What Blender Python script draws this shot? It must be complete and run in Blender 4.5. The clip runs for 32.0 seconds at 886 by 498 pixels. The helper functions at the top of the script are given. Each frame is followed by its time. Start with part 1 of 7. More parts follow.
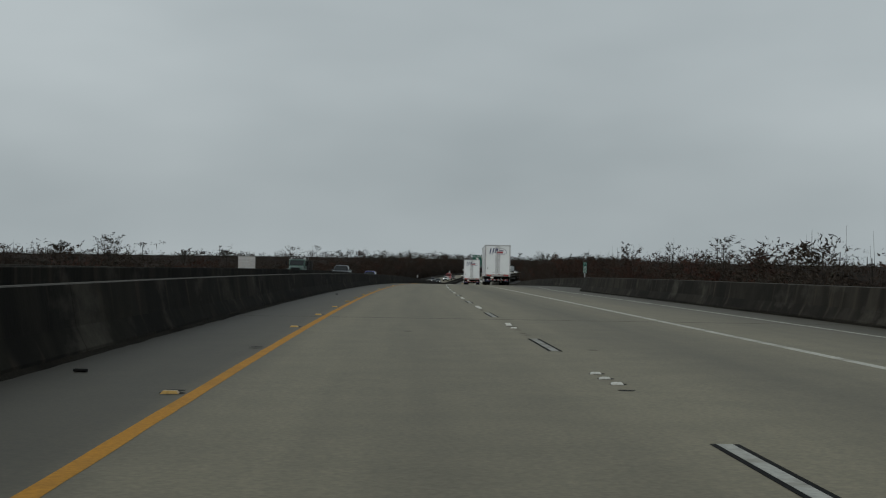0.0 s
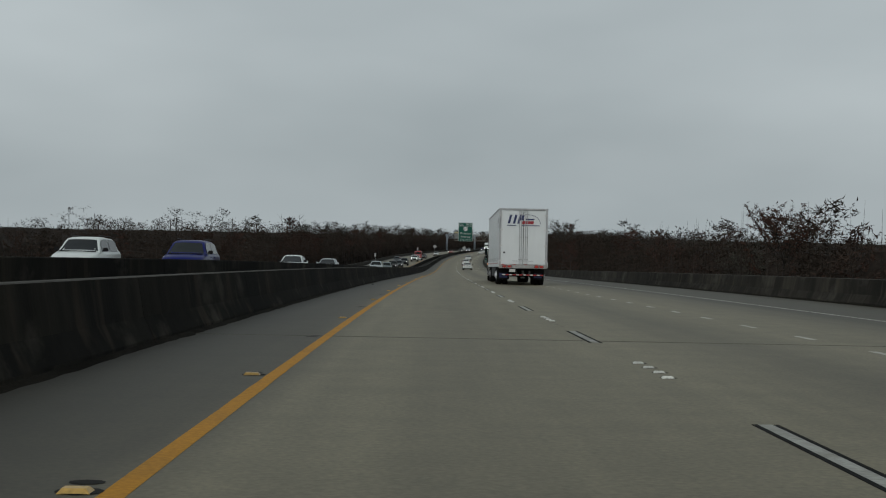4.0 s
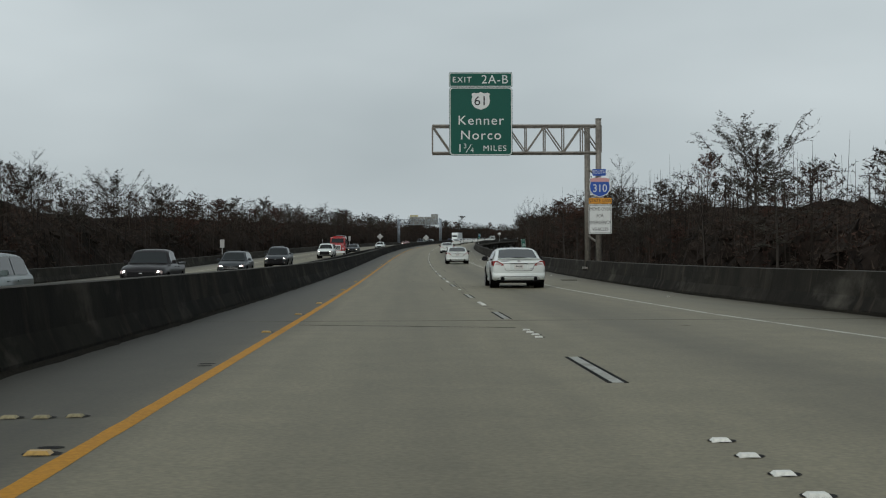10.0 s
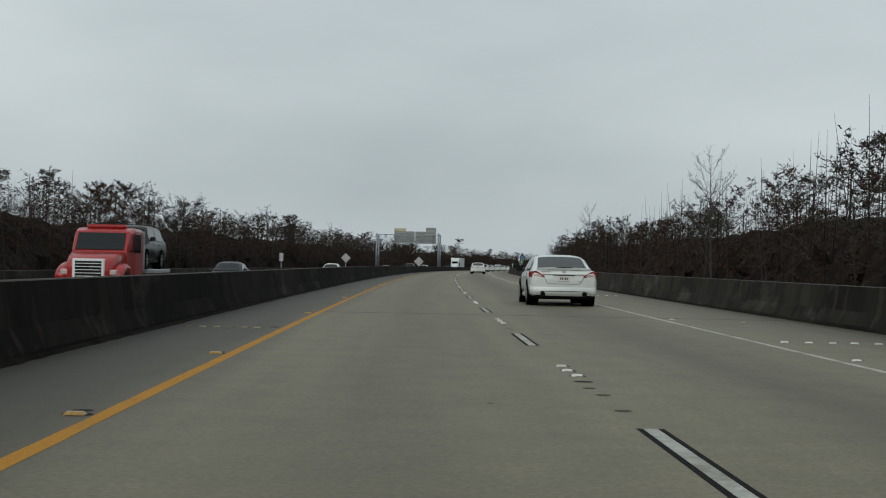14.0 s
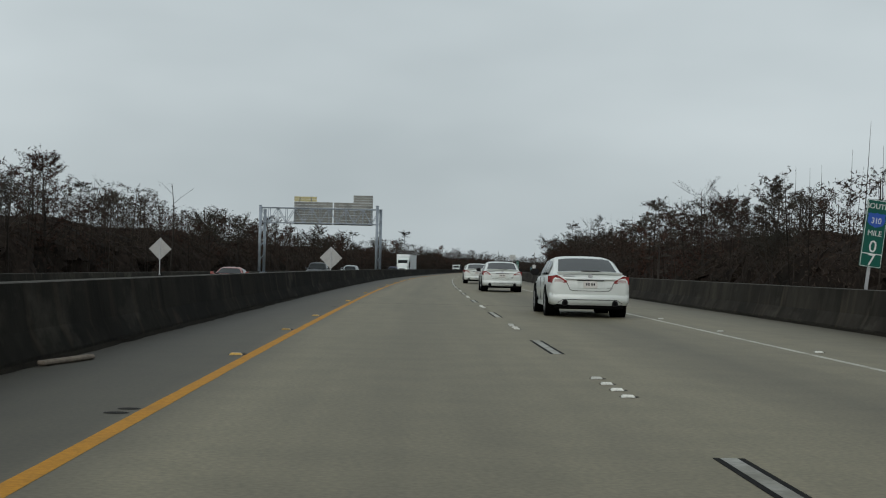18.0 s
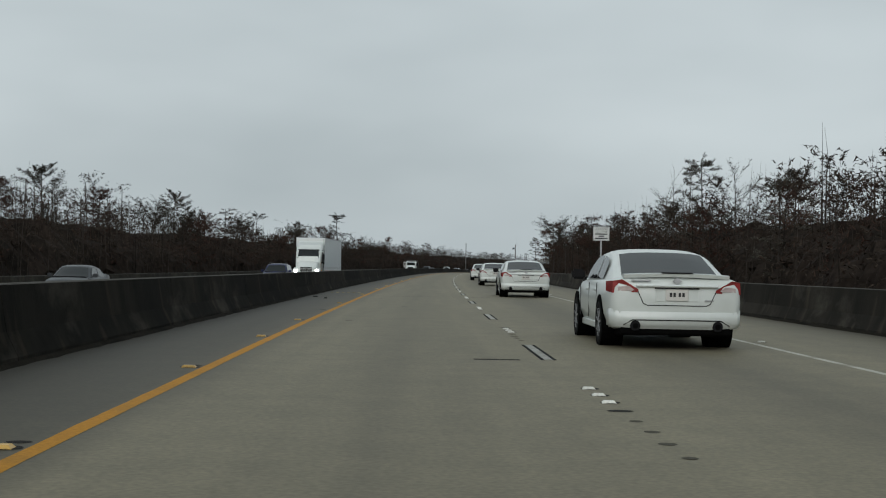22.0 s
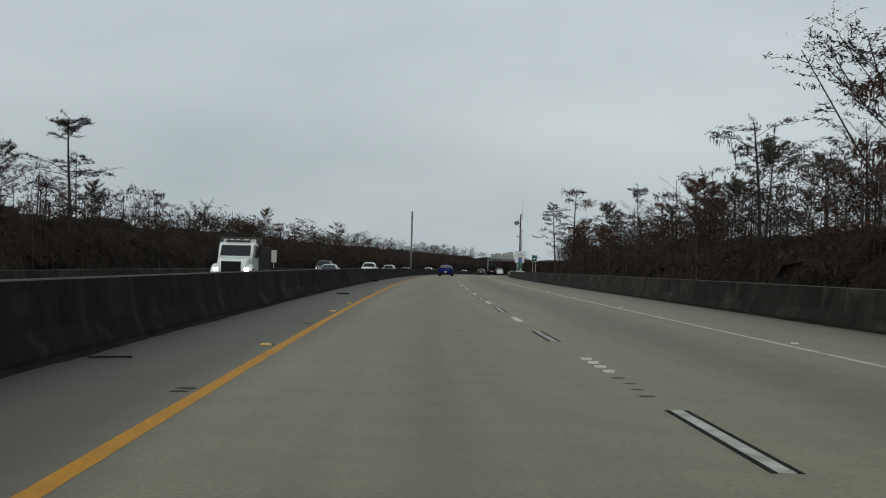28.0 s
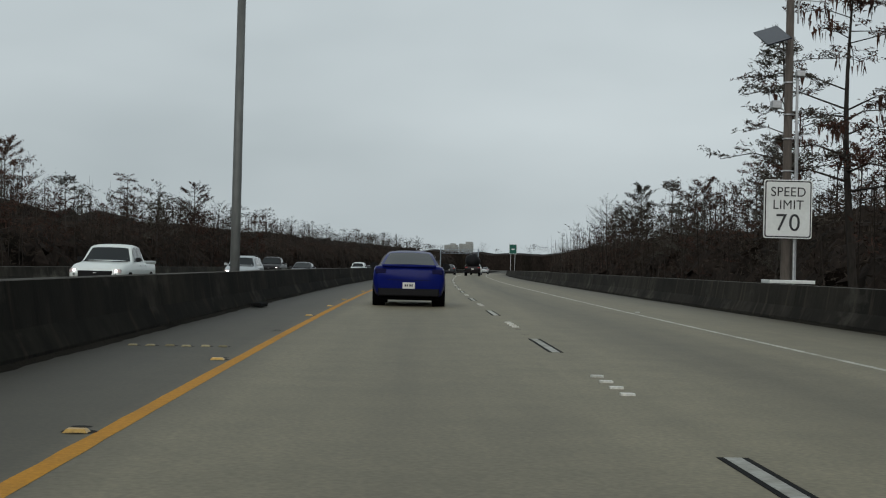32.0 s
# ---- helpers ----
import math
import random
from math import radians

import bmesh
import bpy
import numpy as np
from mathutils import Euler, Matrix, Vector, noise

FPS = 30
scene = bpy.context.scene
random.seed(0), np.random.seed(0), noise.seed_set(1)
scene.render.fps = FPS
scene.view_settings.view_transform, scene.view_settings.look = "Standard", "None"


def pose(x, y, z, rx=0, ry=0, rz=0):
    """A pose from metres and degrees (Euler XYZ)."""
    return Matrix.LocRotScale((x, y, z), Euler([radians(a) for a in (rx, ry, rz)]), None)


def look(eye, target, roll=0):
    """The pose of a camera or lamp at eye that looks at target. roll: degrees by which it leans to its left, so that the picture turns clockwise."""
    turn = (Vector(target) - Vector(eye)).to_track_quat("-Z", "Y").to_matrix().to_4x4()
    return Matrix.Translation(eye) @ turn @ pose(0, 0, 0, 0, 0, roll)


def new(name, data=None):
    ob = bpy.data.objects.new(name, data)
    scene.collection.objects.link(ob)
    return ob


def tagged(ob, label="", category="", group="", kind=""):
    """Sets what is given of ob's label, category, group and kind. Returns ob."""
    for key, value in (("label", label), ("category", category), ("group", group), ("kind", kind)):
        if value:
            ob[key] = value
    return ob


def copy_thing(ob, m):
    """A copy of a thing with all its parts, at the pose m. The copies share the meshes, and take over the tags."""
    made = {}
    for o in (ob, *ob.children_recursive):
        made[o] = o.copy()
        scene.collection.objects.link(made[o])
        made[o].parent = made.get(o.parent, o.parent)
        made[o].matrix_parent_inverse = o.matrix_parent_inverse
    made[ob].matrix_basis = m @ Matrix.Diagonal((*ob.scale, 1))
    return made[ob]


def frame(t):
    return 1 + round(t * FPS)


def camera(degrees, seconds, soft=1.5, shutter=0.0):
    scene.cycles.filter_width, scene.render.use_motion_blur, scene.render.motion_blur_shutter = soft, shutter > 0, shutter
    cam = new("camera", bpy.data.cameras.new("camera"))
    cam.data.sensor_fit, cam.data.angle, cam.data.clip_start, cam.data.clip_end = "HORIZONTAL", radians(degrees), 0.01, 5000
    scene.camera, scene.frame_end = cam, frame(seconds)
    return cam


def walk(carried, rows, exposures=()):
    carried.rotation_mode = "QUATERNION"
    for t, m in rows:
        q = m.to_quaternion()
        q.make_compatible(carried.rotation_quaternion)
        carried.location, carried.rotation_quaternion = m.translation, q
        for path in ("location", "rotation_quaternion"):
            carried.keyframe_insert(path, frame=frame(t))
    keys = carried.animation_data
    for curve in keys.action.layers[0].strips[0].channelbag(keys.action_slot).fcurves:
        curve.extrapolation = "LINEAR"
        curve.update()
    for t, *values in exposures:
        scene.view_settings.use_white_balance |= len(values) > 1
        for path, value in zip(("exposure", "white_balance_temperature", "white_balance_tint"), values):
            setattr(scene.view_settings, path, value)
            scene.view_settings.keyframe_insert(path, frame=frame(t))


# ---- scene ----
LENS = 36.62
cam = camera(LENS, 32.0, soft=1.15)
# seconds, x, y, z, pitch, roll, yaw
ROWS = [
    (0.0, 1.657, 7.071, 8.823, 0.355, 0.974, -2.021),
    (1.0, 2.062, 42.852, 8.522, 0.201, 1.018, -2.428),
    (2.0, 2.777, 79.162, 8.117, 0.041, 1.800, -2.651),
    (3.0, 3.712, 116.061, 7.593, -0.310, 1.602, -3.105),
    (5.5, 7.943, 206.256, 5.862, -0.668, 1.087, -4.444),
    (6.0, 8.965, 224.096, 5.459, -0.498, 1.602, -4.955),
    (7.0, 11.241, 259.403, 4.629, -0.525, 1.316, -5.348),
    (8.0, 13.995, 295.782, 3.769, -0.524, 0.530, -5.592),
    (9.0, 16.661, 331.011, 2.967, -0.554, 0.644, -5.625),
    (10.0, 19.369, 365.878, 2.244, -0.561, -0.190, -5.712),
    (10.5, 20.746, 383.371, 1.928, -0.388, -0.033, -5.727),
    (11.0, 22.073, 401.026, 1.651, -0.376, 0.572, -5.736),
    (12.0, 24.823, 436.083, 1.243, 0.050, 1.162, -5.586),
    (13.0, 27.482, 471.074, 1.035, 0.313, 1.288, -5.700),
    (14.0, 30.192, 505.166, 0.986, 0.735, 1.160, -6.342),
    (17.0, 40.425, 605.463, 1.143, 0.745, 1.277, -8.297),
    (18.0, 44.799, 639.630, 1.168, 0.792, 1.304, -8.918),
    (19.0, 49.501, 673.156, 1.175, 0.774, 1.101, -9.573),
    (20.0, 54.498, 707.082, 1.170, 0.772, 0.953, -10.166),
    (21.0, 59.677, 739.928, 1.157, 0.676, 0.922, -10.665),
    (22.0, 65.294, 773.212, 1.131, 0.743, 1.065, -11.213),
    (23.0, 71.380, 807.262, 1.097, 0.698, 1.338, -11.562),
    (24.0, 77.703, 841.285, 1.071, 0.722, 1.457, -12.130),
    (25.0, 84.388, 874.713, 1.059, 0.723, 1.377, -12.728),
    (28.0, 105.752, 972.669, 1.057, 0.637, 1.492, -14.407),
    (29.0, 113.600, 1005.237, 1.018, 0.608, 1.296, -14.999),
    (30.0, 121.812, 1038.369, 0.941, 0.679, 1.286, -15.431),
    (31.0, 130.323, 1071.590, 0.834, 0.445, 1.412, -16.071),
    (32.0, 139.404, 1105.030, 0.710, 0.466, 1.411, -17.032),
]
walk(cam, [(t, pose(x, y, z, 90 + p, -r, w)) for t, x, y, z, p, r, w in ROWS],
     [(0.0, -0.30), (3.0, -0.33), (5.5, -0.08), (8.0, 0.04), (32.0, 0.08)])

# ---- world and light: an overcast winter day ----
world = bpy.data.worlds.new("overcast_sky")
scene.world = world
world.use_nodes = True
wt = world.node_tree
wt.nodes.clear()
SUN_EL, SUN_AZ = radians(30), radians(205)


def wnode(kind, **kw):
    n = wt.nodes.new(kind)
    for k, v in kw.items():
        n.inputs[k].default_value = v
    return n


sky = wt.nodes.new("ShaderNodeTexSky")
sky.sky_type = "NISHITA"
sky.sun_disc = False
sky.sun_elevation, sky.sun_rotation = SUN_EL, SUN_AZ
sky.dust_density, sky.air_density = 4.0, 1.0
wout = wt.nodes.new("ShaderNodeOutputWorld")
coord = wt.nodes.new("ShaderNodeTexCoord")
stretch = wt.nodes.new("ShaderNodeMapping")
stretch.inputs["Scale"].default_value = (1.2, 1.2, 3.2)
clouds = wnode("ShaderNodeTexNoise", Scale=1.7, Detail=4.0, Roughness=0.45)
ramp = wt.nodes.new("ShaderNodeValToRGB")
ramp.color_ramp.elements[0].position, ramp.color_ramp.elements[0].color = 0.32, (0.405, 0.462, 0.484, 1)
ramp.color_ramp.elements[1].position, ramp.color_ramp.elements[1].color = 0.70, (0.598, 0.664, 0.686, 1)
# thicker, darker cloud towards the horizon, brighter overhead
sep = wt.nodes.new("ShaderNodeSeparateXYZ")
lift = wnode("ShaderNodeMapRange")
lift.inputs["From Min"].default_value, lift.inputs["From Max"].default_value = 0.0, 0.9
lift.inputs["To Min"].default_value, lift.inputs["To Max"].default_value = 1.0, 1.08
mul = wt.nodes.new("ShaderNodeVectorMath")
mul.operation = "SCALE"
cloud_bg = wnode("ShaderNodeBackground", Strength=1.0)
sky_bg = wnode("ShaderNodeBackground", Strength=0.05)
both = wnode("ShaderNodeMixShader", Fac=0.06)
for a, b in ((coord.outputs["Generated"], stretch.inputs["Vector"]), (stretch.outputs["Vector"], clouds.inputs["Vector"]),
             (clouds.outputs["Fac"], ramp.inputs["Fac"]), (coord.outputs["Generated"], sep.inputs["Vector"]),
             (sep.outputs["Z"], lift.inputs["Value"]), (ramp.outputs["Color"], mul.inputs[0]),
             (lift.outputs["Result"], mul.inputs["Scale"]), (mul.outputs["Vector"], cloud_bg.inputs["Color"]),
             (sky.outputs["Color"], sky_bg.inputs["Color"]), (cloud_bg.outputs[0], both.inputs[1]),
             (sky_bg.outputs[0], both.inputs[2]), (both.outputs[0], wout.inputs["Surface"])):
    wt.links.new(a, b)
sun = new("sun", bpy.data.lights.new("sun", "SUN"))
sun.data.energy, sun.data.angle, sun.data.color = 1.0, radians(50), (1.0, 0.97, 0.93)
# from behind the camera and to its left
sun.matrix_world = look((0, 0, 60), (0.42 * 60, 0.85 * 60, 60 - 0.55 * 60))

# ---- materials ----


def mat(name, base, rough=0.6, metal=0.0, vary=0.18, big=0.6, small=14.0, bump=0.0, bump_scale=40.0, stretch=(1, 1, 1),
        second=None, second_at=(0.5, 0.65), per_piece=0.0, space="Object", emit=0.0, coat=0.0, spec=None, island=False):
    """A surface with stains at one scale and grain at another; second is the colour of the stains."""
    m = bpy.data.materials.new(name)
    m.use_nodes = True
    nt = m.node_tree
    b = nt.nodes["Principled BSDF"]
    b.inputs["Roughness"].default_value, b.inputs["Metallic"].default_value = rough, metal
    if spec is not None:
        b.inputs["Specular IOR Level"].default_value = spec
    if coat:
        b.inputs["Coat Weight"].default_value, b.inputs["Coat Roughness"].default_value = coat, 0.08
    tc = nt.nodes.new("ShaderNodeTexCoord")
    mp = nt.nodes.new("ShaderNodeMapping")
    mp.inputs["Scale"].default_value = stretch
    nt.links.new(tc.outputs[space], mp.inputs["Vector"])
    n1, n2 = nt.nodes.new("ShaderNodeTexNoise"), nt.nodes.new("ShaderNodeTexNoise")
    n1.inputs["Scale"].default_value, n1.inputs["Detail"].default_value = big, 6.0
    n2.inputs["Scale"].default_value, n2.inputs["Detail"].default_value = small, 4.0
    for n in (n1, n2):
        nt.links.new(mp.outputs["Vector"], n.inputs["Vector"])
    c = nt.nodes.new("ShaderNodeMix")
    c.data_type = "RGBA"
    r1 = nt.nodes.new("ShaderNodeMapRange")
    r1.inputs["From Min"].default_value, r1.inputs["From Max"].default_value = second_at
    nt.links.new(n1.outputs["Fac"], r1.inputs["Value"])
    nt.links.new(r1.outputs["Result"], c.inputs["Factor"])
    dark = second or tuple(v * (1 - vary) for v in base)
    c.inputs["A"].default_value, c.inputs["B"].default_value = (*base, 1), (*dark, 1)
    r2 = nt.nodes.new("ShaderNodeMapRange")
    r2.inputs["From Min"].default_value, r2.inputs["From Max"].default_value = 0.25, 0.75
    r2.inputs["To Min"].default_value, r2.inputs["To Max"].default_value = 1 - vary, 1 + vary
    nt.links.new(n2.outputs["Fac"], r2.inputs["Value"])
    s = nt.nodes.new("ShaderNodeVectorMath")
    s.operation = "SCALE"
    nt.links.new(c.outputs["Result"], s.inputs[0])
    nt.links.new(r2.outputs["Result"], s.inputs["Scale"])
    out = s.outputs["Vector"]
    if per_piece:
        src = nt.nodes.new("ShaderNodeNewGeometry").outputs["Random Per Island"] if island else nt.nodes.new("ShaderNodeObjectInfo").outputs["Random"]
        r3 = nt.nodes.new("ShaderNodeMapRange")
        r3.inputs["To Min"].default_value, r3.inputs["To Max"].default_value = 1 - per_piece, 1 + per_piece
        nt.links.new(src, r3.inputs["Value"])
        s2 = nt.nodes.new("ShaderNodeVectorMath")
        s2.operation = "SCALE"
        nt.links.new(out, s2.inputs[0])
        nt.links.new(r3.outputs["Result"], s2.inputs["Scale"])
        out = s2.outputs["Vector"]
    nt.links.new(out, b.inputs["Base Color"])
    if emit:
        b.inputs["Emission Color"].default_value, b.inputs["Emission Strength"].default_value = (*base, 1), emit
    if bump:
        n3, bp = nt.nodes.new("ShaderNodeTexNoise"), nt.nodes.new("ShaderNodeBump")
        n3.inputs["Scale"].default_value, n3.inputs["Detail"].default_value = bump_scale, 5.0
        nt.links.new(mp.outputs["Vector"], n3.inputs["Vector"])
        nt.links.new(n3.outputs["Fac"], bp.inputs["Height"])
        bp.inputs["Strength"].default_value, bp.inputs["Distance"].default_value = bump, 0.02
        nt.links.new(bp.outputs["Normal"], b.inputs["Normal"])
    return m


def road_material():
    """Broom-finished concrete, worn along the wheel tracks and stained along the lanes; UV is metres across and along."""
    m = mat("road_concrete", (0.149, 0.132, 0.085), 0.65, vary=0.25, big=1.6, small=26.0, second=(0.130, 0.115, 0.074), second_at=(0.38, 0.66), spec=0.34)
    nt = m.node_tree
    b = nt.nodes["Principled BSDF"]
    old = b.inputs["Base Color"].links[0].from_socket
    uv = nt.nodes.new("ShaderNodeUVMap")
    sp = nt.nodes.new("ShaderNodeSeparateXYZ")
    nt.links.new(uv.outputs["UV"], sp.inputs["Vector"])
    # across: grimy left shoulder, clean lane edges, dull oil band down the middle of the right lane, grimy right shoulder
    rp = nt.nodes.new("ShaderNodeValToRGB")
    mr = nt.nodes.new("ShaderNodeMapRange")
    mr.inputs["From Min"].default_value, mr.inputs["From Max"].default_value = -2.0, 10.4
    wob = nt.nodes.new("ShaderNodeTexNoise")
    wob.inputs["Scale"].default_value, wob.inputs["Detail"].default_value = 1.0, 3.0
    ws = nt.nodes.new("ShaderNodeMapping")
    ws.inputs["Scale"].default_value = (0.5, 0.05, 1)
    nt.links.new(uv.outputs["UV"], ws.inputs["Vector"])
    nt.links.new(ws.outputs["Vector"], wob.inputs["Vector"])
    ad = nt.nodes.new("ShaderNodeMath")
    ad.operation = "MULTIPLY_ADD"
    ad.inputs[1].default_value = 0.9
    nt.links.new(wob.outputs["Fac"], ad.inputs[0])
    nt.links.new(sp.outputs["X"], ad.inputs[2])
    sb = nt.nodes.new("ShaderNodeMath")
    sb.operation = "SUBTRACT"
    sb.inputs[1].default_value = 0.45
    nt.links.new(ad.outputs[0], sb.inputs[0])
    nt.links.new(sb.outputs[0], mr.inputs["Value"])
    nt.links.new(mr.outputs["Result"], rp.inputs["Fac"])
    stops = ((-1.9, 0.17), (-1.2, 0.26), (-0.25, 0.41), (0.4, 1.08), (1.2, 1.03), (1.85, 0.90), (2.6, 1.02), (3.4, 1.12), (4.3, 1.12), (5.5, 0.72), (6.7, 1.06), (7.4, 1.12), (8.4, 0.98), (9.7, 0.66), (10.3, 0.36))
    e = rp.color_ramp.elements
    for i, (lat, v) in enumerate(stops):
        p = (lat + 2.0) / 12.4
        el = e[i] if i < 2 else e.new(p)
        el.position, el.color = p, (v, v, v, 1)
    # long faint streaks
    st = nt.nodes.new("ShaderNodeTexNoise")
    st.inputs["Scale"].default_value, st.inputs["Detail"].default_value = 1.0, 6.0
    sm = nt.nodes.new("ShaderNodeMapping")
    sm.inputs["Scale"].default_value = (2.5, 0.09, 1)
    nt.links.new(uv.outputs["UV"], sm.inputs["Vector"])
    nt.links.new(sm.outputs["Vector"], st.inputs["Vector"])
    sr = nt.nodes.new("ShaderNodeMapRange")
    sr.inputs["From Min"].default_value, sr.inputs["From Max"].default_value = 0.3, 0.7
    sr.inputs["To Min"].default_value, sr.inputs["To Max"].default_value = 0.90, 1.08
    nt.links.new(st.outputs["Fac"], sr.inputs["Value"])
    m1, m2 = nt.nodes.new("ShaderNodeVectorMath"), nt.nodes.new("ShaderNodeVectorMath")
    m1.operation, m2.operation = "MULTIPLY", "SCALE"
    nt.links.new(old, m1.inputs[0])
    nt.links.new(rp.outputs["Color"], m1.inputs[1])
    nt.links.new(m1.outputs["Vector"], m2.inputs[0])
    nt.links.new(sr.outputs["Result"], m2.inputs["Scale"])
    nt.links.new(m2.outputs["Vector"], b.inputs["Base Color"])
    return m


ROAD = road_material()
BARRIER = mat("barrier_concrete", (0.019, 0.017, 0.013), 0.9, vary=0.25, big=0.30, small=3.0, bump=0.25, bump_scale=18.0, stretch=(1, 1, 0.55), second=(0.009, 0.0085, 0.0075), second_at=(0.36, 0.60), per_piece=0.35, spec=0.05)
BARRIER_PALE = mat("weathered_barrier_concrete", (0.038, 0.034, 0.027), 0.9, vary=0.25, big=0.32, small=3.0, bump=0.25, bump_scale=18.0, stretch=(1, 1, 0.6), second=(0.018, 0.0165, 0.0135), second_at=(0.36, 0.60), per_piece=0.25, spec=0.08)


def weather(m, drip, scrape, at, streak=(0.034, 0.028, 0.021)):
    """Adds dark drips and brown streaks running down and pale scraped patches to a barrier's concrete."""
    nt = m.node_tree
    b = nt.nodes["Principled BSDF"]
    base = b.inputs["Base Color"].links[0].from_socket
    tc = nt.nodes.new("ShaderNodeTexCoord")
    for stretch, scale, lo, hi, colour, mode in (((1.0, 1.0, 0.16), 1.3, 0.48, 0.64, drip, "drip"), ((1.0, 1.0, 0.10), 2.6, 0.58, 0.70, streak, "drip"), ((1.0, 1.0, 1.9), 0.42, at - 0.05, at + 0.11, scrape, "scrape")):
        mp, n, r, mx = (nt.nodes.new(k) for k in ("ShaderNodeMapping", "ShaderNodeTexNoise", "ShaderNodeMapRange", "ShaderNodeMix"))
        mp.inputs["Scale"].default_value = stretch
        n.inputs["Scale"].default_value, n.inputs["Detail"].default_value, n.inputs["Roughness"].default_value = scale, 4.0 if mode == "drip" else 7.0, 0.45 if mode == "drip" else 0.62
        r.inputs["From Min"].default_value, r.inputs["From Max"].default_value = lo, hi
        r.inputs["To Max"].default_value = 0.75
        mx.data_type = "RGBA"
        mx.inputs["B"].default_value = (*colour, 1)
        nt.links.new(tc.outputs["Object"], mp.inputs["Vector"])
        nt.links.new(mp.outputs["Vector"], n.inputs["Vector"])
        nt.links.new(n.outputs["Fac"], r.inputs["Value"])
        nt.links.new(r.outputs["Result"], mx.inputs["Factor"])
        nt.links.new(base, mx.inputs["A"])
        base = mx.outputs["Result"]
    nt.links.new(base, b.inputs["Base Color"])


weather(BARRIER, (0.0065, 0.006, 0.0055), (0.060, 0.054, 0.044), 0.60)
weather(BARRIER_PALE, (0.016, 0.0145, 0.012), (0.085, 0.079, 0.066), 0.60, (0.060, 0.050, 0.038))
# sloped foot darkened to offset the sky light it catches; scuffs follow
FOOT = mat("scuffed_darkened_barrier_foot", (0.013, 0.012, 0.0095), 0.9, vary=0.3, big=0.35, small=4.0, second=(0.008, 0.0075, 0.0065), second_at=(0.42, 0.58), per_piece=0.25, spec=0.04)
weather(FOOT, (0.0065, 0.006, 0.005), (0.070, 0.064, 0.052), 0.60)
FOOT_PALE = mat("scuffed_outer_barrier_foot", (0.030, 0.027, 0.022), 0.9, vary=0.25, big=0.35, small=4.0, second=(0.017, 0.0155, 0.013), second_at=(0.40, 0.60), per_piece=0.2, spec=0.06)
weather(FOOT_PALE, (0.014, 0.0125, 0.0105), (0.095, 0.088, 0.073), 0.60, (0.050, 0.043, 0.034))
# upward faces of all four barriers, paler than their sides
BARRIER_TOP = mat("pale_barrier_top", (0.065, 0.062, 0.055), 0.9, vary=0.3, big=0.8, small=6.0, second=(0.05, 0.048, 0.042), spec=0.1)
SLAB = mat("deck_edge_concrete", (0.18, 0.175, 0.16), 0.9, vary=0.2, bump=0.3, spec=0.15)
YELLOW = mat("yellow_line_paint", (0.39, 0.18, 0.010), 0.7, vary=0.22, big=1.5, small=30.0, second=(0.31, 0.15, 0.016), second_at=(0.5, 0.75), spec=0.15)
WHITE_LINE = mat("white_line_paint", (0.40, 0.392, 0.335), 0.6, vary=0.28, big=1.6, small=18.0, second=(0.20, 0.187, 0.142), second_at=(0.46, 0.70))
DASH_WHITE = mat("white_dash_tape", (0.31, 0.31, 0.275), 0.6, vary=0.28, big=2.6, small=22.0, second=(0.17, 0.162, 0.125), second_at=(0.44, 0.66), per_piece=0.22)
DASH_BLACK = mat("black_contrast_tape", (0.008, 0.008, 0.008), 0.85, vary=0.3, spec=0.08)
BUTTON = mat("white_ceramic_button", (0.55, 0.55, 0.50), 0.35, vary=0.2, small=40.0, per_piece=0.25)
BUTTON_Y = mat("amber_reflector", (0.42, 0.26, 0.06), 0.4, vary=0.25, small=40.0, per_piece=0.3)
SCAR = mat("dark_adhesive", (0.068, 0.064, 0.050), 0.85, vary=0.3, spec=0.1)
PAD = mat("black_bitumen_pad", (0.018, 0.017, 0.016), 0.85, vary=0.3, spec=0.1)
JOINT = mat("joint_sealant", (0.018, 0.018, 0.017), 0.85, vary=0.3, spec=0.1)
GROUND = mat("swamp_floor", (0.030, 0.026, 0.019), 0.6, vary=0.3, big=0.05, small=0.8, second=(0.018, 0.019, 0.016), bump=0.4, bump_scale=3.0, spec=0.15)
BARK = mat("grey_bark", (0.042, 0.037, 0.032), 0.95, vary=0.35, big=0.8, small=10.0, bump=0.6, bump_scale=14.0, stretch=(1, 1, 0.25), per_piece=0.4, spec=0.1)
LEAF_RUST = mat("rusty_cypress_needles", (0.058, 0.029, 0.021), 0.95, vary=0.35, big=0.35, small=3.0, second=(0.042, 0.030, 0.023), per_piece=0.35, spec=0.1)
LEAF_GREY = mat("grey_moss_and_twigs", (0.050, 0.047, 0.038), 0.95, vary=0.3, big=0.35, small=3.0, second=(0.041, 0.033, 0.027), per_piece=0.35, spec=0.1)
# the shade in gaps behind twigs and crowns is put into this colour
THICKET_SHADE = mat("thicket_shade_brown", (0.022, 0.017, 0.014), 0.95, vary=0.5, big=0.22, small=2.2, second=(0.013, 0.011, 0.009), bump=1.0, bump_scale=2.5, stretch=(1, 1, 0.45), spec=0.04)
TWIG = mat("brown_brush", (0.035, 0.028, 0.022), 0.95, vary=0.4, big=0.07, small=1.0, second=(0.040, 0.020, 0.015), second_at=(0.48, 0.66), per_piece=0.45, island=True, spec=0.05)
STEM = mat("brown_thicket_stems", (0.032, 0.027, 0.023), 0.95, vary=0.35, big=0.3, small=3.0, second=(0.024, 0.020, 0.017), per_piece=0.5, island=True, spec=0.05)
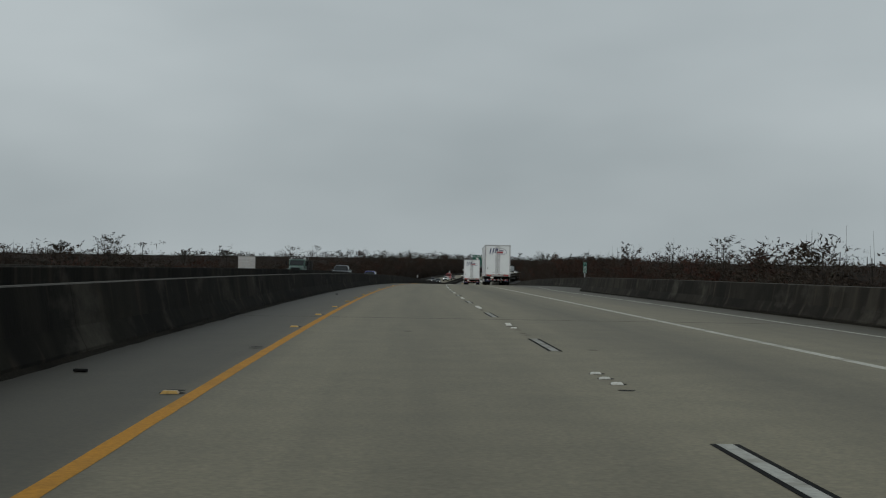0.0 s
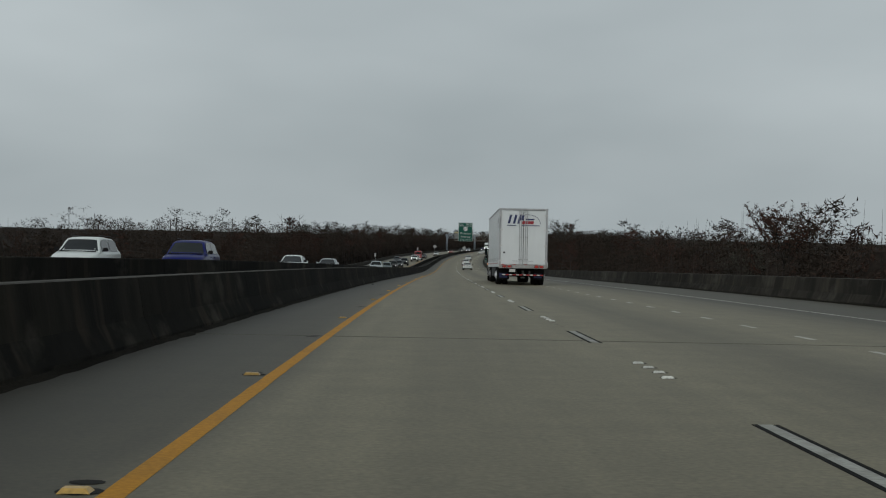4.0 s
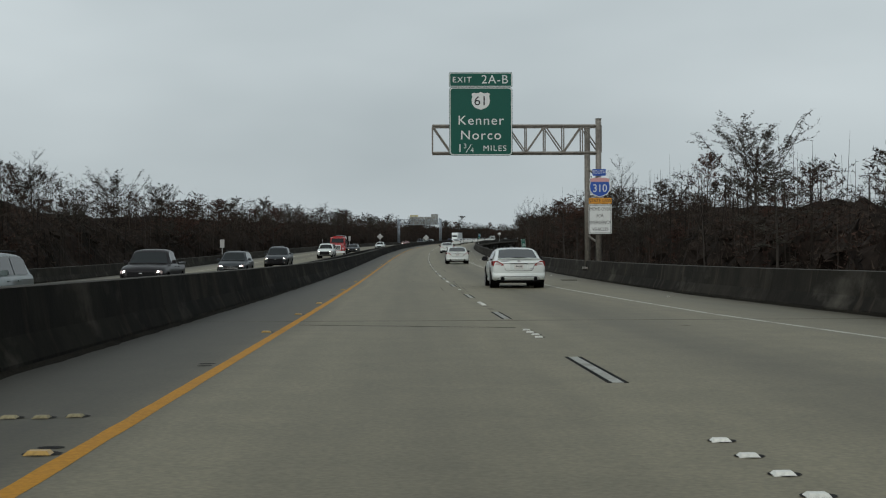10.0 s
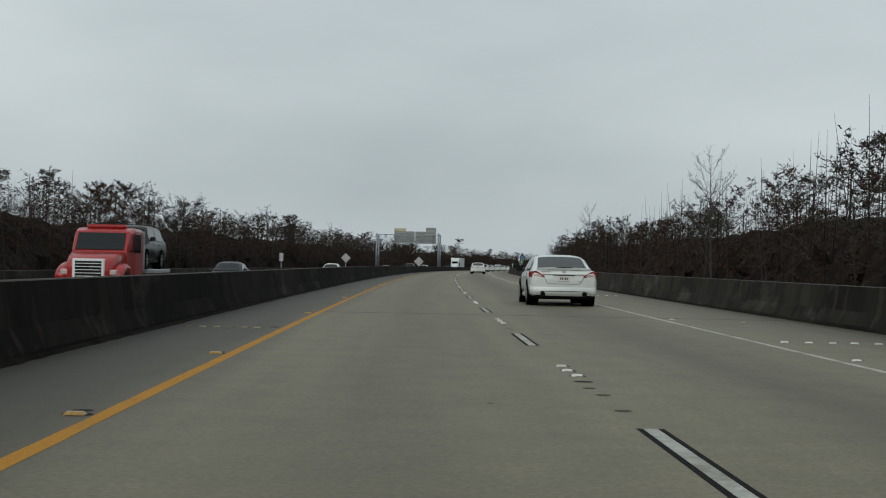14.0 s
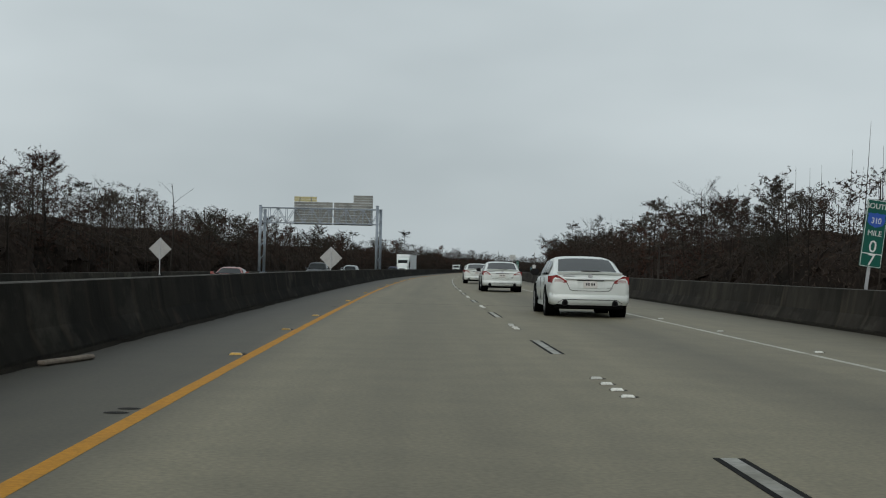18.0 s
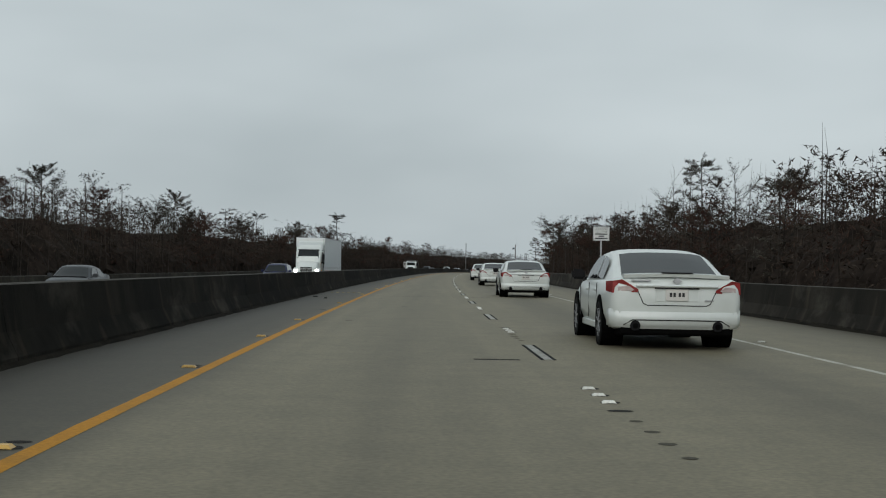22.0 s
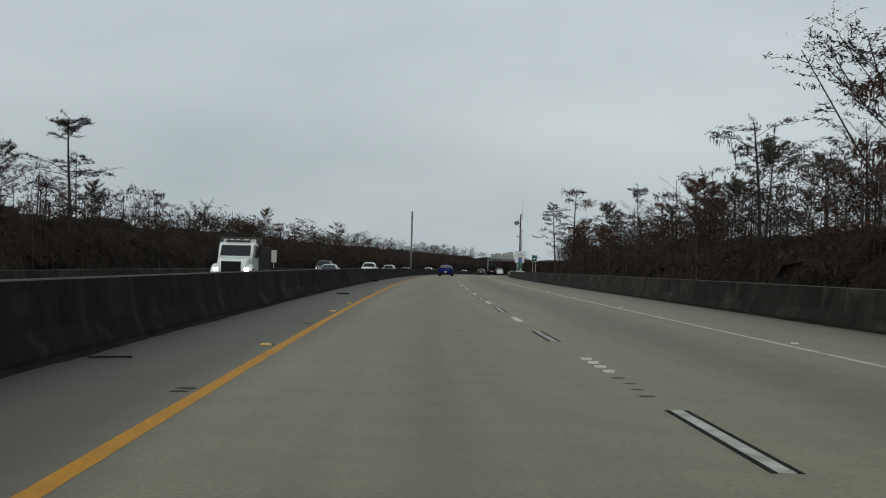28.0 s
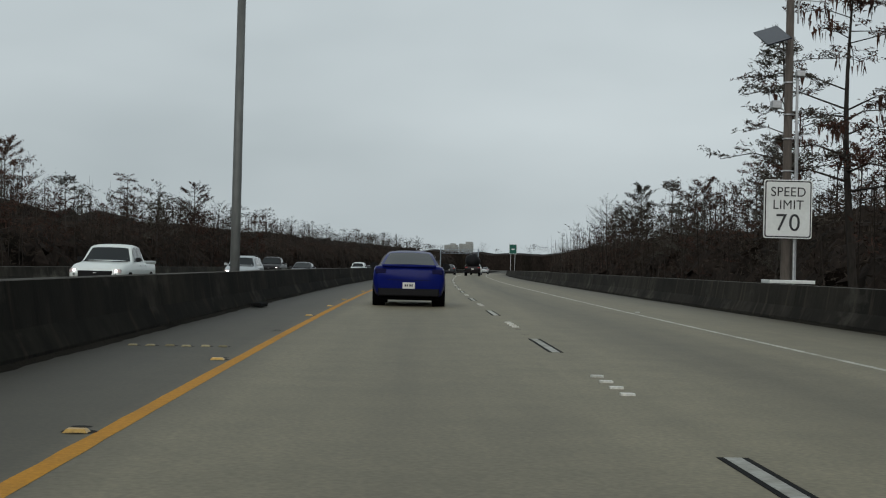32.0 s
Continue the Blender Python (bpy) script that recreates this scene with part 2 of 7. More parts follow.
GALV = mat("galvanised_steel", (0.42, 0.43, 0.44), 0.5, 0.6, vary=0.15, big=1.2, small=12.0, second=(0.30, 0.31, 0.32))
# darker copy of the galvanised steel: its backlit look is put into the colour
GALV_BACKLIT = mat("backlit_brownish_galvanised_steel", (0.21, 0.195, 0.17), 0.65, 0.3, vary=0.3, big=0.9, small=9.0, second=(0.15, 0.135, 0.115))
GALV_BLUE = mat("weathered_blue_grey_steel", (0.27, 0.31, 0.35), 0.55, 0.35, vary=0.15, big=1.0, small=10.0, second=(0.20, 0.23, 0.26))
POLE_STEEL = mat("dark_weathered_pole_steel", (0.105, 0.11, 0.105), 0.6, 0.2, vary=0.25, big=1.0, small=8.0, second=(0.07, 0.07, 0.065), stretch=(1, 1, 0.3))
ALU_BACK = mat("ribbed_aluminium_back", (0.20, 0.205, 0.185), 0.55, 0.3, vary=0.15, big=0.8, small=9.0, second=(0.15, 0.155, 0.145))
WOOD_BACK = mat("pale_yellowed_panel_back", (0.42, 0.38, 0.20), 0.6, 0.1, vary=0.15)
GREEN = mat("green_sign_sheeting", (0.004, 0.080, 0.058), 0.45, vary=0.06, big=0.8, spec=0.25)
SIGN_WHITE = mat("white_sign_sheeting", (0.62, 0.64, 0.62), 0.4, vary=0.06, big=2.0)
SIGN_BLACK = mat("black_sign_ink", (0.012, 0.012, 0.014), 0.4, vary=0.1)
SIGN_BLUE = mat("blue_sign_sheeting", (0.015, 0.075, 0.36), 0.35, vary=0.08)
SIGN_RED = mat("faded_red_sign_sheeting", (0.55, 0.30, 0.30), 0.4, vary=0.08)
SIGN_ORANGE = mat("amber_sign_sheeting", (0.62, 0.27, 0.02), 0.4, vary=0.08)
WOODPOLE = mat("dark_creosote_pole", (0.075, 0.062, 0.052), 0.9, vary=0.3, small=20.0, stretch=(1, 1, 0.15), bump=0.4)
PANEL = mat("dark_solar_cells", (0.02, 0.024, 0.035), 0.2, vary=0.2)

# ---- the line of the road: bend and crest along its length, in steps of 55 m from -60 m ----
BEND = [-284, -290, -331, -360, -261, -133, -62, 19, -16, -157, -236, -334, -348, -217, -323, -383, -267, -268, -267, -278, -248, -302, -393, -343, -301, -266, -236, -212, -193, -178, -167, -160, -157]
CREST = [-550, -584, -797, -868, -715, -505, 79, 442, 1318, 1744, 1071, 84, -295, -107, -71, -133, 125, 104, 34, -361, -290, -73, -218, -171, -134, -105, -83, -66, -54, -45, -38, -34, -32]

STEP = 2.0
SS = np.arange(-60, 1701, STEP)
KN = np.arange(-60, 1701, 55.0)
_k, _v = np.interp(SS, KN, np.array(BEND) * 1e-6), np.interp(SS, KN, np.array(CREST) * 1e-7)
ZERO, LEVEL = 30, 480
HEAD = np.r_[0, np.cumsum((_k[1:] + _k[:-1]) / 2 * STEP)]
HEAD -= HEAD[ZERO]
GRADE = np.r_[0, np.cumsum((_v[1:] + _v[:-1]) / 2 * STEP)]
GRADE -= GRADE[LEVEL]
_h = (HEAD[1:] + HEAD[:-1]) / 2
RX = np.r_[0, np.cumsum(-np.sin(_h) * STEP)]
RY = np.r_[0, np.cumsum(np.cos(_h) * STEP)]
RZ = np.r_[0, np.cumsum((GRADE[1:] + GRADE[:-1]) / 2 * STEP)]
RX, RY, RZ = RX - RX[ZERO], RY - RY[ZERO], RZ - RZ[LEVEL]


def heading(s):
    return float(np.interp(s, SS, HEAD))


def on_road(s, lat, z=0.0):
    """The place s metres along the yellow line, lat metres to its right, z above the deck. Past the plan's ends it runs straight on."""
    c = min(max(s, SS[0]), SS[-1])
    h = float(np.interp(c, SS, HEAD))
    x, y, zz = (float(np.interp(c, SS, a)) for a in (RX, RY, RZ))
    d = s - c
    return Vector((x - d * math.sin(h) + lat * math.cos(h), y + d * math.cos(h) + lat * math.sin(h), zz + z))


def rise(s):
    """How much higher the other carriageway lies; it drops lower past the ramp."""
    return float(np.interp(s, (0, 110, 190, 250, 290, 350, 400, 520, 900, 1050, 1140), (0.12, 0.2, 0.2, 0.12, 0.04, -0.25, -0.45, -0.5, -0.6, -0.5, -0.32)))


def road_pose(s, lat, z=0.0, turn=0.0):
    """A pose whose y axis runs along the road, following its slope."""
    p = on_road(s, lat, z)
    return Matrix.Translation(p) @ pose(0, 0, 0, math.degrees(float(np.interp(s, SS, GRADE))), 0, math.degrees(heading(s)) + turn)


LEFT_WALL, RIGHT_WALL = -1.88, 10.25

# ---- mesh helpers ----


def link(name, bm, material, parent=None, label="", smooth=False):
    me = bpy.data.meshes.new(name)
    bm.to_mesh(me)
    bm.free()
    return link_mesh(name, me, material, parent, label, smooth)


def link_mesh(name, me, material, parent=None, label="", smooth=False):
    for m in material if isinstance(material, (list, tuple)) else (material,):
        if m:
            me.materials.append(m)
    if smooth:
        me.polygons.foreach_set("use_smooth", [True] * len(me.polygons))
    ob = new(name, me)
    if parent:
        ob.parent = parent
    if label:
        ob["label"] = label
    return ob


def part(name, bm, material, parent, label="", smooth=False):
    return link(name, bm, material, parent, label, smooth)


def pydata(name, verts, faces, material, parent=None, smooth=False):
    me = bpy.data.meshes.new(name)
    me.from_pydata(verts, [], faces)
    me.update()
    return link_mesh(name, me, material, parent, "", smooth)


def box(x0, x1, y0, y1, z0, z1, bevel=0.0, bm=None, seg=1):
    bm2 = bmesh.new()
    bmesh.ops.create_cube(bm2, size=1, matrix=Matrix.Translation(((x0 + x1) / 2, (y0 + y1) / 2, (z0 + z1) / 2)) @ Matrix.Diagonal((x1 - x0, y1 - y0, z1 - z0, 1)))
    if bevel:
        bmesh.ops.bevel(bm2, geom=bm2.edges[:], offset=bevel, segments=seg, affect="EDGES")
    return merge(bm, bm2)


def merge(bm, bm2):
    if bm is None:
        return bm2
    me = bpy.data.meshes.new("_t")
    bm2.to_mesh(me)
    bm2.free()
    bm.from_mesh(me)
    bpy.data.meshes.remove(me)
    return bm


def tube(a, b, r0, r1=None, n=8, bm=None, caps=True):
    a, b = Vector(a), Vector(b)
    bm2 = bmesh.new()
    d = b - a
    m = Matrix.Translation((a + b) / 2) @ d.to_track_quat("Z", "Y").to_matrix().to_4x4()
    bmesh.ops.create_cone(bm2, cap_ends=caps, segments=n, radius1=r0, radius2=r0 if r1 is None else r1, depth=d.length, matrix=m)
    return merge(bm, bm2)


def thing(name, m, label, category, group="", kind=""):
    e = new(name)
    e.empty_display_size = 0.3
    e.matrix_world = m
    return tagged(e, label, category, group, kind)


def right_wall(s):
    """Offset of the outer barrier: a ramp joins along the first stretch."""
    return float(np.interp(s, (-60, 85, 112, 322, 336, 360, 386, 404, 450), (11.3, 11.3, 14.4, 14.6, 13.4, 12.0, 10.5, 10.0, RIGHT_WALL)))


def edge_line(s):
    """Offset of the outer white line."""
    return float(np.interp(s, (-60, 85, 112, 340, 362, 392, 412), (9.9, 9.9, 10.9, 10.9, 9.6, 7.7, 7.16)))


def ribbon(name, s0, s1, lats, z, material, parent=None, step=2.0, lift=None, uv=False, drop=0.0):
    """A strip along the road through the given offsets; with drop it gets sides that thick."""
    ss = np.arange(s0, s1 + 0.01, step)
    at_s = lats if callable(lats) else (lambda s: lats)
    n0 = len(at_s(s0))
    zs = [z] * n0
    if drop:
        zs = [z - drop, *zs, z - drop]
    verts, faces, n, flat = [], [], len(zs), []
    for s in ss:
        up = lift(s) if lift else 0.0
        cols = list(at_s(s))
        if drop:
            cols = [cols[0], *cols, cols[-1]]
        verts += [on_road(s, c, zz + up) for c, zz in zip(cols, zs)]
        flat += [(c, s) for c in cols]
    for i in range(len(ss) - 1):
        faces += [(i * n + j, i * n + j + 1, (i + 1) * n + j + 1, (i + 1) * n + j) for j in range(n - 1)]
        if drop:
            faces.append((i * n + n - 1, i * n, (i + 1) * n, (i + 1) * n + n - 1))
    ob = pydata(name, verts, faces, material, parent)
    if uv:
        lay = ob.data.uv_layers.new(name="UVMap")
        co = np.array(flat)
        idx = np.zeros(len(ob.data.loops), dtype=np.int32)
        ob.data.loops.foreach_get("vertex_index", idx)
        lay.data.foreach_set("uv", co[idx].ravel())
    return ob


# ---- the decks ----
NEAR, FAR = -60.0, 1690.0
OPP_IN, OPP_OUT = -5.85, -18.55
road = tagged(ribbon("road", NEAR, FAR, lambda s: [*np.linspace(LEFT_WALL - 0.45, 7.3, 11), *np.linspace(8.2, right_wall(s) + 0.45, 4)], 0.0, ROAD, uv=True, drop=0.5),
              "pale worn concrete deck of the elevated highway", "road", kind="structure")
road_2 = tagged(ribbon("road_opposite", NEAR, FAR, np.linspace(OPP_OUT - 0.45, OPP_IN + 0.45, 15), 0.0, ROAD, lift=rise, uv=True, drop=0.5),
                "pale concrete deck of the opposite carriageway", "road", kind="structure")
# the second deck's lanes lie mirrored
lay = road_2.data.uv_layers[0]
co = np.zeros(len(road_2.data.loops) * 2)
lay.data.foreach_get("uv", co)
co[0::2] = (-4.0 - co[0::2]) - 3.75
lay.data.foreach_set("uv", co)
LINE = 0.0018


def ragged(lat, half, seed):
    """Edges of a painted line, worn a little uneven."""
    def edges(s):
        return (lat - half + 0.010 * noise.noise(Vector((s * 1.9, seed, 0))) + 0.006 * noise.noise(Vector((s * 0.3, seed, 5))), lat + half + 0.010 * noise.noise(Vector((s * 1.9, seed, 9))))
    return edges


ribbon("yellow_line", NEAR, FAR, ragged(0.0, 0.064, 1.0), LINE, YELLOW, road, step=0.5)
ribbon("white_line", NEAR, 112, (7.08, 7.24), LINE, WHITE_LINE, road)
for k in range(54):
    ribbon("lane_dot", 114 + 3.66 * k, 115 + 3.66 * k, (7.10, 7.22), LINE, WHITE_LINE, road, step=1.0)
ribbon("white_line", NEAR, FAR, lambda s: (edge_line(s) - 0.05, edge_line(s) + 0.05), LINE, WHITE_LINE, road)
ribbon("yellow_line", NEAR, FAR, (-7.80, -7.65), LINE, YELLOW, road_2, lift=rise)
ribbon("white_line", NEAR, FAR, (-15.1, -14.98), LINE, WHITE_LINE, road_2, lift=rise)

# ---- the ground: one sheet to the horizon ----
bm = bmesh.new()
bmesh.ops.create_grid(bm, x_segments=40, y_segments=40, size=2400, matrix=Matrix.Translation((100, 800, -3.6)))
tagged(link("ground", bm, GROUND), "dark wet swamp floor under the elevated road", "ground", kind="structure")

# ---- concrete safety barriers, cast in sections ----
PROFILE = [(0.0, 0.0), (0.0, 0.08), (0.125, 0.33), (0.205, 0.80), (0.225, 0.81), (0.405, 0.81), (0.42, 0.79), (0.45, -0.5)]


def barrier(name, lat, side, material, label, lift=None, length=9.144):
    """Sections of the sloped profile; side is +1 when the slope faces the right-hand side of the road."""
    base = tagged(new(name), label, "barrier", kind="structure")
    s = NEAR
    while s < FAR - 1:
        cuts = np.linspace(s + 0.008, min(s + length, FAR) - 0.008, 4)
        verts, faces, n = [], [], len(PROFILE)
        for c in cuts:
            up = lift(c) if lift else 0.0
            here = lat(c) if callable(lat) else lat
            verts += [on_road(c, here - side * p, z + up) for p, z in PROFILE]
        for i in range(3):
            faces += [(i * n + j, i * n + j + 1, (i + 1) * n + j + 1, (i + 1) * n + j) for j in range(n - 1)]
        faces += [tuple(range(n))[::-1], tuple(range(3 * n, 4 * n))]
        if side < 0:
            faces = [f[::-1] for f in faces]
        o = pydata("section", verts, faces, material, base)
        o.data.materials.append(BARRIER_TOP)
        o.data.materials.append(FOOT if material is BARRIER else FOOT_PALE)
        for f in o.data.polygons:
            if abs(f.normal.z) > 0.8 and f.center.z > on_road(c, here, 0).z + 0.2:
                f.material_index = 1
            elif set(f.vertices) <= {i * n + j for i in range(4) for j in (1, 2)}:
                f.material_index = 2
        s += length
    return base


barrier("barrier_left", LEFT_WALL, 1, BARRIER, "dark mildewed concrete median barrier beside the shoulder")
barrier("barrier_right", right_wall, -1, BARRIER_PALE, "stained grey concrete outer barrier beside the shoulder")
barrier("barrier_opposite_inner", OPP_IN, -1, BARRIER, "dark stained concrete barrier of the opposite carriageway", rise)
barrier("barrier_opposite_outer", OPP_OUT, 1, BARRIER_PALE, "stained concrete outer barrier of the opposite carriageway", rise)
# piers under the decks
for i, s in enumerate(np.arange(-30, 1690, 36.576)):
    for lat0, lat1, nm in ((LEFT_WALL, RIGHT_WALL, "pier"), (OPP_OUT, OPP_IN, "pier")):
        top = on_road(s, 0, -0.5).z
        pier = thing(nm, Matrix.Translation(on_road(s, (lat0 + lat1) / 2, 0).xy.to_3d()) @ pose(0, 0, -3.6, 0, 0, math.degrees(heading(s))), "plain concrete pier under the deck", "pier", "piers under the deck", "structure")
        w = (lat1 - lat0) / 2
        part("cap", box(-w, w, -0.5, 0.5, top + 3.6 - 0.9, top + 3.6 - 0.01, 0.04), SLAB, pier)
        for k in (-0.6, 0.6):
            part("column", tube((k * w, 0, 0), (k * w, 0, top + 3.6 - 0.9), 0.42, n=12), SLAB, pier)


# ---- the cypress swamp ----
FLOOR = -3.6


class Soup:
    """Collects quads and triangles into one mesh."""

    def __init__(self):
        self.v, self.f, self.n = [], [], 0

    def add(self, verts, faces):
        self.v.append(np.asarray(verts, float))
        self.f.append(np.asarray(faces, int) + self.n)
        self.n += len(verts)

    def limb(self, pts, radii, sides=5):
        """A tapered tube along a bent line."""
        pts = np.asarray(pts, float)
        rings = []
        for i, p in enumerate(pts):
            d = pts[min(i + 1, len(pts) - 1)] - pts[max(i - 1, 0)]
            d = d / (np.linalg.norm(d) + 1e-9)
            a = np.cross(d, (0.31, 0.95, 0.05) if abs(d[2]) > 0.7 else (0, 0, 1.0))
            a /= np.linalg.norm(a) + 1e-9
            b = np.cross(d, a)
            t = np.arange(sides) * 2 * math.pi / sides
            rings.append(p + radii[i] * (np.cos(t)[:, None] * a + np.sin(t)[:, None] * b))
        v = np.concatenate(rings)
        f = [(i * sides + j, i * sides + (j + 1) % sides, (i + 1) * sides + (j + 1) % sides, (i + 1) * sides + j) for i in range(len(pts) - 1) for j in range(sides)]
        self.add(v, f)

    def mesh(self, name):
        me = bpy.data.meshes.new(name)
        v = np.concatenate(self.v)
        me.from_pydata(v.tolist(), [], [q for f in self.f for q in f.tolist()])
        me.update()
        return me


def tree_shape(seed, style, h=14.0):
    """Trunk with limbs, and crown, as two heaps of faces. The base is at the origin."""
    g = np.random.default_rng(seed)
    wood, crown = Soup(), Soup()
    n = 11
    t = np.linspace(0, 1, n)
    sway = {"flat": 0.30, "spire": 0.16, "round": 0.25, "fan": 0.22, "snag": 0.35, "moss": 0.28}[style]
    lean, ph = g.normal(size=2) * sway, g.uniform(0, 6.28, 2)
    line = np.stack([lean[0] * t + sway * 0.6 * np.sin(5 * t + ph[0]), lean[1] * t + sway * 0.6 * np.cos(4 * t + ph[1]), t * h * (0.78 if style == "flat" else 1.0)], 1)
    line[:, :2] -= line[0, :2]
    girth = {"flat": 0.20, "spire": 0.15, "round": 0.16, "fan": 0.15, "snag": 0.16, "moss": 0.19}[style]
    rad = girth * (1 - t * 0.86) + 0.24 * np.exp(-t * 22)
    wood.limb(line, rad, 7)
    at_c, at_d, at_l = [], [], []

    def at(q):
        return np.array([np.interp(q, t, line[:, k]) for k in range(3)])

    def blade(p, q, w):
        """A fine twig as one slim triangle."""
        d = q - p
        side = np.cross(d, g.normal(size=3))
        side *= w / (np.linalg.norm(side) + 1e-9)
        wood.add([p - side, p + side, q], [(0, 1, 2)])

    def needles(p, q, count, size, droop):
        u = g.uniform(0.15, 1.05, count)[:, None]
        at_c.append(p + (q - p) * u + g.normal(size=(count, 3)) * (0.075, 0.075, 0.05))
        d = (q - p) / (np.linalg.norm(q - p) + 1e-9) * 0.8 + g.normal(size=(count, 3)) * 0.55
        d[:, 2] -= droop
        at_d.append(d)
        at_l.append(size * g.uniform(0.55, 1.5, count))

    def spray(p, d, length, r, twigs, dens, size, droop, flat):
        """A branchlet with twigs on both its sides, spread in one rough plane, and its needles."""
        e = p + d * length + np.array([0, 0, -droop * 0.25 * length])
        m = (p + e) / 2 + g.normal(size=3) * 0.06 * length + np.array([0, 0, 0.06 * length])
        blade(p, m, max(r, 0.012))
        blade(m - (m - p) * 0.15, e, max(r * 0.7, 0.010))
        across = np.cross(d, (0, 0, 1.0))
        across /= np.linalg.norm(across) + 1e-9
        for k in range(twigs):
            u = (k + g.uniform(0.2, 1.0)) / twigs
            q0 = (p + (m - p) * 2 * u) if u < 0.5 else (m + (e - m) * (2 * u - 1))
            way = across * g.choice([-1, 1]) * g.uniform(0.4, 1.0) + d * g.uniform(0.3, 0.9) + np.array([0, 0, g.normal() * (1 - flat) * 0.7 + 0.12])
            q1 = q0 + way / np.linalg.norm(way) * length * g.uniform(0.22, 0.5)
            blade(q0, q1, 0.011)
            if dens:
                needles(q0, q1, dens, size, droop)
        if dens:
            needles(m, e, dens, size, droop)

    P = dict(flat=(0.52, 1.0, 17, 8, 4, 5, 0.16, 0.15, 0.75), spire=(0.36, 0.98, 24, 6, 3, 5, 0.16, 0.30, 0.8), round=(0.32, 0.97, 26, 6, 4, 5, 0.18, 0.12, 0.2),
             fan=(0.40, 0.96, 20, 8, 5, 1, 0.10, 0.0, 0.2), snag=(0.42, 0.97, 9, 3, 2, 0, 0.1, 0.0, 0.3), moss=(0.42, 0.99, 20, 6, 4, 5, 0.16, 0.55, 0.7))[style]
    lo, hi, limbs, subs, twigs, dens, size, droop, flat = P
    levels = np.sort(lo + (hi - lo) * g.beta(1.35, 1.0, limbs))
    turn = g.uniform(0, 6.28)
    for q in levels:
        turn += 2.4 + g.normal() * 0.6
        v = (q - lo) / (hi - lo)
        if style == "flat":
            l, up = h * (g.uniform(0.15, 0.30) - 0.07 * v), 0.3 + 1.1 * v
        elif style == "spire":
            l, up = h * (0.055 + 0.11 * (1 - v) ** 0.6) * g.uniform(0.35, 1.5), g.uniform(-0.05, 0.45)
        elif style == "moss":
            l, up = h * (0.06 + 0.13 * (1 - 0.6 * v)) * g.uniform(0.4, 1.45), g.uniform(0.0, 0.45)
        elif style == "round":
            l, up = h * (0.05 + 0.14 * math.sin(math.pi * min(1, 0.2 + 0.75 * v))) * g.uniform(0.6, 1.15), g.uniform(0.4, 1.0)
        elif style == "fan":
            l, up = h * (0.13 + 0.14 * (1 - v)) * g.uniform(0.7, 1.2), g.uniform(0.55, 1.2)
        else:
            l, up = h * 0.12 * g.uniform(0.3, 1.5), g.uniform(0.2, 1.2)
        p0 = at(q)
        d = np.array([math.cos(turn), math.sin(turn), up])
        d /= np.linalg.norm(d)
        kink = g.normal(size=3) * 0.09 * l
        p1 = p0 + d * l * 0.5 + kink + np.array([0, 0, 0.05 * l])
        p2 = p0 + d * l + kink * 1.3 - np.array([0, 0, 0.10 * l * (1 if style in ("flat", "spire", "moss") else -0.6)])
        if style == "flat":
            # the limbs sweep out and end in one broad, shallow dome
            p2[2] = h * (g.uniform(0.83, 0.95) - 0.55 * (l / h) ** 1.5)
            p1[2] = max(p1[2], (p0[2] + p2[2]) / 2 - 0.02 * h)
        r = girth * (1 - q * 0.8) * 0.5
        wood.limb([p0, p1, p2], [r, r * 0.62, 0.016], 3)
        for k in range(subs):
            u = 0.28 + 0.72 * (k + g.uniform(0.1, 0.9)) / subs
            b0 = p0 + (p1 - p0) * 2 * u if u < 0.5 else p1 + (p2 - p1) * (2 * u - 1)
            side = np.array([-d[1], d[0], 0]) * g.choice([-1, 1]) * g.uniform(0.3, 1.0) + d * g.uniform(0.35, 0.9) + np.array([0, 0, g.uniform(-0.1, 0.5) if style not in ("fan", "round") else g.uniform(0.1, 0.8)])
            side /= np.linalg.norm(side)
            spray(b0, side, max(0.45, l * g.uniform(0.26, 0.5)), r * 0.4, twigs, dens, size, droop, flat)
            if style == "moss" and g.random() < 0.30:
                # long beards of hanging moss
                for _ in range(8):
                    b1 = b0 + side * g.uniform(0, 0.7) + g.normal(size=3) * 0.05
                    at_c.append((b1 - np.array([0, 0, g.uniform(0.15, 0.55)]))[None])
                    at_d.append(np.array([[g.normal() * 0.08, g.normal() * 0.08, -1.0]]))
                    at_l.append(np.array([g.uniform(0.25, 0.6)]))
    if style != "snag":
        for k in range(7):
            a = g.uniform(0, 6.28)
            spray(at(g.uniform(0.9, 1.0)), np.array([math.cos(a), math.sin(a), g.uniform(0.2, 1.2)]) / 1.4, h * g.uniform(0.035, 0.07) * (1.6 if style == "flat" else 1.0), 0.02, 4, dens, size, droop * 0.5, 0.3)
    else:
        spray(at(0.97), np.array([0.5, 0.3, 0.8]), 1.1, 0.03, 3, 1, 0.1, 0.0, 0.2)
    c, d, l = np.concatenate(at_c), np.concatenate(at_d), np.concatenate(at_l)[:, None]
    d /= np.linalg.norm(d, axis=1)[:, None] + 1e-9
    b = np.cross(d, g.normal(size=c.shape))
    b /= np.linalg.norm(b, axis=1)[:, None] + 1e-9
    w = np.minimum(l * g.uniform(0.22, 0.42, (len(c), 1)), 0.075)
    crown.add(np.stack([c - d * l * 0.5 + b * w * 0.5, c - d * l * 0.4 - b * w * 0.5, c + d * l * 0.6], 1).reshape(-1, 3), np.arange(len(c) * 3).reshape(-1, 3))
    return wood, crown


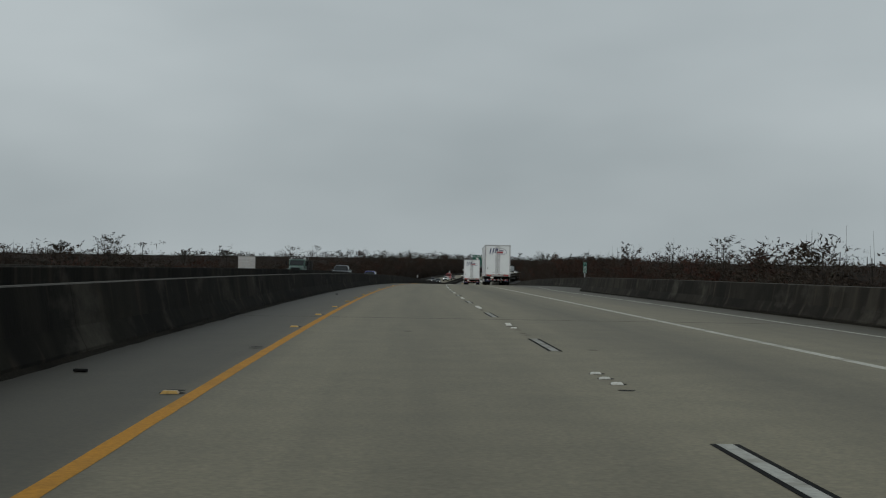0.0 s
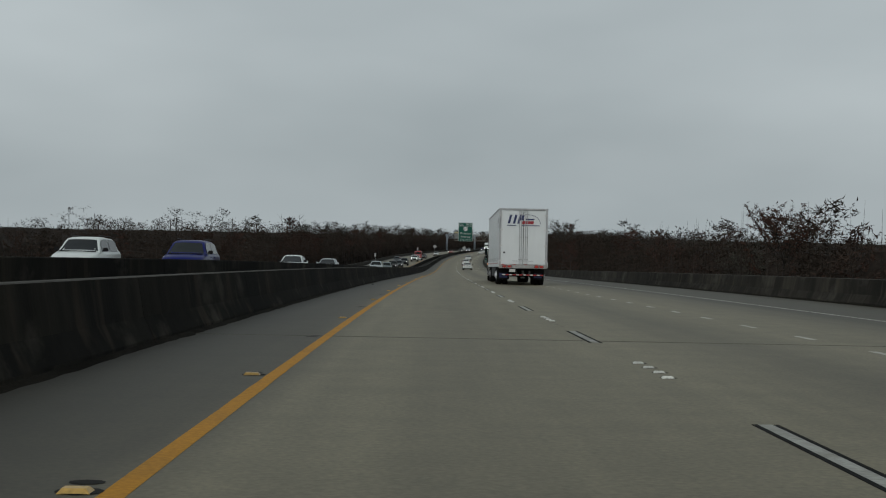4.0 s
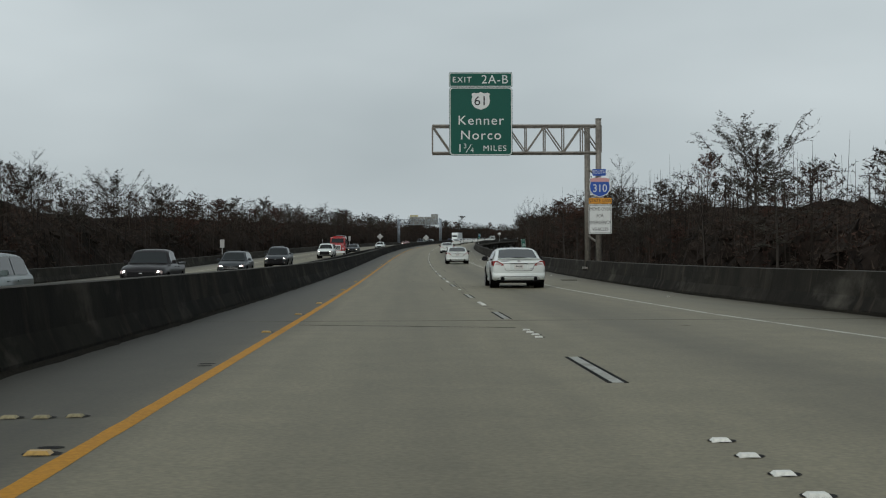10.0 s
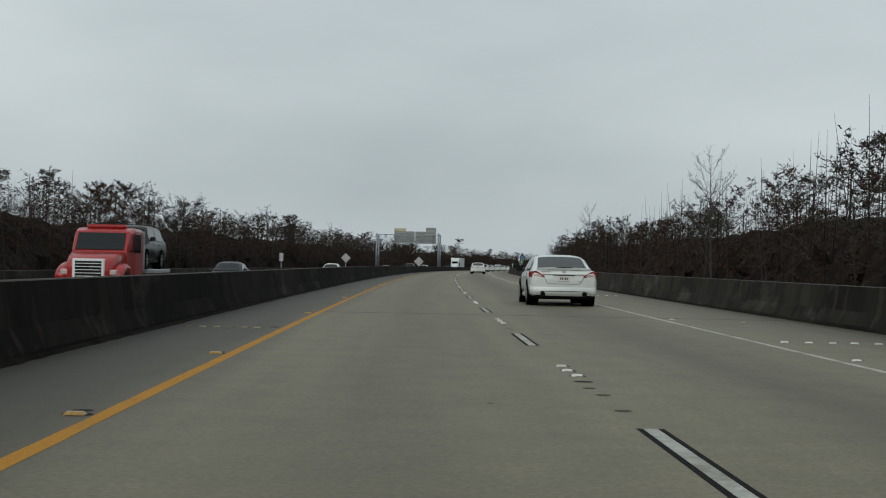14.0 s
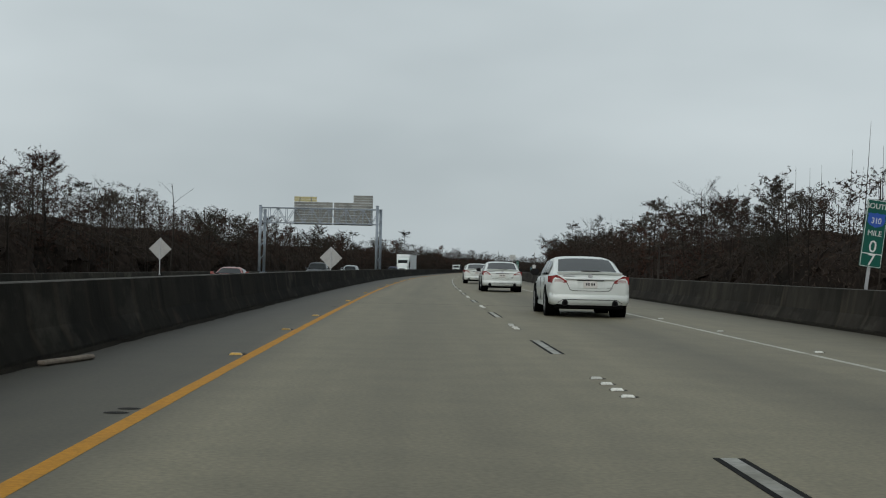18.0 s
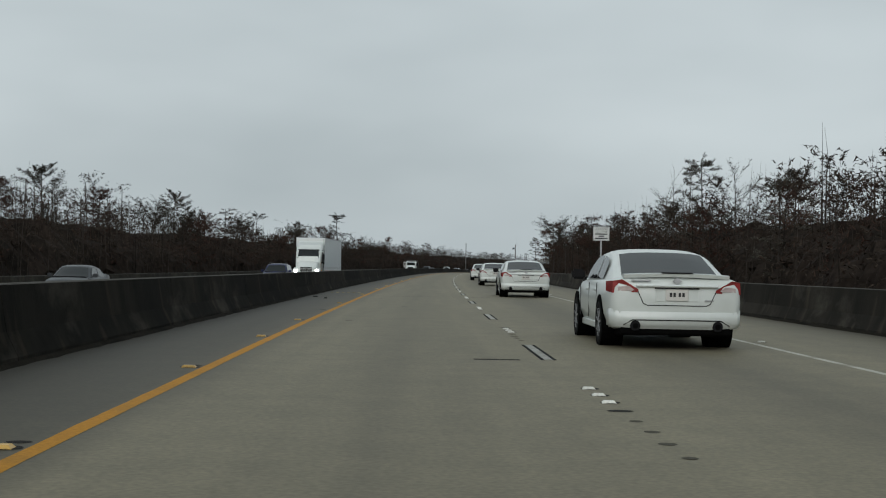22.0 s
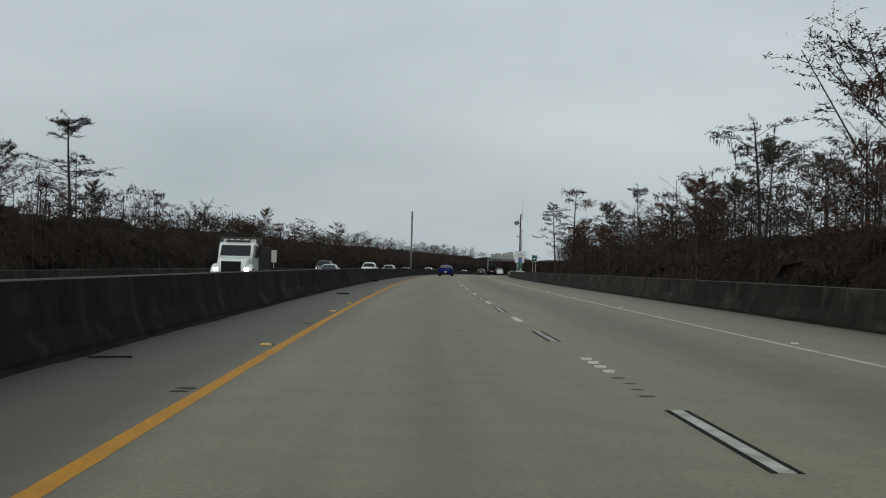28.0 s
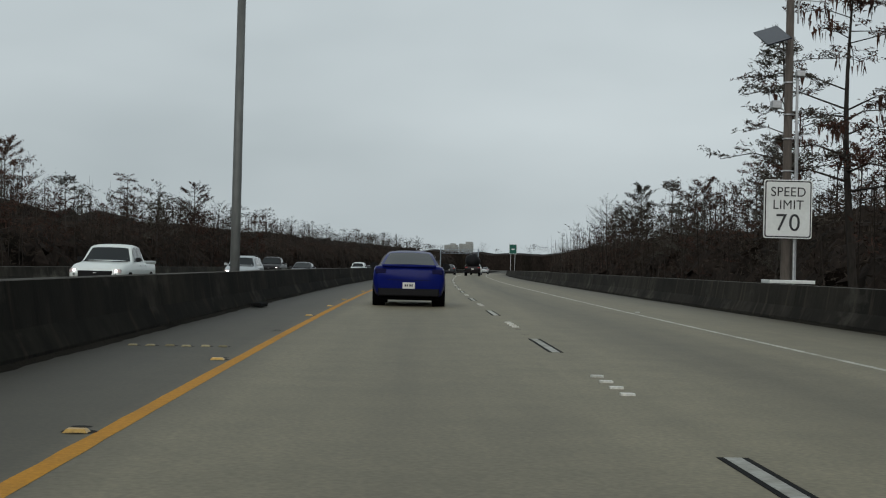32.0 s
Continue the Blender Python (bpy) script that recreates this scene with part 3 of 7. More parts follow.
KINDS = [("flat", 1, LEAF_GREY), ("flat", 2, LEAF_RUST), ("flat", 3, LEAF_GREY), ("spire", 4, LEAF_GREY), ("spire", 5, LEAF_RUST), ("spire", 6, LEAF_GREY),
         ("round", 7, LEAF_RUST), ("round", 8, LEAF_GREY), ("fan", 9, LEAF_GREY), ("fan", 10, LEAF_RUST), ("snag", 11, LEAF_GREY), ("moss", 12, LEAF_GREY), ("round", 13, LEAF_RUST), ("moss", 14, LEAF_RUST)]
SHAPES = []
for style, seed, leafmat in KINDS:
    w, c = tree_shape(seed, style)
    mw, mc = w.mesh("trunk"), c.mesh("crown")
    mw.materials.append(BARK)
    mc.materials.append(leafmat)
    SHAPES.append((style, mw, mc, w, c))
STYLE_LABEL = {"flat": "flat-topped bald cypress with mossy grey-brown crown", "spire": "slender bald cypress with short mossy limbs", "round": "swamp tree with a dense rusty winter crown",
               "fan": "bare winter tree with upswept fine branches", "snag": "dead bare trunk with a few stubs of limbs", "moss": "tall bald cypress hung with beards of grey moss"}


def tree(kind, s, lat, top, turn, girth=1.0):
    """One tree of the given kind whose top reaches the height top above sea level."""
    style, mw, mc, _, _ = SHAPES[kind]
    p = on_road(s, lat)
    k = (top - FLOOR) / 14.0
    o = new("cypress_tree", mw)
    o.matrix_world = Matrix.Translation((p.x, p.y, FLOOR)) @ pose(0, 0, 0, 0, 0, turn) @ Matrix.Diagonal((k * girth, k * girth, k, 1))
    c = new("crown", mc)
    c.parent = o
    return tagged(o, STYLE_LABEL[style], "tree", "swamp trees")


# the trees that stand out against the sky: kind, s, lat, top, girth
for kind, s, lat, top, girth in (
        (0, 467, 28.4, 12.3, 1.15), (3, 459, 41.7, 11.2, 0.8), (8, 474, 43, 8.4, 1.2), (11, 471, 46, 10.2, 1.0), (10, 452, 21, 7.0, 0.6), (8, 499, 22.8, 8.8, 0.9), (7, 462, 37, 8.6, 1.1),
        (10, 469, -38, 11.0, 1.0), (0, 527, -34, 11.2, 1.1), (2, 500, -36.4, 10.4, 1.0), (2, 536, -31, 10.0, 1.0), (8, 514, -40, 10.6, 1.1),
        (3, 622, -36, 8.6, 1.1), (2, 606, -32.4, 7.6, 0.9), (11, 631, -46, 8.4, 1.1), (7, 672, -38, 10.2, 1.2), (1, 710, -37, 9.6, 1.1), (2, 746, -31, 8.6, 1.0),
        (8, 589, 19.3, 7.6, 0.8), (3, 567, 22.6, 7.4, 0.9), (9, 553, 28.3, 9.4, 1.1), (12, 576, 27, 7.0, 1.1), (6, 598, 32, 7.6, 1.1), (8, 686, 20.5, 8.6, 0.7),
        (0, 788, 34.4, 11.2, 1.2), (2, 779, 39, 10.6, 1.1), (5, 791, 25, 7.4, 0.9), (8, 808, 20.0, 6.7, 1.05), (3, 814, 25, 7.4, 0.8), (0, 845, -35.6, 10.4, 1.1), (11, 825, -41.4, 11.2, 1.2),
        (10, 790, -28, 9.6, 1.3), (3, 776, -34, 9.0, 1.0), (3, 876, 21.9, 9.4, 1.0), (8, 884, 26, 9.0, 1.0), (10, 919, 26.8, 11.8, 0.5), (5, 924, 29.2, 12.8, 0.7),
        (7, 908, 36, 11.0, 1.2), (0, 946, -31.3, 8.8, 1.25), (3, 1057, -42.1, 11.6, 1.2), (3, 1099, -30.8, 13.2, 1.6), (2, 1086, -38, 11.4, 1.1), (6, 990, 36, 11.0, 1.3), (12, 978, 29, 9.6, 1.3), (7, 965, 33, 9.8, 1.3),
        (0, 1216, -40, 9.0, 1.2), (2, 1233, -38.9, 8.0, 1.2), (3, 1236, -31, 7.4, 1.1), (5, 1306, -28, 8.0, 1.0), (13, 1171.3, 19.6, 12.2, 1.15), (5, 1170, 16.6, 10.0, 1.1), (11, 1062.6, 21.7, 10.2, 1.25),
        (11, 1182, 26, 9.2, 1.0), (10, 1188, 28, 8.4, 0.5), (3, 1128, 23.3, 10.0, 1.1), (11, 1131, 30.9, 12.2, 1.1), (13, 1140, 27, 10.2, 1.0), (1, 1058, 28, 8.6, 1.3), (2, 1060, 31.5, 11.5, 1.0),
        (10, 1128, 27, 11.0, 1.0), (0, 1033, 20.6, 12.2, 1.3), (13, 1040, 27, 11.4, 1.2), (10, 1086, -34, 10.4, 0.7), (8, 1060, -46, 11.0, 1.3), (11, 1150, 29, 9.0, 1.1), (5, 1160, 25, 8.6, 1.0), (8, 1156, 33, 8.8, 1.0), (6, 1112, 27, 9.8, 1.3), (12, 1098, 25, 8.6, 1.3), (7, 1120, 32, 10.0, 1.3), (6, 1144, 34, 9.6, 1.4), (1, 1180, 32, 9.0, 1.3), (7, 1205, 26, 8.0, 1.3), (12, 1222, 24, 7.4, 1.3), (6, 1078, 30, 9.4, 1.3), (13, 1030, 19.4, 9.6, 1.2)):
    tree(kind, s, lat, top, (s * 37) % 360, girth)
rnd = random.Random(11)
NEARKINDS = [0, 1, 2, 3, 4, 5, 6, 7, 8, 9, 11, 13, 12, 6, 10, 3, 5]
for side in (1, -1):
    s = 20.0
    while s < 1330:
        lat = rnd.uniform(20, 36) if side > 0 else -rnd.uniform(27.5, 42)
        top = rnd.triangular(6.2, 11.0, 8.8) - (1.6 if side > 0 and 535 < s < 730 else 0.0)
        near = (lat - 20) / 8 if side > 0 else (-lat - 27.5) / 7
        top += (0.9 if side < 0 and 680 < s < 960 else 0.5 if s > 1050 else -2.8 if side > 0 and 415 < s < 500 else 0.8 if side < 0 and 415 < s < 465 else -1.3 if side < 0 and 470 < s < 605 else 0.0) - 2.0 * max(0.0, 1.0 - near)
        if s < 230:
            top = rnd.uniform(8.7, 10.2) if side > 0 else rnd.uniform(7.8, 9.5)
        elif s < 420:
            top = min(top, (8.0 if side > 0 and s < 370 else 6.6 if side > 0 else 6.5) - 1.8 * max(0.0, 1.0 - near))
        tree(rnd.choice(NEARKINDS if s > 230 else (0, 1, 2, 6, 7, 12, 3)), s + rnd.uniform(-3, 3), lat, top, rnd.uniform(0, 360), rnd.uniform(0.9, 1.35))
        s += 11.6

# ---- woods further back, and the brush under the trees ----


def simple_tree(kind, g, thin, grow=0.5):
    _, _, _, w, c = SHAPES[kind]
    cv = np.concatenate(c.v).reshape(-1, 3, 3)
    pick = g.choice(len(cv), min(len(cv), max(40, len(cv) // thin)), replace=False)
    q = cv[pick]
    mid = q.mean(1, keepdims=True)
    boughs = [v for v in w.v if len(v) == 3]
    return mid + (q - mid) * math.sqrt(thin) * grow, np.array(boughs)[g.choice(len(boughs), min(len(boughs), 110), replace=False)]


def woods_top(s, side):
    """Usual height of the woods further back, above sea level."""
    if side > 0:
        return float(np.interp(s, (200, 260, 400, 440, 520, 640, 720, 1000, 1080, 1190, 1300), (9.2, 6.7, 6.5, 7.2, 7.6, 7.4, 8.2, 8.8, 9.4, 9.0, 8.2)))
    return float(np.interp(s, (200, 260, 360, 420, 465, 490, 550, 600, 720, 820, 900, 1000, 1300), (9.2, 6.4, 6.5, 9.2, 9.2, 7.8, 7.6, 8.2, 9.9, 10.0, 9.6, 8.8, 8.4)))


def woods(side, name, label):
    g = np.random.default_rng(40 + side)
    leaf, stem = Soup(), Soup()
    kinds = [0, 1, 2, 3, 4, 6, 7, 13, 12, 11]
    cache = [simple_tree(k, g, 11) for k in kinds]
    s = -40.0
    while s < 1760:
        for lo, hi in ((33, 42), (40, 52), (50, 72)):
            lat = side * (g.uniform(lo, hi) + (0 if side > 0 else 6))
            p = on_road(s + g.uniform(-5, 5), lat)
            top = woods_top(s, side) + g.uniform(-2.4, 2.4)
            k = (top - FLOOR) / 14.0
            a = g.uniform(0, 6.28)
            rot = np.array([[math.cos(a), -math.sin(a), 0], [math.sin(a), math.cos(a), 0], [0, 0, 1]])
            q, boughs = cache[g.integers(len(cache))]
            wide = k * g.uniform(1.0, 1.5)
            v = (q.reshape(-1, 3) * (wide, wide, k)) @ rot.T + (p.x, p.y, FLOOR)
            leaf.add(v, np.arange(len(v)).reshape(-1, 3))
            v = (boughs.reshape(-1, 3) * (wide, wide, k)) @ rot.T + (p.x, p.y, FLOOR)
            stem.f.append(np.arange(len(v)).reshape(-1, 3) + stem.n)
            stem.v.append(v)
            stem.n += len(v)
            stem.limb([(p.x, p.y, FLOOR), (p.x + g.normal() * 0.3, p.y + g.normal() * 0.3, FLOOR + 14 * k * 0.95)], [0.2, 0.04], 4)
        s += 7.5 if s < 620 else 5.6
    ob = link_mesh(name, leaf.mesh(name), WOODS_LEAF)
    tagged(ob, label, "woods", kind="stuff")
    part_me = stem.mesh("stems")
    link_mesh("stems", part_me, BARK, ob)


WOODS_LEAF = mat("brown_winter_crowns", (0.039, 0.033, 0.027), 0.95, vary=0.35, big=0.05, small=0.5, second=(0.041, 0.025, 0.020), per_piece=0.3, island=True, spec=0.05)
woods(1, "woods", "brown winter woods standing further back in the swamp")
woods(-1, "woods", "brown winter woods beyond the opposite carriageway")


def canopy(side):
    """The swamp forest seen from above its tops, running on far behind the first trees."""
    g = np.random.default_rng(140 + side)
    ss, lats = np.arange(-40, 1761, 9.0), np.r_[np.arange(44, 120, 6.0), np.arange(124, 420, 14.0)]
    n, grid, faces = len(lats), [], []
    for s in ss:
        high = float(np.interp(s, (0, 200, 300, 420, 800), (8.2, 7.4, 5.2, 4.6, 6.0)))
        for lat in lats:
            p = on_road(s + g.uniform(-3, 3), side * (lat + g.uniform(-2, 2)))
            grid.append((p.x, p.y, FLOOR if lat == lats[0] else high + 1.0 * noise.noise(Vector((p.x * 0.05, p.y * 0.05, 3))) + g.uniform(-0.9, 0.7)))
    for i in range(len(ss) - 1):
        faces += [(i * n + j, i * n + n + j, i * n + n + j + 1, i * n + j + 1) for j in range(n - 1)]
    # closed sheet, coloured as the shade between the crowns
    ob = tagged(pydata("canopy", grid, faces, THICKET_SHADE), "brown winter canopy of the swamp forest behind the trees", "woods", kind="stuff")
    leaf = Soup()
    cache = [simple_tree(k, g, 22) for k in (0, 1, 2, 4, 6, 7, 12, 13)]
    for _ in range(420):
        s, lat = g.uniform(-20, 1500) if g.random() < 0.6 else g.uniform(60, 700), 70 + 250 * g.random() ** 1.6
        p = on_road(s, side * lat)
        top = float(np.interp(s, (0, 200, 300, 420, 1700), (9.4, 8.8, 7.2, 7.8, 8.6))) + g.normal() * 0.7
        k, a = (top - FLOOR) / 14.0, g.uniform(0, 6.28)
        rot = np.array([[math.cos(a), -math.sin(a), 0], [math.sin(a), math.cos(a), 0], [0, 0, 1]])
        v = (cache[g.integers(len(cache))][0].reshape(-1, 3) * (k * 1.3, k * 1.3, k)) @ rot.T + (p.x, p.y, FLOOR)
        leaf.add(v, np.arange(len(v)).reshape(-1, 3))
    link_mesh("crowns", leaf.mesh("crowns"), WOODS_LEAF, ob)


canopy(1)
canopy(-1)


def brush_top(s, side):
    """Height of the dense brush above sea level."""
    if side > 0:
        h = float(np.interp(s, (0, 200, 330, 420, 500, 560, 760, 940, 975, 1010, 1100, 1300), (9.4, 8.4, 6.4, 6.1, 6.7, 6.7, 5.8, 6.9, 7.2, 6.5, 5.8, 5.8)))
    else:
        h = float(np.interp(s, (0, 120, 200, 280, 420, 600, 720, 900, 1200), (8.6, 8.0, 6.6, 5.4, 6.8, 6.6, 7.0, 6.4, 5.9)))
    return h


def brush(side, front, back):
    """Dense winter brush: a solid rough bank, coloured dark for the shade between twigs, with stems and dead leaves all
    over it.
    """
    g = np.random.default_rng(70 + side)
    ss = np.arange(-45, 1765, 0.9)
    prof = np.array([(0.0, 0.0), (0.004, 0.22), (0.01, 0.40), (0.02, 0.54), (0.035, 0.66), (0.055, 0.76), (0.09, 0.85), (0.14, 0.91), (0.22, 0.96), (0.34, 1.0), (0.55, 1.0), (0.8, 0.95), (1.0, 0.82), (1.0, 0.0)])
    n = len(prof)
    grid = np.zeros((len(ss), n, 3))
    for i, s in enumerate(ss):
        top = brush_top(s, side) - 2.6
        for j, (u, w) in enumerate(prof):
            lat = front + (back - front) * u
            k = noise.noise(Vector((s * 0.11, lat * 0.15, w * 1.5 + side * 9)))
            k1 = noise.noise(Vector((s * 0.42, lat * 0.4, w * 4 + side * 7)))
            k2 = noise.noise(Vector((s * 1.3, lat * 0.9, w * 9 + side * 5)))
            p = on_road(s, side * (lat + (1.3 * k + 1.0 * k1 + 0.75 * k2) * (1 if 0 < j < n - 1 else 0.2)))
            rough = g.normal(size=3) * (0.30, 0.30, 0.34) * w
            grid[i, j] = np.array((p.x, p.y, FLOOR + (top - FLOOR) * w + (1.5 * k + 0.9 * k1 + 0.5 * k2) * w)) + rough
    faces = []
    for i in range(len(ss) - 1):
        q = i * n
        faces += [(q + j, q + j + 1, q + n + j + 1, q + n + j) if side < 0 else (q + j, q + n + j, q + n + j + 1, q + j + 1) for j in range(n - 1)]
    ob = tagged(pydata("brush", grid.reshape(-1, 3).tolist(), faces, THICKET_SHADE), "dense dark brown winter brush under the trees", "brush", kind="stuff")
    # twigs and dead leaves all over it
    leaf, stem = Soup(), Soup()
    count = 150000
    i = (g.uniform(0, 0.88, count) * (len(ss) - 2)).astype(int)
    j = np.minimum(n - 5, 2 + (g.beta(1.6, 1.7, count) * 8).astype(int))
    fs, fj = g.random(count)[:, None], g.random(count)[:, None]
    cen = (grid[i, j] * (1 - fs) + grid[i + 1, j] * fs) * (1 - fj) + (grid[i, j + 1] * (1 - fs) + grid[i + 1, j + 1] * fs) * fj
    cen = cen + g.normal(size=(count, 3)) * (0.42, 0.42, 0.38) + (0, 0, 0.14)
    l = g.uniform(0.14, 0.46, count)[:, None]
    a = g.normal(size=(count, 3))
    a[:, 2] = np.abs(a[:, 2]) * 1.1 + 0.1
    a /= np.linalg.norm(a, axis=1)[:, None]
    b = np.cross(a, g.normal(size=(count, 3)))
    b /= np.linalg.norm(b, axis=1)[:, None] + 1e-9
    w = l * g.uniform(0.14, 0.34, count)[:, None]
    v = np.stack([cen - a * l * 0.5 + b * w * 0.5, cen - a * l * 0.4 - b * w * 0.5, cen + a * l * 0.6], 1).reshape(-1, 3)
    leaf.add(v, np.arange(count * 3).reshape(-1, 3))
    link_mesh("twigs", leaf.mesh("twigs"), TWIG, ob)
    # leafless shrubs in the front of it and along its ridge
    shrub = Soup()
    cache = [simple_tree(k, g, 7, 0.50)[0].reshape(-1, 3) for k in (6, 7, 12, 7)]
    for s in np.arange(-30, 1320, 2.9):
        p = on_road(s + g.uniform(-1.5, 1.5), side * (front + g.choice((g.uniform(-1.5, 2.0), g.uniform(2.0, 9.0)))))
        k, a = (brush_top(s, side) + g.uniform(-1.6, 1.0) - FLOOR + 2.5) / 14.0, g.uniform(0, 6.28)
        rot = np.array([[math.cos(a), -math.sin(a), 0], [math.sin(a), math.cos(a), 0], [0, 0, 1]])
        c = cache[g.integers(4)]
        v = (c * (k * 1.15, k * 1.15, k)) @ rot.T + (p.x, p.y, FLOOR - 2.5)
        shrub.add(v, np.arange(len(v)).reshape(-1, 3))
    link_mesh("shrubs", shrub.mesh("shrubs"), TWIG, ob)
    for _ in range(2200):
        q = g.uniform(-40, 1500)
        p = on_road(q, side * (front - 1.2 + g.uniform(0, 7)))
        hgt = brush_top(q, side) + g.uniform(-2.5, 1.8)
        d = g.normal(size=2) * 0.5
        stem.limb([(p.x, p.y, FLOOR), (p.x + d[0] * 0.5 + g.normal() * 0.1, p.y + d[1] * 0.5, FLOOR + (hgt - FLOOR) * 0.55), (p.x + d[0], p.y + d[1], hgt)], [0.06, 0.036, 0.006], 3)
    link_mesh("stems", stem.mesh("stems"), STEM, ob)


brush(1, 21.5, 46)
brush(-1, 28.5, 56)
# a last belt of woods closes the view where the road bends away
g = np.random.default_rng(91)
leaf = Soup()
for i in range(150):
    p = on_road(1755 + g.uniform(0, 60), g.uniform(-330, 330))
    q, _ = simple_tree(int(g.choice([0, 1, 6, 7, 12])), g, 9)
    k = (g.uniform(6, 10.5) - FLOOR) / 14.0
    v = q.reshape(-1, 3) * (k * 1.6, k * 1.6, k) + (p.x, p.y, FLOOR)
    leaf.add(v, np.arange(len(v)).reshape(-1, 3))
far_woods = tagged(link_mesh("far_woods", leaf.mesh("far_woods"), WOODS_LEAF), "distant belt of brown winter woods", "woods", kind="stuff")
vv, ff = [], []
for i, lat in enumerate(np.arange(-420, 421, 6.0)):
    p, q = on_road(1760 + 8 * math.sin(lat * 0.05), lat), on_road(1800, lat)
    z = 5.0 + 1.6 * noise.noise(Vector((lat * 0.06, 0, 4))) + 1.0 * noise.noise(Vector((lat * 0.3, 2, 4)))
    vv += [(p.x, p.y, FLOOR), (p.x, p.y, z - 1.0), ((p.x + q.x) / 2, (p.y + q.y) / 2, z), (q.x, q.y, FLOOR)]
    if i:
        a = 4 * (i - 1)
        ff += [(a + j, a + 4 + j, a + 5 + j, a + 1 + j) for j in range(3)]
# solid backing, its colour again that of the shade inside the brush
pydata("brush", vv, ff, THICKET_SHADE, far_woods)


# ---- things on the road surface ----
PERIOD, DASH = 12.192, 3.06


def strip(s0, s1, lat0, lat1, z, lift=None, thick=0.003):
    v = [on_road(s, lat, zz + (lift(s) if lift else 0)) for zz in (z, z + thick) for s, lat in ((s0, lat0), (s0, lat1), (s1, lat1), (s1, lat0))]
    return v, [(4, 5, 6, 7), (0, 1, 5, 4), (1, 2, 6, 5), (2, 3, 7, 6), (3, 0, 4, 7)]


def dashes(parent, lat, lift=None, s_from=-4, s_to=138):
    for k in range(s_from, s_to):
        s = k * PERIOD
        if k == 64 and not lift:
            continue
        for nm, a, b, mt in (("lane_dash", lat - 0.05, lat + 0.05, DASH_WHITE), ("contrast_stripe", lat - 0.092, lat - 0.052, DASH_BLACK), ("contrast_stripe", lat + 0.052, lat + 0.092, DASH_BLACK)):
            if mt is DASH_BLACK and (lift or s > 1240):
                continue
            v, f = strip(s, s + DASH, a, b, 0.001, lift)
            pydata(nm, v, f, mt, parent)


dashes(road, 3.66)
dashes(road_2, -11.35, rise)


def button_mesh(name, w, l, h, material):
    bm = bmesh.new()
    bmesh.ops.create_cube(bm, size=1, matrix=Matrix.Translation((0, 0, h / 2)) @ Matrix.Diagonal((w, l, h, 1)))
    for v in bm.verts:
        if v.co.z > h / 2:
            v.co.x *= 0.72
            v.co.y *= 0.6
    n = len(bm.faces)
    bmesh.ops.create_circle(bm, cap_ends=True, segments=10, radius=0.5, matrix=Matrix.Translation((0.012, 0.02, 0.003)) @ Matrix.Diagonal((w * 1.5, l * 1.7, 1, 1)))
    bm.faces.ensure_lookup_table()
    for f in bm.faces[n:]:
        f.material_index = 1
    me = bpy.data.meshes.new(name)
    bm.to_mesh(me)
    bm.free()
    me.materials.append(material)
    me.materials.append(PAD)
    return me


BUTTON_DULL = mat("grimy_yellowish_button", (0.23, 0.20, 0.12), 0.7, vary=0.3, small=40.0, per_piece=0.35, spec=0.15)
ME_WHITE = button_mesh("white_button", 0.115, 0.10, 0.02, BUTTON)
ME_DULL = button_mesh("dull_button", 0.115, 0.10, 0.02, BUTTON_DULL)
ME_AMBER = button_mesh("amber_reflector", 0.15, 0.11, 0.024, BUTTON_Y)
bm = bmesh.new()
bmesh.ops.create_circle(bm, cap_ends=True, segments=10, radius=0.07)
ME_SCAR = bpy.data.meshes.new("scar")
bm.to_mesh(ME_SCAR)
bm.free()
ME_SCAR.materials.append(SCAR)
bm = bmesh.new()
bmesh.ops.create_circle(bm, cap_ends=True, segments=10, radius=0.5, matrix=Matrix.Diagonal((0.19, 0.14, 1, 1)))
ME_PAD = bpy.data.meshes.new("pad")
bm.to_mesh(ME_PAD)
bm.free()
ME_PAD.materials.append(PAD)
bm = bmesh.new()
bmesh.ops.create_circle(bm, cap_ends=True, segments=14, radius=0.14)
for v in bm.verts:
    v.co.x *= 0.6 + 0.3 * math.sin(v.co.y * 40)
ME_STAIN = bpy.data.meshes.new("stain")
bm.to_mesh(ME_STAIN)
bm.free()
STAIN = mat("dark_tyre_mark", (0.105, 0.097, 0.068), 0.8, vary=0.3, small=20.0, spec=0.2)
ME_STAIN.materials.append(STAIN)


def put(name, me, parent, s, lat, z=0.001, size=1.0):
    o = new(name, me)
    o.parent = parent
    o.matrix_world = road_pose(s, lat, z) @ Matrix.Diagonal((size, size, size, 1))
    return o


rnd = random.Random(5)
# four ceramic buttons in each gap between the dashes
for k in range(-1, 74):
    for j in range(4):
        lost = (k == 33 and j < 2) or rnd.random() < 0.07
        if not lost:
            put("lane_button", ME_WHITE, road, k * PERIOD + 6.65 + 0.61 * j, 3.66 + rnd.uniform(-0.015, 0.015))
        else:
            put("bitumen_pad", ME_PAD, road, k * PERIOD + 6.65 + 0.61 * j, 3.66, 0.003, rnd.uniform(0.8, 1.1))
rest_v, rest_f = [], []
for k in range(74, 115):
    for j in range(4):
        n = len(rest_v)
        v, f = strip(k * PERIOD + 6.65 + 0.61 * j, k * PERIOD + 6.75 + 0.61 * j, 3.60, 3.72, 0.0, None, 0.02)
        rest_v += v
        rest_f += [tuple(q + n for q in face) for face in f]
tagged(pydata("lane_buttons", rest_v, rest_f, BUTTON, road), kind="stuff")
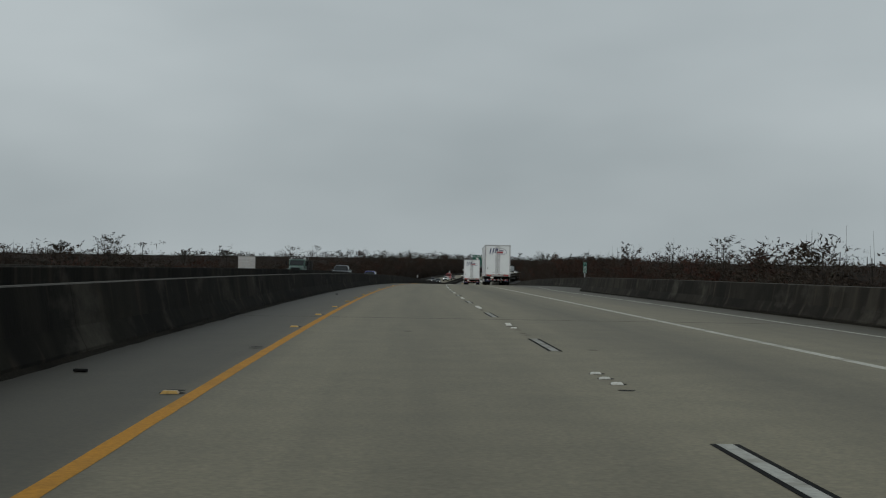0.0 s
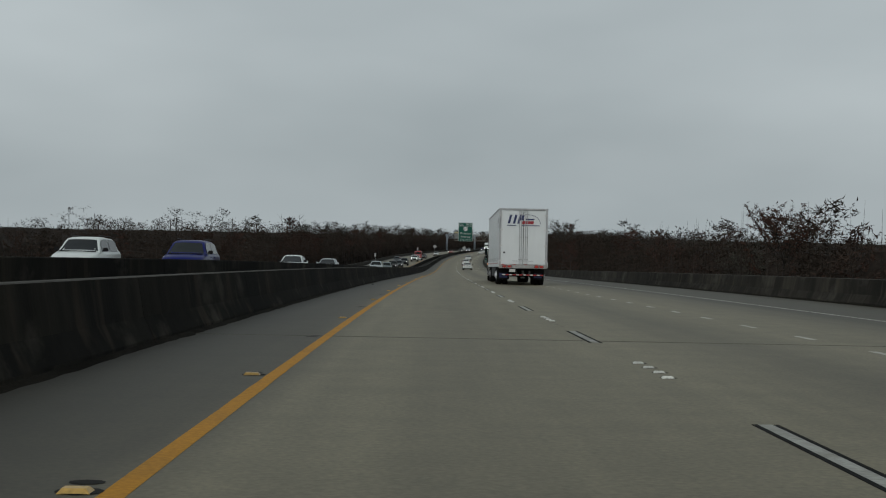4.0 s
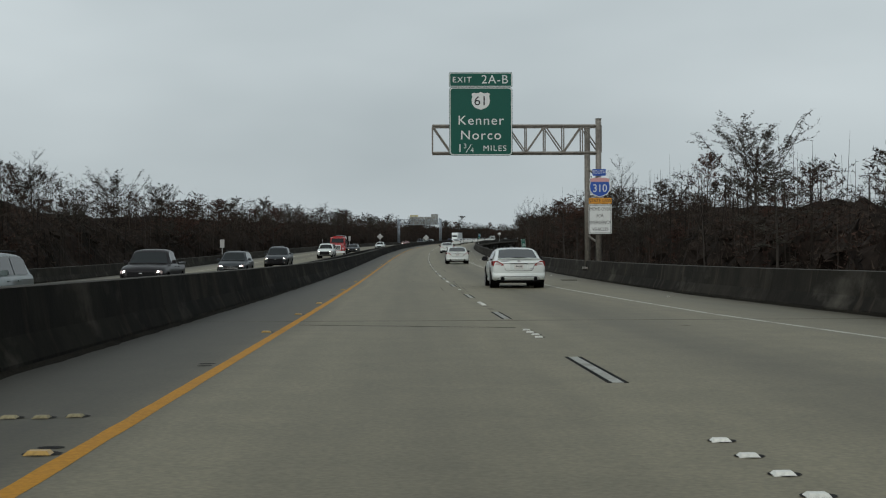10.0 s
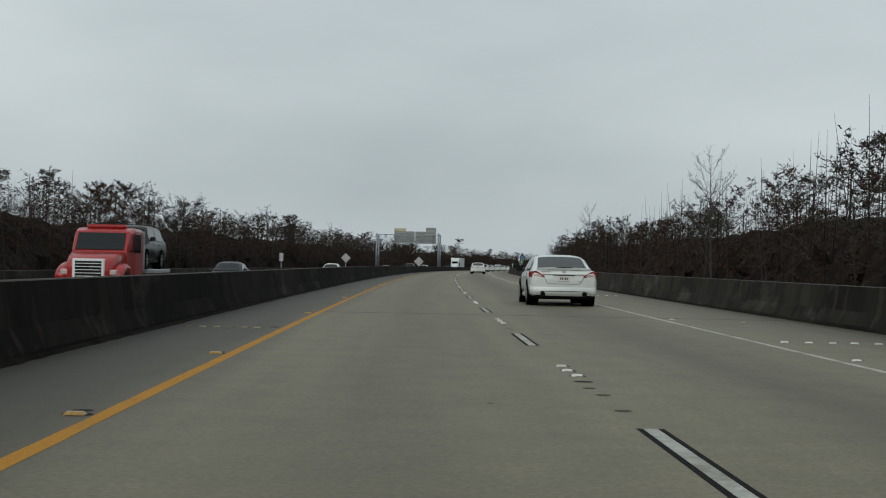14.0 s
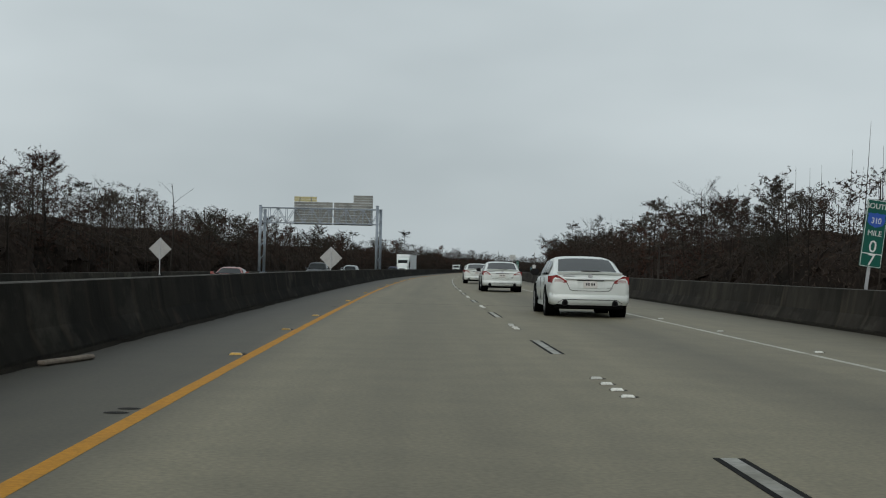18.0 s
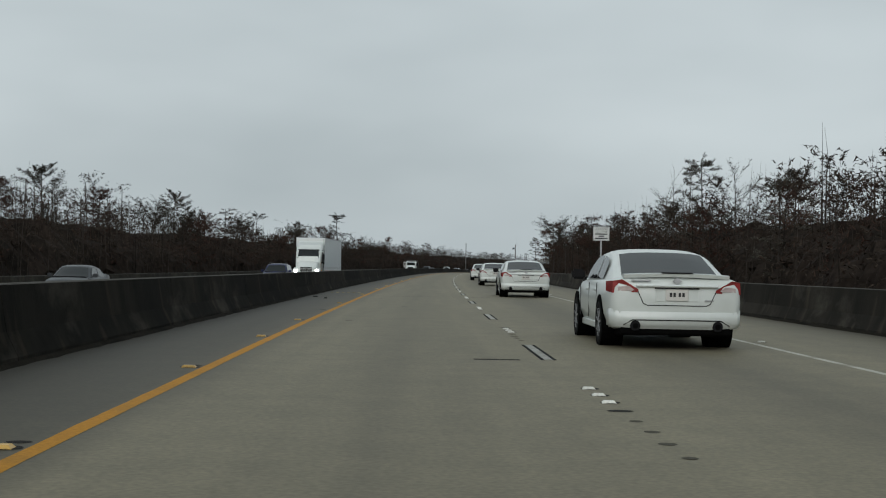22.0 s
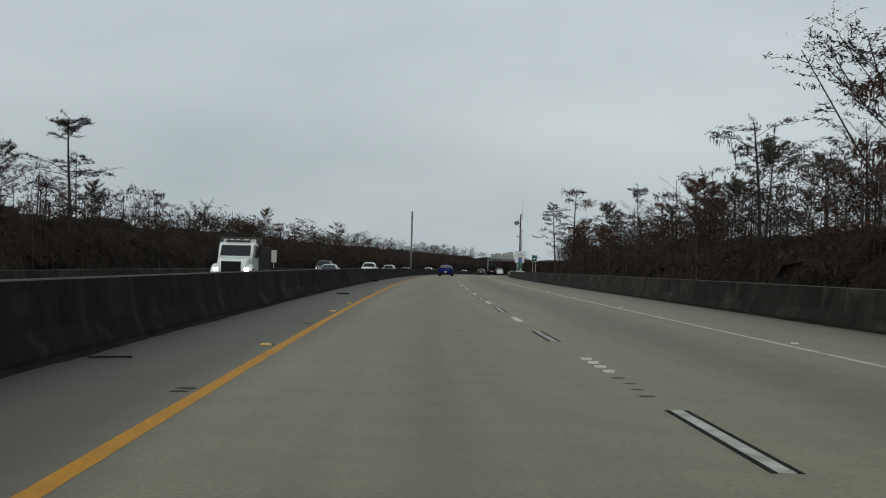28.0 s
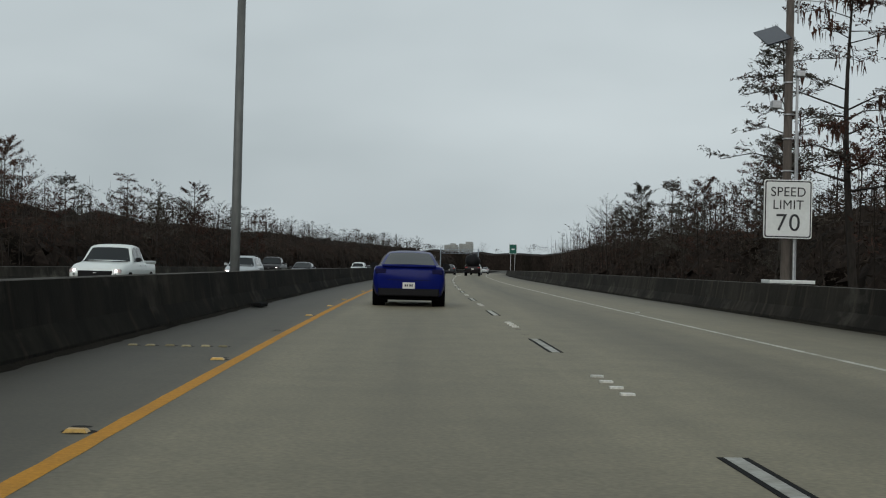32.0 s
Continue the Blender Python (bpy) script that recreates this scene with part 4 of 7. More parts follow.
# some worn or missing ones further along each gap
for k in range(0, 94):
    if rnd.random() < 0.55 or k == 33:
        for j in range(4):
            if rnd.random() < 0.75:
                put("button_scar", ME_PAD if k == 33 else ME_SCAR, road, k * PERIOD + 4.15 + 0.61 * j, 3.65 + rnd.uniform(-0.03, 0.03), 0.003, rnd.uniform(0.7, 1.05))
# grey stains where old sealant has worn off
for k in range(60):
    put("road_stain", ME_STAIN, road, rnd.uniform(10, 1180), rnd.choice((rnd.uniform(0.4, 3.2), rnd.uniform(4.1, 6.9))), 0.0012, rnd.uniform(0.4, 1.3))
# amber reflectors beside the yellow line, many of them lost
for k in range(-18, 171):
    s = float(np.interp(k, (-18, 0, 35, 63, 79, 124, 171), (18.0, 127.77, 343.19, 515.35, 614.51, 887.56, 1174.0)))
    if k % 2 == 0 or rnd.random() < 0.3:
        put("edge_reflector", ME_AMBER, road, s, -0.19 + rnd.uniform(-0.02, 0.02))
    else:
        put("bitumen_pad", ME_PAD, road, s, -0.19, 0.003, rnd.uniform(0.8, 1.0))
    put("bitumen_pad", ME_PAD, road, s + 0.27, -0.18 + rnd.uniform(-0.03, 0.03), 0.003, rnd.uniform(0.7, 1.05))
# rows of buttons across the shoulders
for s in (131.2, 285.6, 315.6, 345.3, 375.7, 527.5, 557.8, 587.2, 617.1, 829.4, 860.0, 890.4, 920.8, 951.2, 1133.4):
    for lat in (-1.50, -1.29, -1.07, -0.86, -0.64, -0.43):
        put("shoulder_button", ME_DULL if lat < 0 else ME_WHITE, road, s + rnd.uniform(-0.05, 0.05), lat)
for s in (435.0, 465.4, 495.8, 526.2, 556.6, 587.0):
    for lat in (7.6, 7.95, 8.3, 8.65, 9.0, 9.35):
        if rnd.random() < 0.9:
            put("shoulder_button", ME_DULL if lat < 0 else ME_WHITE, road, s + rnd.uniform(-0.05, 0.05), lat)
# white reflectors outside the edge line
for k in range(0, 190):
    s = 624.0 + 5.98 * (k - 100)
    if s > 405 and rnd.random() < (0.7 if 500 < s < 800 else 0.3):
        put("edge_reflector", ME_WHITE, road, s, 7.41)
# expansion joints across the deck
for k, s in enumerate((-38.0, 35.2, 98.0, 171.1, 243.8, 316.5, 389.6, 461.5, 535.0, 607.1, 679.6, 752.1, 825.2, 898.1, 971.1, 1043.7, 1116.2, 1188.9, 1261.6, 1334.3, 1407.0, 1479.7)):
    wide = 0.055 if k in (1, 7, 8, 11, 14) else 0.035
    ribbon("expansion_joint", s, s + wide, (LEFT_WALL, 2, 6, right_wall(s)), 0.0015, JOINT, road, step=wide)
    ribbon("joint_stain", s - 0.05, s + wide + 0.06, (LEFT_WALL, 2, 6, right_wall(s)), 0.0008, STAIN, road, step=wide + 0.11)
    ribbon("expansion_joint", s, s + 0.04, (OPP_OUT, -12, OPP_IN), 0.0015, JOINT, road_2, step=0.04, lift=rise)
    h = s + 33.4
    if k in (2, 6, 9, 14):
        ribbon("expansion_joint", h, h + 0.018, (LEFT_WALL, 2, 6, right_wall(s)), 0.0015, JOINT, road, step=0.018)
# one wide, skewed joint across the fast lane
bm = bmesh.new()
row = []
for k in range(25):
    lat = 0.12 + 3.45 * k / 24
    s, half = 388.36 - 0.33 * (lat - 0.12), 0.055 + 0.03 * noise.noise(Vector((lat * 3.1, 4, 1)))
    row.append((bm.verts.new(on_road(s - half, lat, 0.0022)), bm.verts.new(on_road(s + half, lat, 0.0022))))
for (a, b), (c, d) in zip(row, row[1:]):
    bm.faces.new((a, c, d, b))
part("expansion_joint", bm, JOINT, road)
ribbon("sealed_cut", 792.35, 792.52, (2.78, 3.32), 0.002, JOINT, road, step=0.17)
ribbon("tar_seam", 446, 452.2, (4.245, 4.27), 0.0018, SCAR, road)
for s0, lat0, s1, lat1, half in ((411.43, 3.77, 423.6, 3.94, 0.010), (410.94, 3.87, 413.44, 3.90, 0.011), (409.90, 3.85, 410.48, 3.85, 0.014), (409.16, 3.85, 409.33, 3.84, 0.012), (408.40, 3.83, 408.68, 3.83, 0.011), (407.74, 3.82, 408.05, 3.83, 0.013), (409.24, 3.11, 413.47, 3.13, 0.028)):
    mid = lambda s: lat0 + (lat1 - lat0) * (s - s0) / (s1 - s0) + 0.012 * noise.noise(Vector((s * 2.1, lat0, 0)))
    ribbon("crack", s0, s1, lambda s: (mid(s) - half * (0.5 + abs(noise.noise(Vector((s * 3, lat1, 2))))), mid(s) + half * (0.5 + abs(noise.noise(Vector((s * 3, lat1, 7)))))), 0.0016, JOINT if half < 0.02 else STAIN, road, step=0.12)
# grit and litter gathered along the barrier feet
GRIT = mat("dark_grit", (0.016, 0.014, 0.011), 0.95, vary=0.5, small=30.0, spec=0.03)
for side, lat, d in ((1, LEFT_WALL, 1), (2, RIGHT_WALL, -1)):
    ss = np.arange(-20, 1300, 0.4)
    vv, ff = [], []
    for i, s in enumerate(ss):
        w = 0.04 + 0.07 * abs(noise.noise(Vector((s * 0.13, side, 0)))) + 0.07 * abs(noise.noise(Vector((s * 0.9, side, 3)))) + 0.05 * noise.noise(Vector((s * 2.9, side, 6)))
        lat = LEFT_WALL if d > 0 else right_wall(s)
        vv += [on_road(s, lat, 0.006), on_road(s, lat, 0.045), on_road(s, lat + d * w * 0.5, 0.022), on_road(s, lat + d * w, 0.0005)]
        if i:
            a = 4 * (i - 1)
            ff += [(a + j, a + j + 1, a + j + 5, a + j + 4) for j in range(3)]
    tagged(pydata("grit", vv, ff, GRIT), "dark grit drifted along the foot of the barrier", "grit", kind="stuff")
LITTER = mat("pale_litter", (0.40, 0.38, 0.33), 0.8, vary=0.3)
RUBBER_BIT = mat("torn_tyre_rubber", (0.009, 0.009, 0.009), 0.95, vary=0.3, spec=0.08)
WOODBIT = mat("weathered_plank", (0.16, 0.13, 0.10), 0.9, vary=0.3)


def scrap(name, s, lat, l, w, h, material, label, turn):
    bm = box(-l / 2, l / 2, -w / 2, w / 2, 0, h, min(w, h) * 0.3)
    for v in bm.verts:
        v.co += Vector((0, 0.25 * w * math.sin(v.co.x * 9), abs(0.2 * h * math.sin(v.co.x * 5))))
    o = link(name, bm, material)
    o.matrix_world = road_pose(s, lat, 0.001, turn)
    tagged(o, label, "debris")


scrap("tyre_scrap", 423.6, 8.9, 0.7, 0.05, 0.03, RUBBER_BIT, "thin black strip of rubber on the shoulder", -20)
scrap("plank", 655.3, -1.66, 1.1, 0.09, 0.05, WOODBIT, "broken pale plank lying on the shoulder", 80)
scrap("tyre_scrap", 1063.8, -1.62, 0.55, 0.22, 0.10, RUBBER_BIT, "black tyre scrap lying on the shoulder", 70)
scrap("tyre_scrap", 1147.5, -1.62, 0.7, 0.25, 0.10, RUBBER_BIT, "black tyre scrap lying against the barrier", 80)
scrap("tyre_scrap", 1026.2, -1.02, 0.42, 0.07, 0.04, RUBBER_BIT, "curled strip of tyre lying on the shoulder", 5)
scrap("tyre_scrap", 994.5, -1.50, 0.46, 0.03, 0.018, RUBBER_BIT, "thin black strip lying on the shoulder", 20)
ORANGE_BIT = mat("orange_plastic", (0.15, 0.032, 0.014), 0.8, vary=0.3)
scrap("broken_plastic", 623.8, -1.70, 0.42, 0.10, 0.05, ORANGE_BIT, "broken orange plastic lying against the barrier", 80)
scrap("tyre_scrap", 621.6, -1.40, 0.22, 0.10, 0.025, RUBBER_BIT, "small flat piece of tyre on the shoulder", 0)
for s, lat in ((20, -1.4), (60, -1.2), (128, -1.55), (216, -1.5), (372, -1.55), (374, -1.3), (621, -1.0), (626, -1.45), (820, -1.0), (822, -1.5), (1122, -1.0), (1108, -1.5), (63, 8.4), (112, 8.8), (318, 9.1), (330, 8.7), (402, 8.9), (533, 8.6), (1000, 8.8), (1050, 9.2)):
    scrap("litter", s, lat, rnd.uniform(0.08, 0.16), rnd.uniform(0.04, 0.08), 0.03, LITTER if lat > 0 else RUBBER_BIT, "small scrap of litter on the shoulder", rnd.uniform(0, 180))

# ---- signs ----


def words(text, size, x, z, y, material, parent, squeeze=1.0, spacing=1.0, align="CENTER", name="lettering"):
    """Letters standing upright, facing the oncoming driver (towards -y)."""
    cu = bpy.data.curves.new(name, "FONT")
    cu.body, cu.size, cu.extrude, cu.align_x, cu.align_y, cu.space_character = text, size, 0.004, align, "CENTER", spacing
    tmp = bpy.data.objects.new("_tmp", cu)
    scene.collection.objects.link(tmp)
    me = bpy.data.meshes.new_from_object(tmp.evaluated_get(bpy.context.evaluated_depsgraph_get()))
    bpy.data.objects.remove(tmp)
    bpy.data.curves.remove(cu)
    me.transform(Matrix.Translation((x, y, z)) @ pose(0, 0, 0, 90) @ Matrix.Diagonal((squeeze, 1, 1, 1)))
    me.materials.clear()
    return link_mesh(name, me, material, parent)


def rounded(x0, x1, z0, z1, y0, y1, r, n=5):
    """An upright plate with rounded corners, from y0 (front) to y1."""
    pts = []
    for cx, cz, a0 in ((x1 - r, z1 - r, 0), (x0 + r, z1 - r, 90), (x0 + r, z0 + r, 180), (x1 - r, z0 + r, 270)):
        pts += [(cx + r * math.cos(radians(a0 + 90 * i / n)), cz + r * math.sin(radians(a0 + 90 * i / n))) for i in range(n + 1)]
    return slab(pts, y0, y1)


def slab(pts, y0, y1):
    bm = bmesh.new()
    f = [bm.verts.new((x, y0, z)) for x, z in pts]
    b = [bm.verts.new((x, y1, z)) for x, z in pts]
    bm.faces.new(f)
    bm.faces.new(b[::-1])
    for i in range(len(pts)):
        j = (i + 1) % len(pts)
        bm.faces.new((f[j], f[i], b[i], b[j]))
    bmesh.ops.recalc_face_normals(bm, faces=bm.faces[:])
    return bm


def shield(cx, cz, w, h):
    pts = [(-0.5, 0.40), (-0.36, 0.46), (-0.24, 0.42), (-0.12, 0.44), (0, 0.5), (0.12, 0.44), (0.24, 0.42), (0.36, 0.46), (0.5, 0.40), (0.46, 0.25), (0.5, 0.05), (0.47, -0.18), (0.34, -0.36), (0.16, -0.44), (0, -0.5), (-0.16, -0.44), (-0.34, -0.36), (-0.47, -0.18), (-0.5, 0.05), (-0.46, 0.25)]
    return [(cx + w * x, cz + h * z) for x, z in pts]


def truss(parent, x0, x1, z0, z1, depth, material, bays, r=0.055):
    """A box truss along x between the heights z0 and z1."""
    for y in (-depth / 2, depth / 2):
        for z in (z0, z1):
            part("chord", tube((x0, y, z), (x1, y, z), r, n=8), material, parent)
    for i in range(bays + 1):
        x = x0 + (x1 - x0) * i / bays
        for y in (-depth / 2, depth / 2):
            part("upright", tube((x, y, z0), (x, y, z1), r * 0.6, n=6), material, parent)
        if i < bays:
            xn = x0 + (x1 - x0) * (i + 1) / bays
            for y in (-depth / 2, depth / 2):
                a, b = ((x, y, z0), (xn, y, z1)) if i % 2 else ((x, y, z1), (xn, y, z0))
                part("diagonal", tube(a, b, r * 0.6, n=6), material, parent)
            part("cross_brace", tube((x, -depth / 2, z0), (xn, depth / 2, z0), r * 0.5, n=6), material, parent)
        part("tie", tube((x, -depth / 2, z1), (x, depth / 2, z1), r * 0.5, n=6), material, parent)


# the exit sign on its cantilever, standing on the outer barrier; x here is metres from the yellow line
g1 = thing("cantilever_sign_gantry", road_pose(428.5, 0, 0) @ Matrix.Identity(4), "grey steel cantilever gantry with a truss arm, on the outer barrier", "sign gantry")
for y, x, top in ((-0.35, 10.83, 7.35), (0.45, 10.42, 7.0)):
    part("post", tube((x, y, 0.5), (x, y, top), 0.135, n=16), GALV_BACKLIT, g1, smooth=True)
    part("post_cap", tube((x, y, top), (x, y, top + 0.03), 0.15, n=16), GALV_BACKLIT, g1)
for z in (1.6, 3.2, 4.7):
    part("post_tie", tube((10.83, -0.35, z), (10.42, 0.45, z + 0.4), 0.05, n=8), GALV_BACKLIT, g1)
part("base_plate", box(10.2, 11.15, -0.7, 0.8, 0.42, 0.52, 0.01), GALV_BACKLIT, g1)
truss(g1, 3.17, 10.95, 5.80, 7.05, 0.8, GALV_BACKLIT, 9)
sg = thing("exit_sign", road_pose(428.5, 0, 0), "green exit sign with white lettering, hung on the cantilever truss", "road sign")
part("panel", rounded(3.93, 6.84, 5.66, 8.80, -0.56, -0.52, 0.16), GREEN, sg)
part("border", rounded(3.95, 6.82, 5.68, 8.78, -0.565, -0.561, 0.15), SIGN_WHITE, sg)
part("field", rounded(3.99, 6.78, 5.72, 8.74, -0.571, -0.567, 0.13), GREEN, sg)
part("tab_panel", rounded(3.93, 6.84, 8.81, 9.48, -0.56, -0.52, 0.05), GREEN, sg)
part("tab_border", rounded(3.95, 6.82, 8.83, 9.46, -0.565, -0.561, 0.045), SIGN_WHITE, sg)
part("tab_field", rounded(3.98, 6.79, 8.86, 9.43, -0.571, -0.567, 0.04), GREEN, sg)
words("EXIT", 0.36, 4.52, 9.13, -0.575, SIGN_WHITE, sg, 1.05, 1.2)
words("2A-B", 0.56, 6.03, 9.14, -0.575, SIGN_WHITE, sg, 1.0, 1.1)
part("route_shield", slab(shield(5.38, 8.17, 0.84, 0.82), -0.58, -0.573), SIGN_WHITE, sg)
words("61", 0.60, 5.38, 8.15, -0.585, SIGN_BLACK, sg, 1.05)
words("Kenner", 0.60, 5.38, 7.26, -0.575, SIGN_WHITE, sg, 1.05, 1.15)
words("Norco", 0.60, 5.38, 6.58, -0.575, SIGN_WHITE, sg, 1.05, 1.15)
words("1", 0.52, 4.42, 5.98, -0.575, SIGN_WHITE, sg)
words("3", 0.30, 4.66, 6.09, -0.575, SIGN_WHITE, sg)
words("4", 0.30, 4.98, 5.90, -0.575, SIGN_WHITE, sg)
part("fraction_bar", tube((4.70, -0.575, 5.80), (4.94, -0.575, 6.18), 0.018, n=6), SIGN_WHITE, sg)
words("MILES", 0.36, 6.02, 5.98, -0.575, SIGN_WHITE, sg, 1.05, 1.2)
for x in (4.4, 5.4, 6.4):
    part("hanger", box(x - 0.05, x + 0.05, -0.52, -0.44, 5.7, 9.4), GALV, sg)
# small route and rule signs on its post
sp_pose = road_pose(428.5, 0, 0)
so = thing("direction_plate", sp_pose, "small blue plate with white lettering, on the gantry post", "road sign")
part("plate", rounded(10.52, 11.14, 4.72, 5.03, -0.56, -0.54, 0.04), SIGN_BLUE, so)
words("SOUTH", 0.24, 10.83, 4.875, -0.567, SIGN_WHITE, so, 0.75)
ri = thing("interstate_shield", sp_pose, "blue and faded red interstate shield, on the gantry post", "road sign")
part("plate", slab(shield(10.86, 4.20, 0.98, 0.94), -0.56, -0.54), SIGN_WHITE, ri)
part("field", slab([(10.86 + (x - 10.86) * 0.93, 4.20 + (z - 4.20) * 0.93) for x, z in shield(10.86, 4.20, 0.98, 0.94)], -0.566, -0.563), SIGN_BLUE, ri)
part("crest", slab([(10.43, 4.44), (11.29, 4.44), (11.30, 4.57), (11.16, 4.62), (10.86, 4.63), (10.56, 4.62), (10.42, 4.57)], -0.572, -0.568), SIGN_RED, ri)
words("310", 0.50, 10.86, 4.13, -0.575, SIGN_WHITE, ri, 0.9)
la = thing("law_plate", sp_pose, "amber plate with black lettering, on the gantry post", "road sign")
part("plate", rounded(10.35, 11.40, 3.44, 3.70, -0.56, -0.54, 0.03), SIGN_ORANGE, la)
words("STATE LAW", 0.23, 10.875, 3.57, -0.567, SIGN_BLACK, la, 0.85)
mo = thing("move_over_sign", sp_pose, "white rule sign with black lettering, on the gantry post", "road sign")
part("plate", rounded(10.34, 11.40, 2.05, 3.40, -0.56, -0.54, 0.05), SIGN_WHITE, mo)
part("border", rounded(10.37, 11.37, 2.08, 3.37, -0.563, -0.561, 0.045), SIGN_BLACK, mo)
part("field", rounded(10.39, 11.35, 2.10, 3.35, -0.568, -0.565, 0.04), SIGN_WHITE, mo)
for i, t in enumerate(("MOVE OVER", "FOR", "EMERGENCY", "VEHICLES")):
    words(t, 0.225, 10.87, 3.18 - 0.31 * i, -0.572, SIGN_BLACK, mo, 0.78)

# the sign bridge over the other carriageway, seen from behind
g2 = thing("sign_bridge", road_pose(795.2, 0, 0), "blue-grey steel sign bridge spanning the opposite carriageway", "sign gantry")
for x, y, t in ((-18.85, -0.8, 7.75), (-18.55, 0.8, 7.4), (-5.45, -0.8, 7.95), (-5.15, 0.8, 7.6)):
    part("post", tube((x, y, 0.1), (x, y, t), 0.16, n=16), GALV_BLUE, g2, smooth=True)
    part("post_cap", tube((x, y, t), (x, y, t + 0.04), 0.18, n=16), GALV_BLUE, g2)
for x in (-18.7, -5.3):
    for z in (1.5, 3.0, 4.6):
        part("post_tie", tube((x - 0.14, -0.8, z), (x + 0.14, 0.8, z + 0.7), 0.05, n=8), GALV_BLUE, g2)
    part("base_plate", box(x - 0.45, x + 0.45, -1.15, 1.15, 0.06, 0.14, 0.01), GALV_BLUE, g2)
truss(g2, -18.9, -5.2, 5.85, 7.55, 1.3, GALV_BLUE, 14)


def sign_back(m, x0, x1, z0, z1, tab, y, material, tab_material):
    """The back of a sign made of ribbed planks, with its uprights; tab = (x0, x1, z1) of the plate above it."""
    t = thing("overhead_sign", m, "back of a large sign of ribbed aluminium planks", "road sign")
    n = max(3, round((z1 - z0) / 0.30))
    for i in range(n):
        a = z0 + (z1 - z0) * i / n
        part("plank", box(x0, x1, y, y + 0.04, a, a + (z1 - z0) / n - 0.025, 0.006), material, t)
    k = max(2, round((tab[2] - z1) / 0.26))
    for i in range(k):
        a = z1 + 0.02 + (tab[2] - z1) * i / k
        part("plank", box(tab[0], tab[1], y, y + 0.04, a, a + (tab[2] - z1) / k - 0.025, 0.006), tab_material, t)
    for i in range(4):
        x = x0 + (x1 - x0) * (i + 0.5) / 4
        part("upright", box(x - 0.04, x + 0.04, y - 0.1, y, z0, z1), material, t)
    for i in range(2):
        x = tab[0] + (tab[1] - tab[0]) * (i + 0.5) / 2
        part("upright", box(x - 0.04, x + 0.04, y - 0.1, y, z1, tab[2] - 0.05), material, t)
    return t


sign_back(road_pose(795.2, 0, 0), -15.2, -10.75, 5.72, 8.35, (-15.2, -12.6, 8.95), 0.75, ALU_BACK, WOOD_BACK)
sign_back(road_pose(795.2, 0, 0), -10.6, -6.1, 5.72, 8.35, (-8.35, -6.1, 9.2), 0.75, ALU_BACK, ALU_BACK)


def diamond(s, lat, size, z, label):
    d = thing("warning_sign", road_pose(s, lat, 0), label, "road sign", "diamond signs")
    q = size / math.sqrt(2)
    part("plate", slab([(0, z + q), (-q, z), (0, z - q), (q, z)], -0.02, 0.0), SIGN_BACK, d, "bare metal back")
    part("post", box(-0.035, 0.035, -0.09, -0.022, 0.05, z + q * 0.9, 0.008), GALV, d)
    part("bracket", box(-0.08, 0.08, -0.14, -0.02, 0.0, 0.1, 0.008), GALV, d)


SIGN_BACK = mat("dull_sign_back", (0.36, 0.36, 0.35), 0.5, 0.2, vary=0.1, big=1.5)
diamond(743.6, -18.65, 1.22, 2.0, "back of a diamond sign on the opposite outer barrier")
diamond(744.6, -5.70, 1.22, 1.62, "back of a tilted diamond sign on the opposite inner barrier")


def mile_marker(s, lat, top, lines, tilt=0.0):
    big = len(lines) == 5
    h, w = (1.36, 0.22) if big else (0.89, 0.15)
    m = thing("mile_marker", road_pose(s, lat, 0) @ pose(0, 0, 0, 0, tilt, 0), "narrow green mile marker with white lettering, on the outer barrier", "road sign", "mile markers")
    part("plate", rounded(-w, w, top - h, top, -0.02, 0.0, 0.03), GREEN, m)
    part("border", rounded(-w + 0.01, w - 0.01, top - h + 0.01, top - 0.01, -0.024, -0.0215, 0.025), SIGN_WHITE, m)
    part("field", rounded(-w + 0.02, w - 0.02, top - h + 0.02, top - 0.02, -0.029, -0.026, 0.02), GREEN, m)
    step = h / len(lines)
    for i, t in enumerate(lines):
        z = top - step * (i + 0.5)
        if t == "shield":
            part("route_shield", slab(shield(0, z, 0.36, 0.30), -0.036, -0.031), SIGN_BLUE, m)
            words("310", 0.17, 0, z - 0.02, -0.041, SIGN_WHITE, m, 0.8)
        elif t:
            words(t, (0.34 if big else 0.31) if len(t) < 3 else (0.15 if big else 0.105), 0, z, -0.034, SIGN_WHITE, m, 0.95)
    if lines[-1]:
        part("divider", box(-w + 0.02, w - 0.02, -0.034, -0.03, top - h + step - 0.008, top - h + step + 0.008), SIGN_WHITE, m)
    part("post", box(-0.03, 0.03, 0.001, 0.05, 0.3, top - 0.1, 0.006), GALV, m)


mile_marker(116.6, 14.95, 2.1, ("MILE", "0", "4"))
mile_marker(354.0, 12.75, 2.40, ("SOUTH", "shield", "MILE", "0", "5"), tilt=2)
mile_marker(465.5, 10.62, 1.99, ("MILE", "0", "6"), tilt=-5)
mile_marker(668.3, 10.78, 2.62, ("SOUTH", "shield", "MILE", "0", "7"), tilt=7)
mile_marker(793.0, 10.72, 2.05, ("MILE", "0", "8"), tilt=-3)
mile_marker(1136.0, 10.70, 2.49, ("SOUTH", "shield", "MILE", "1", ""))

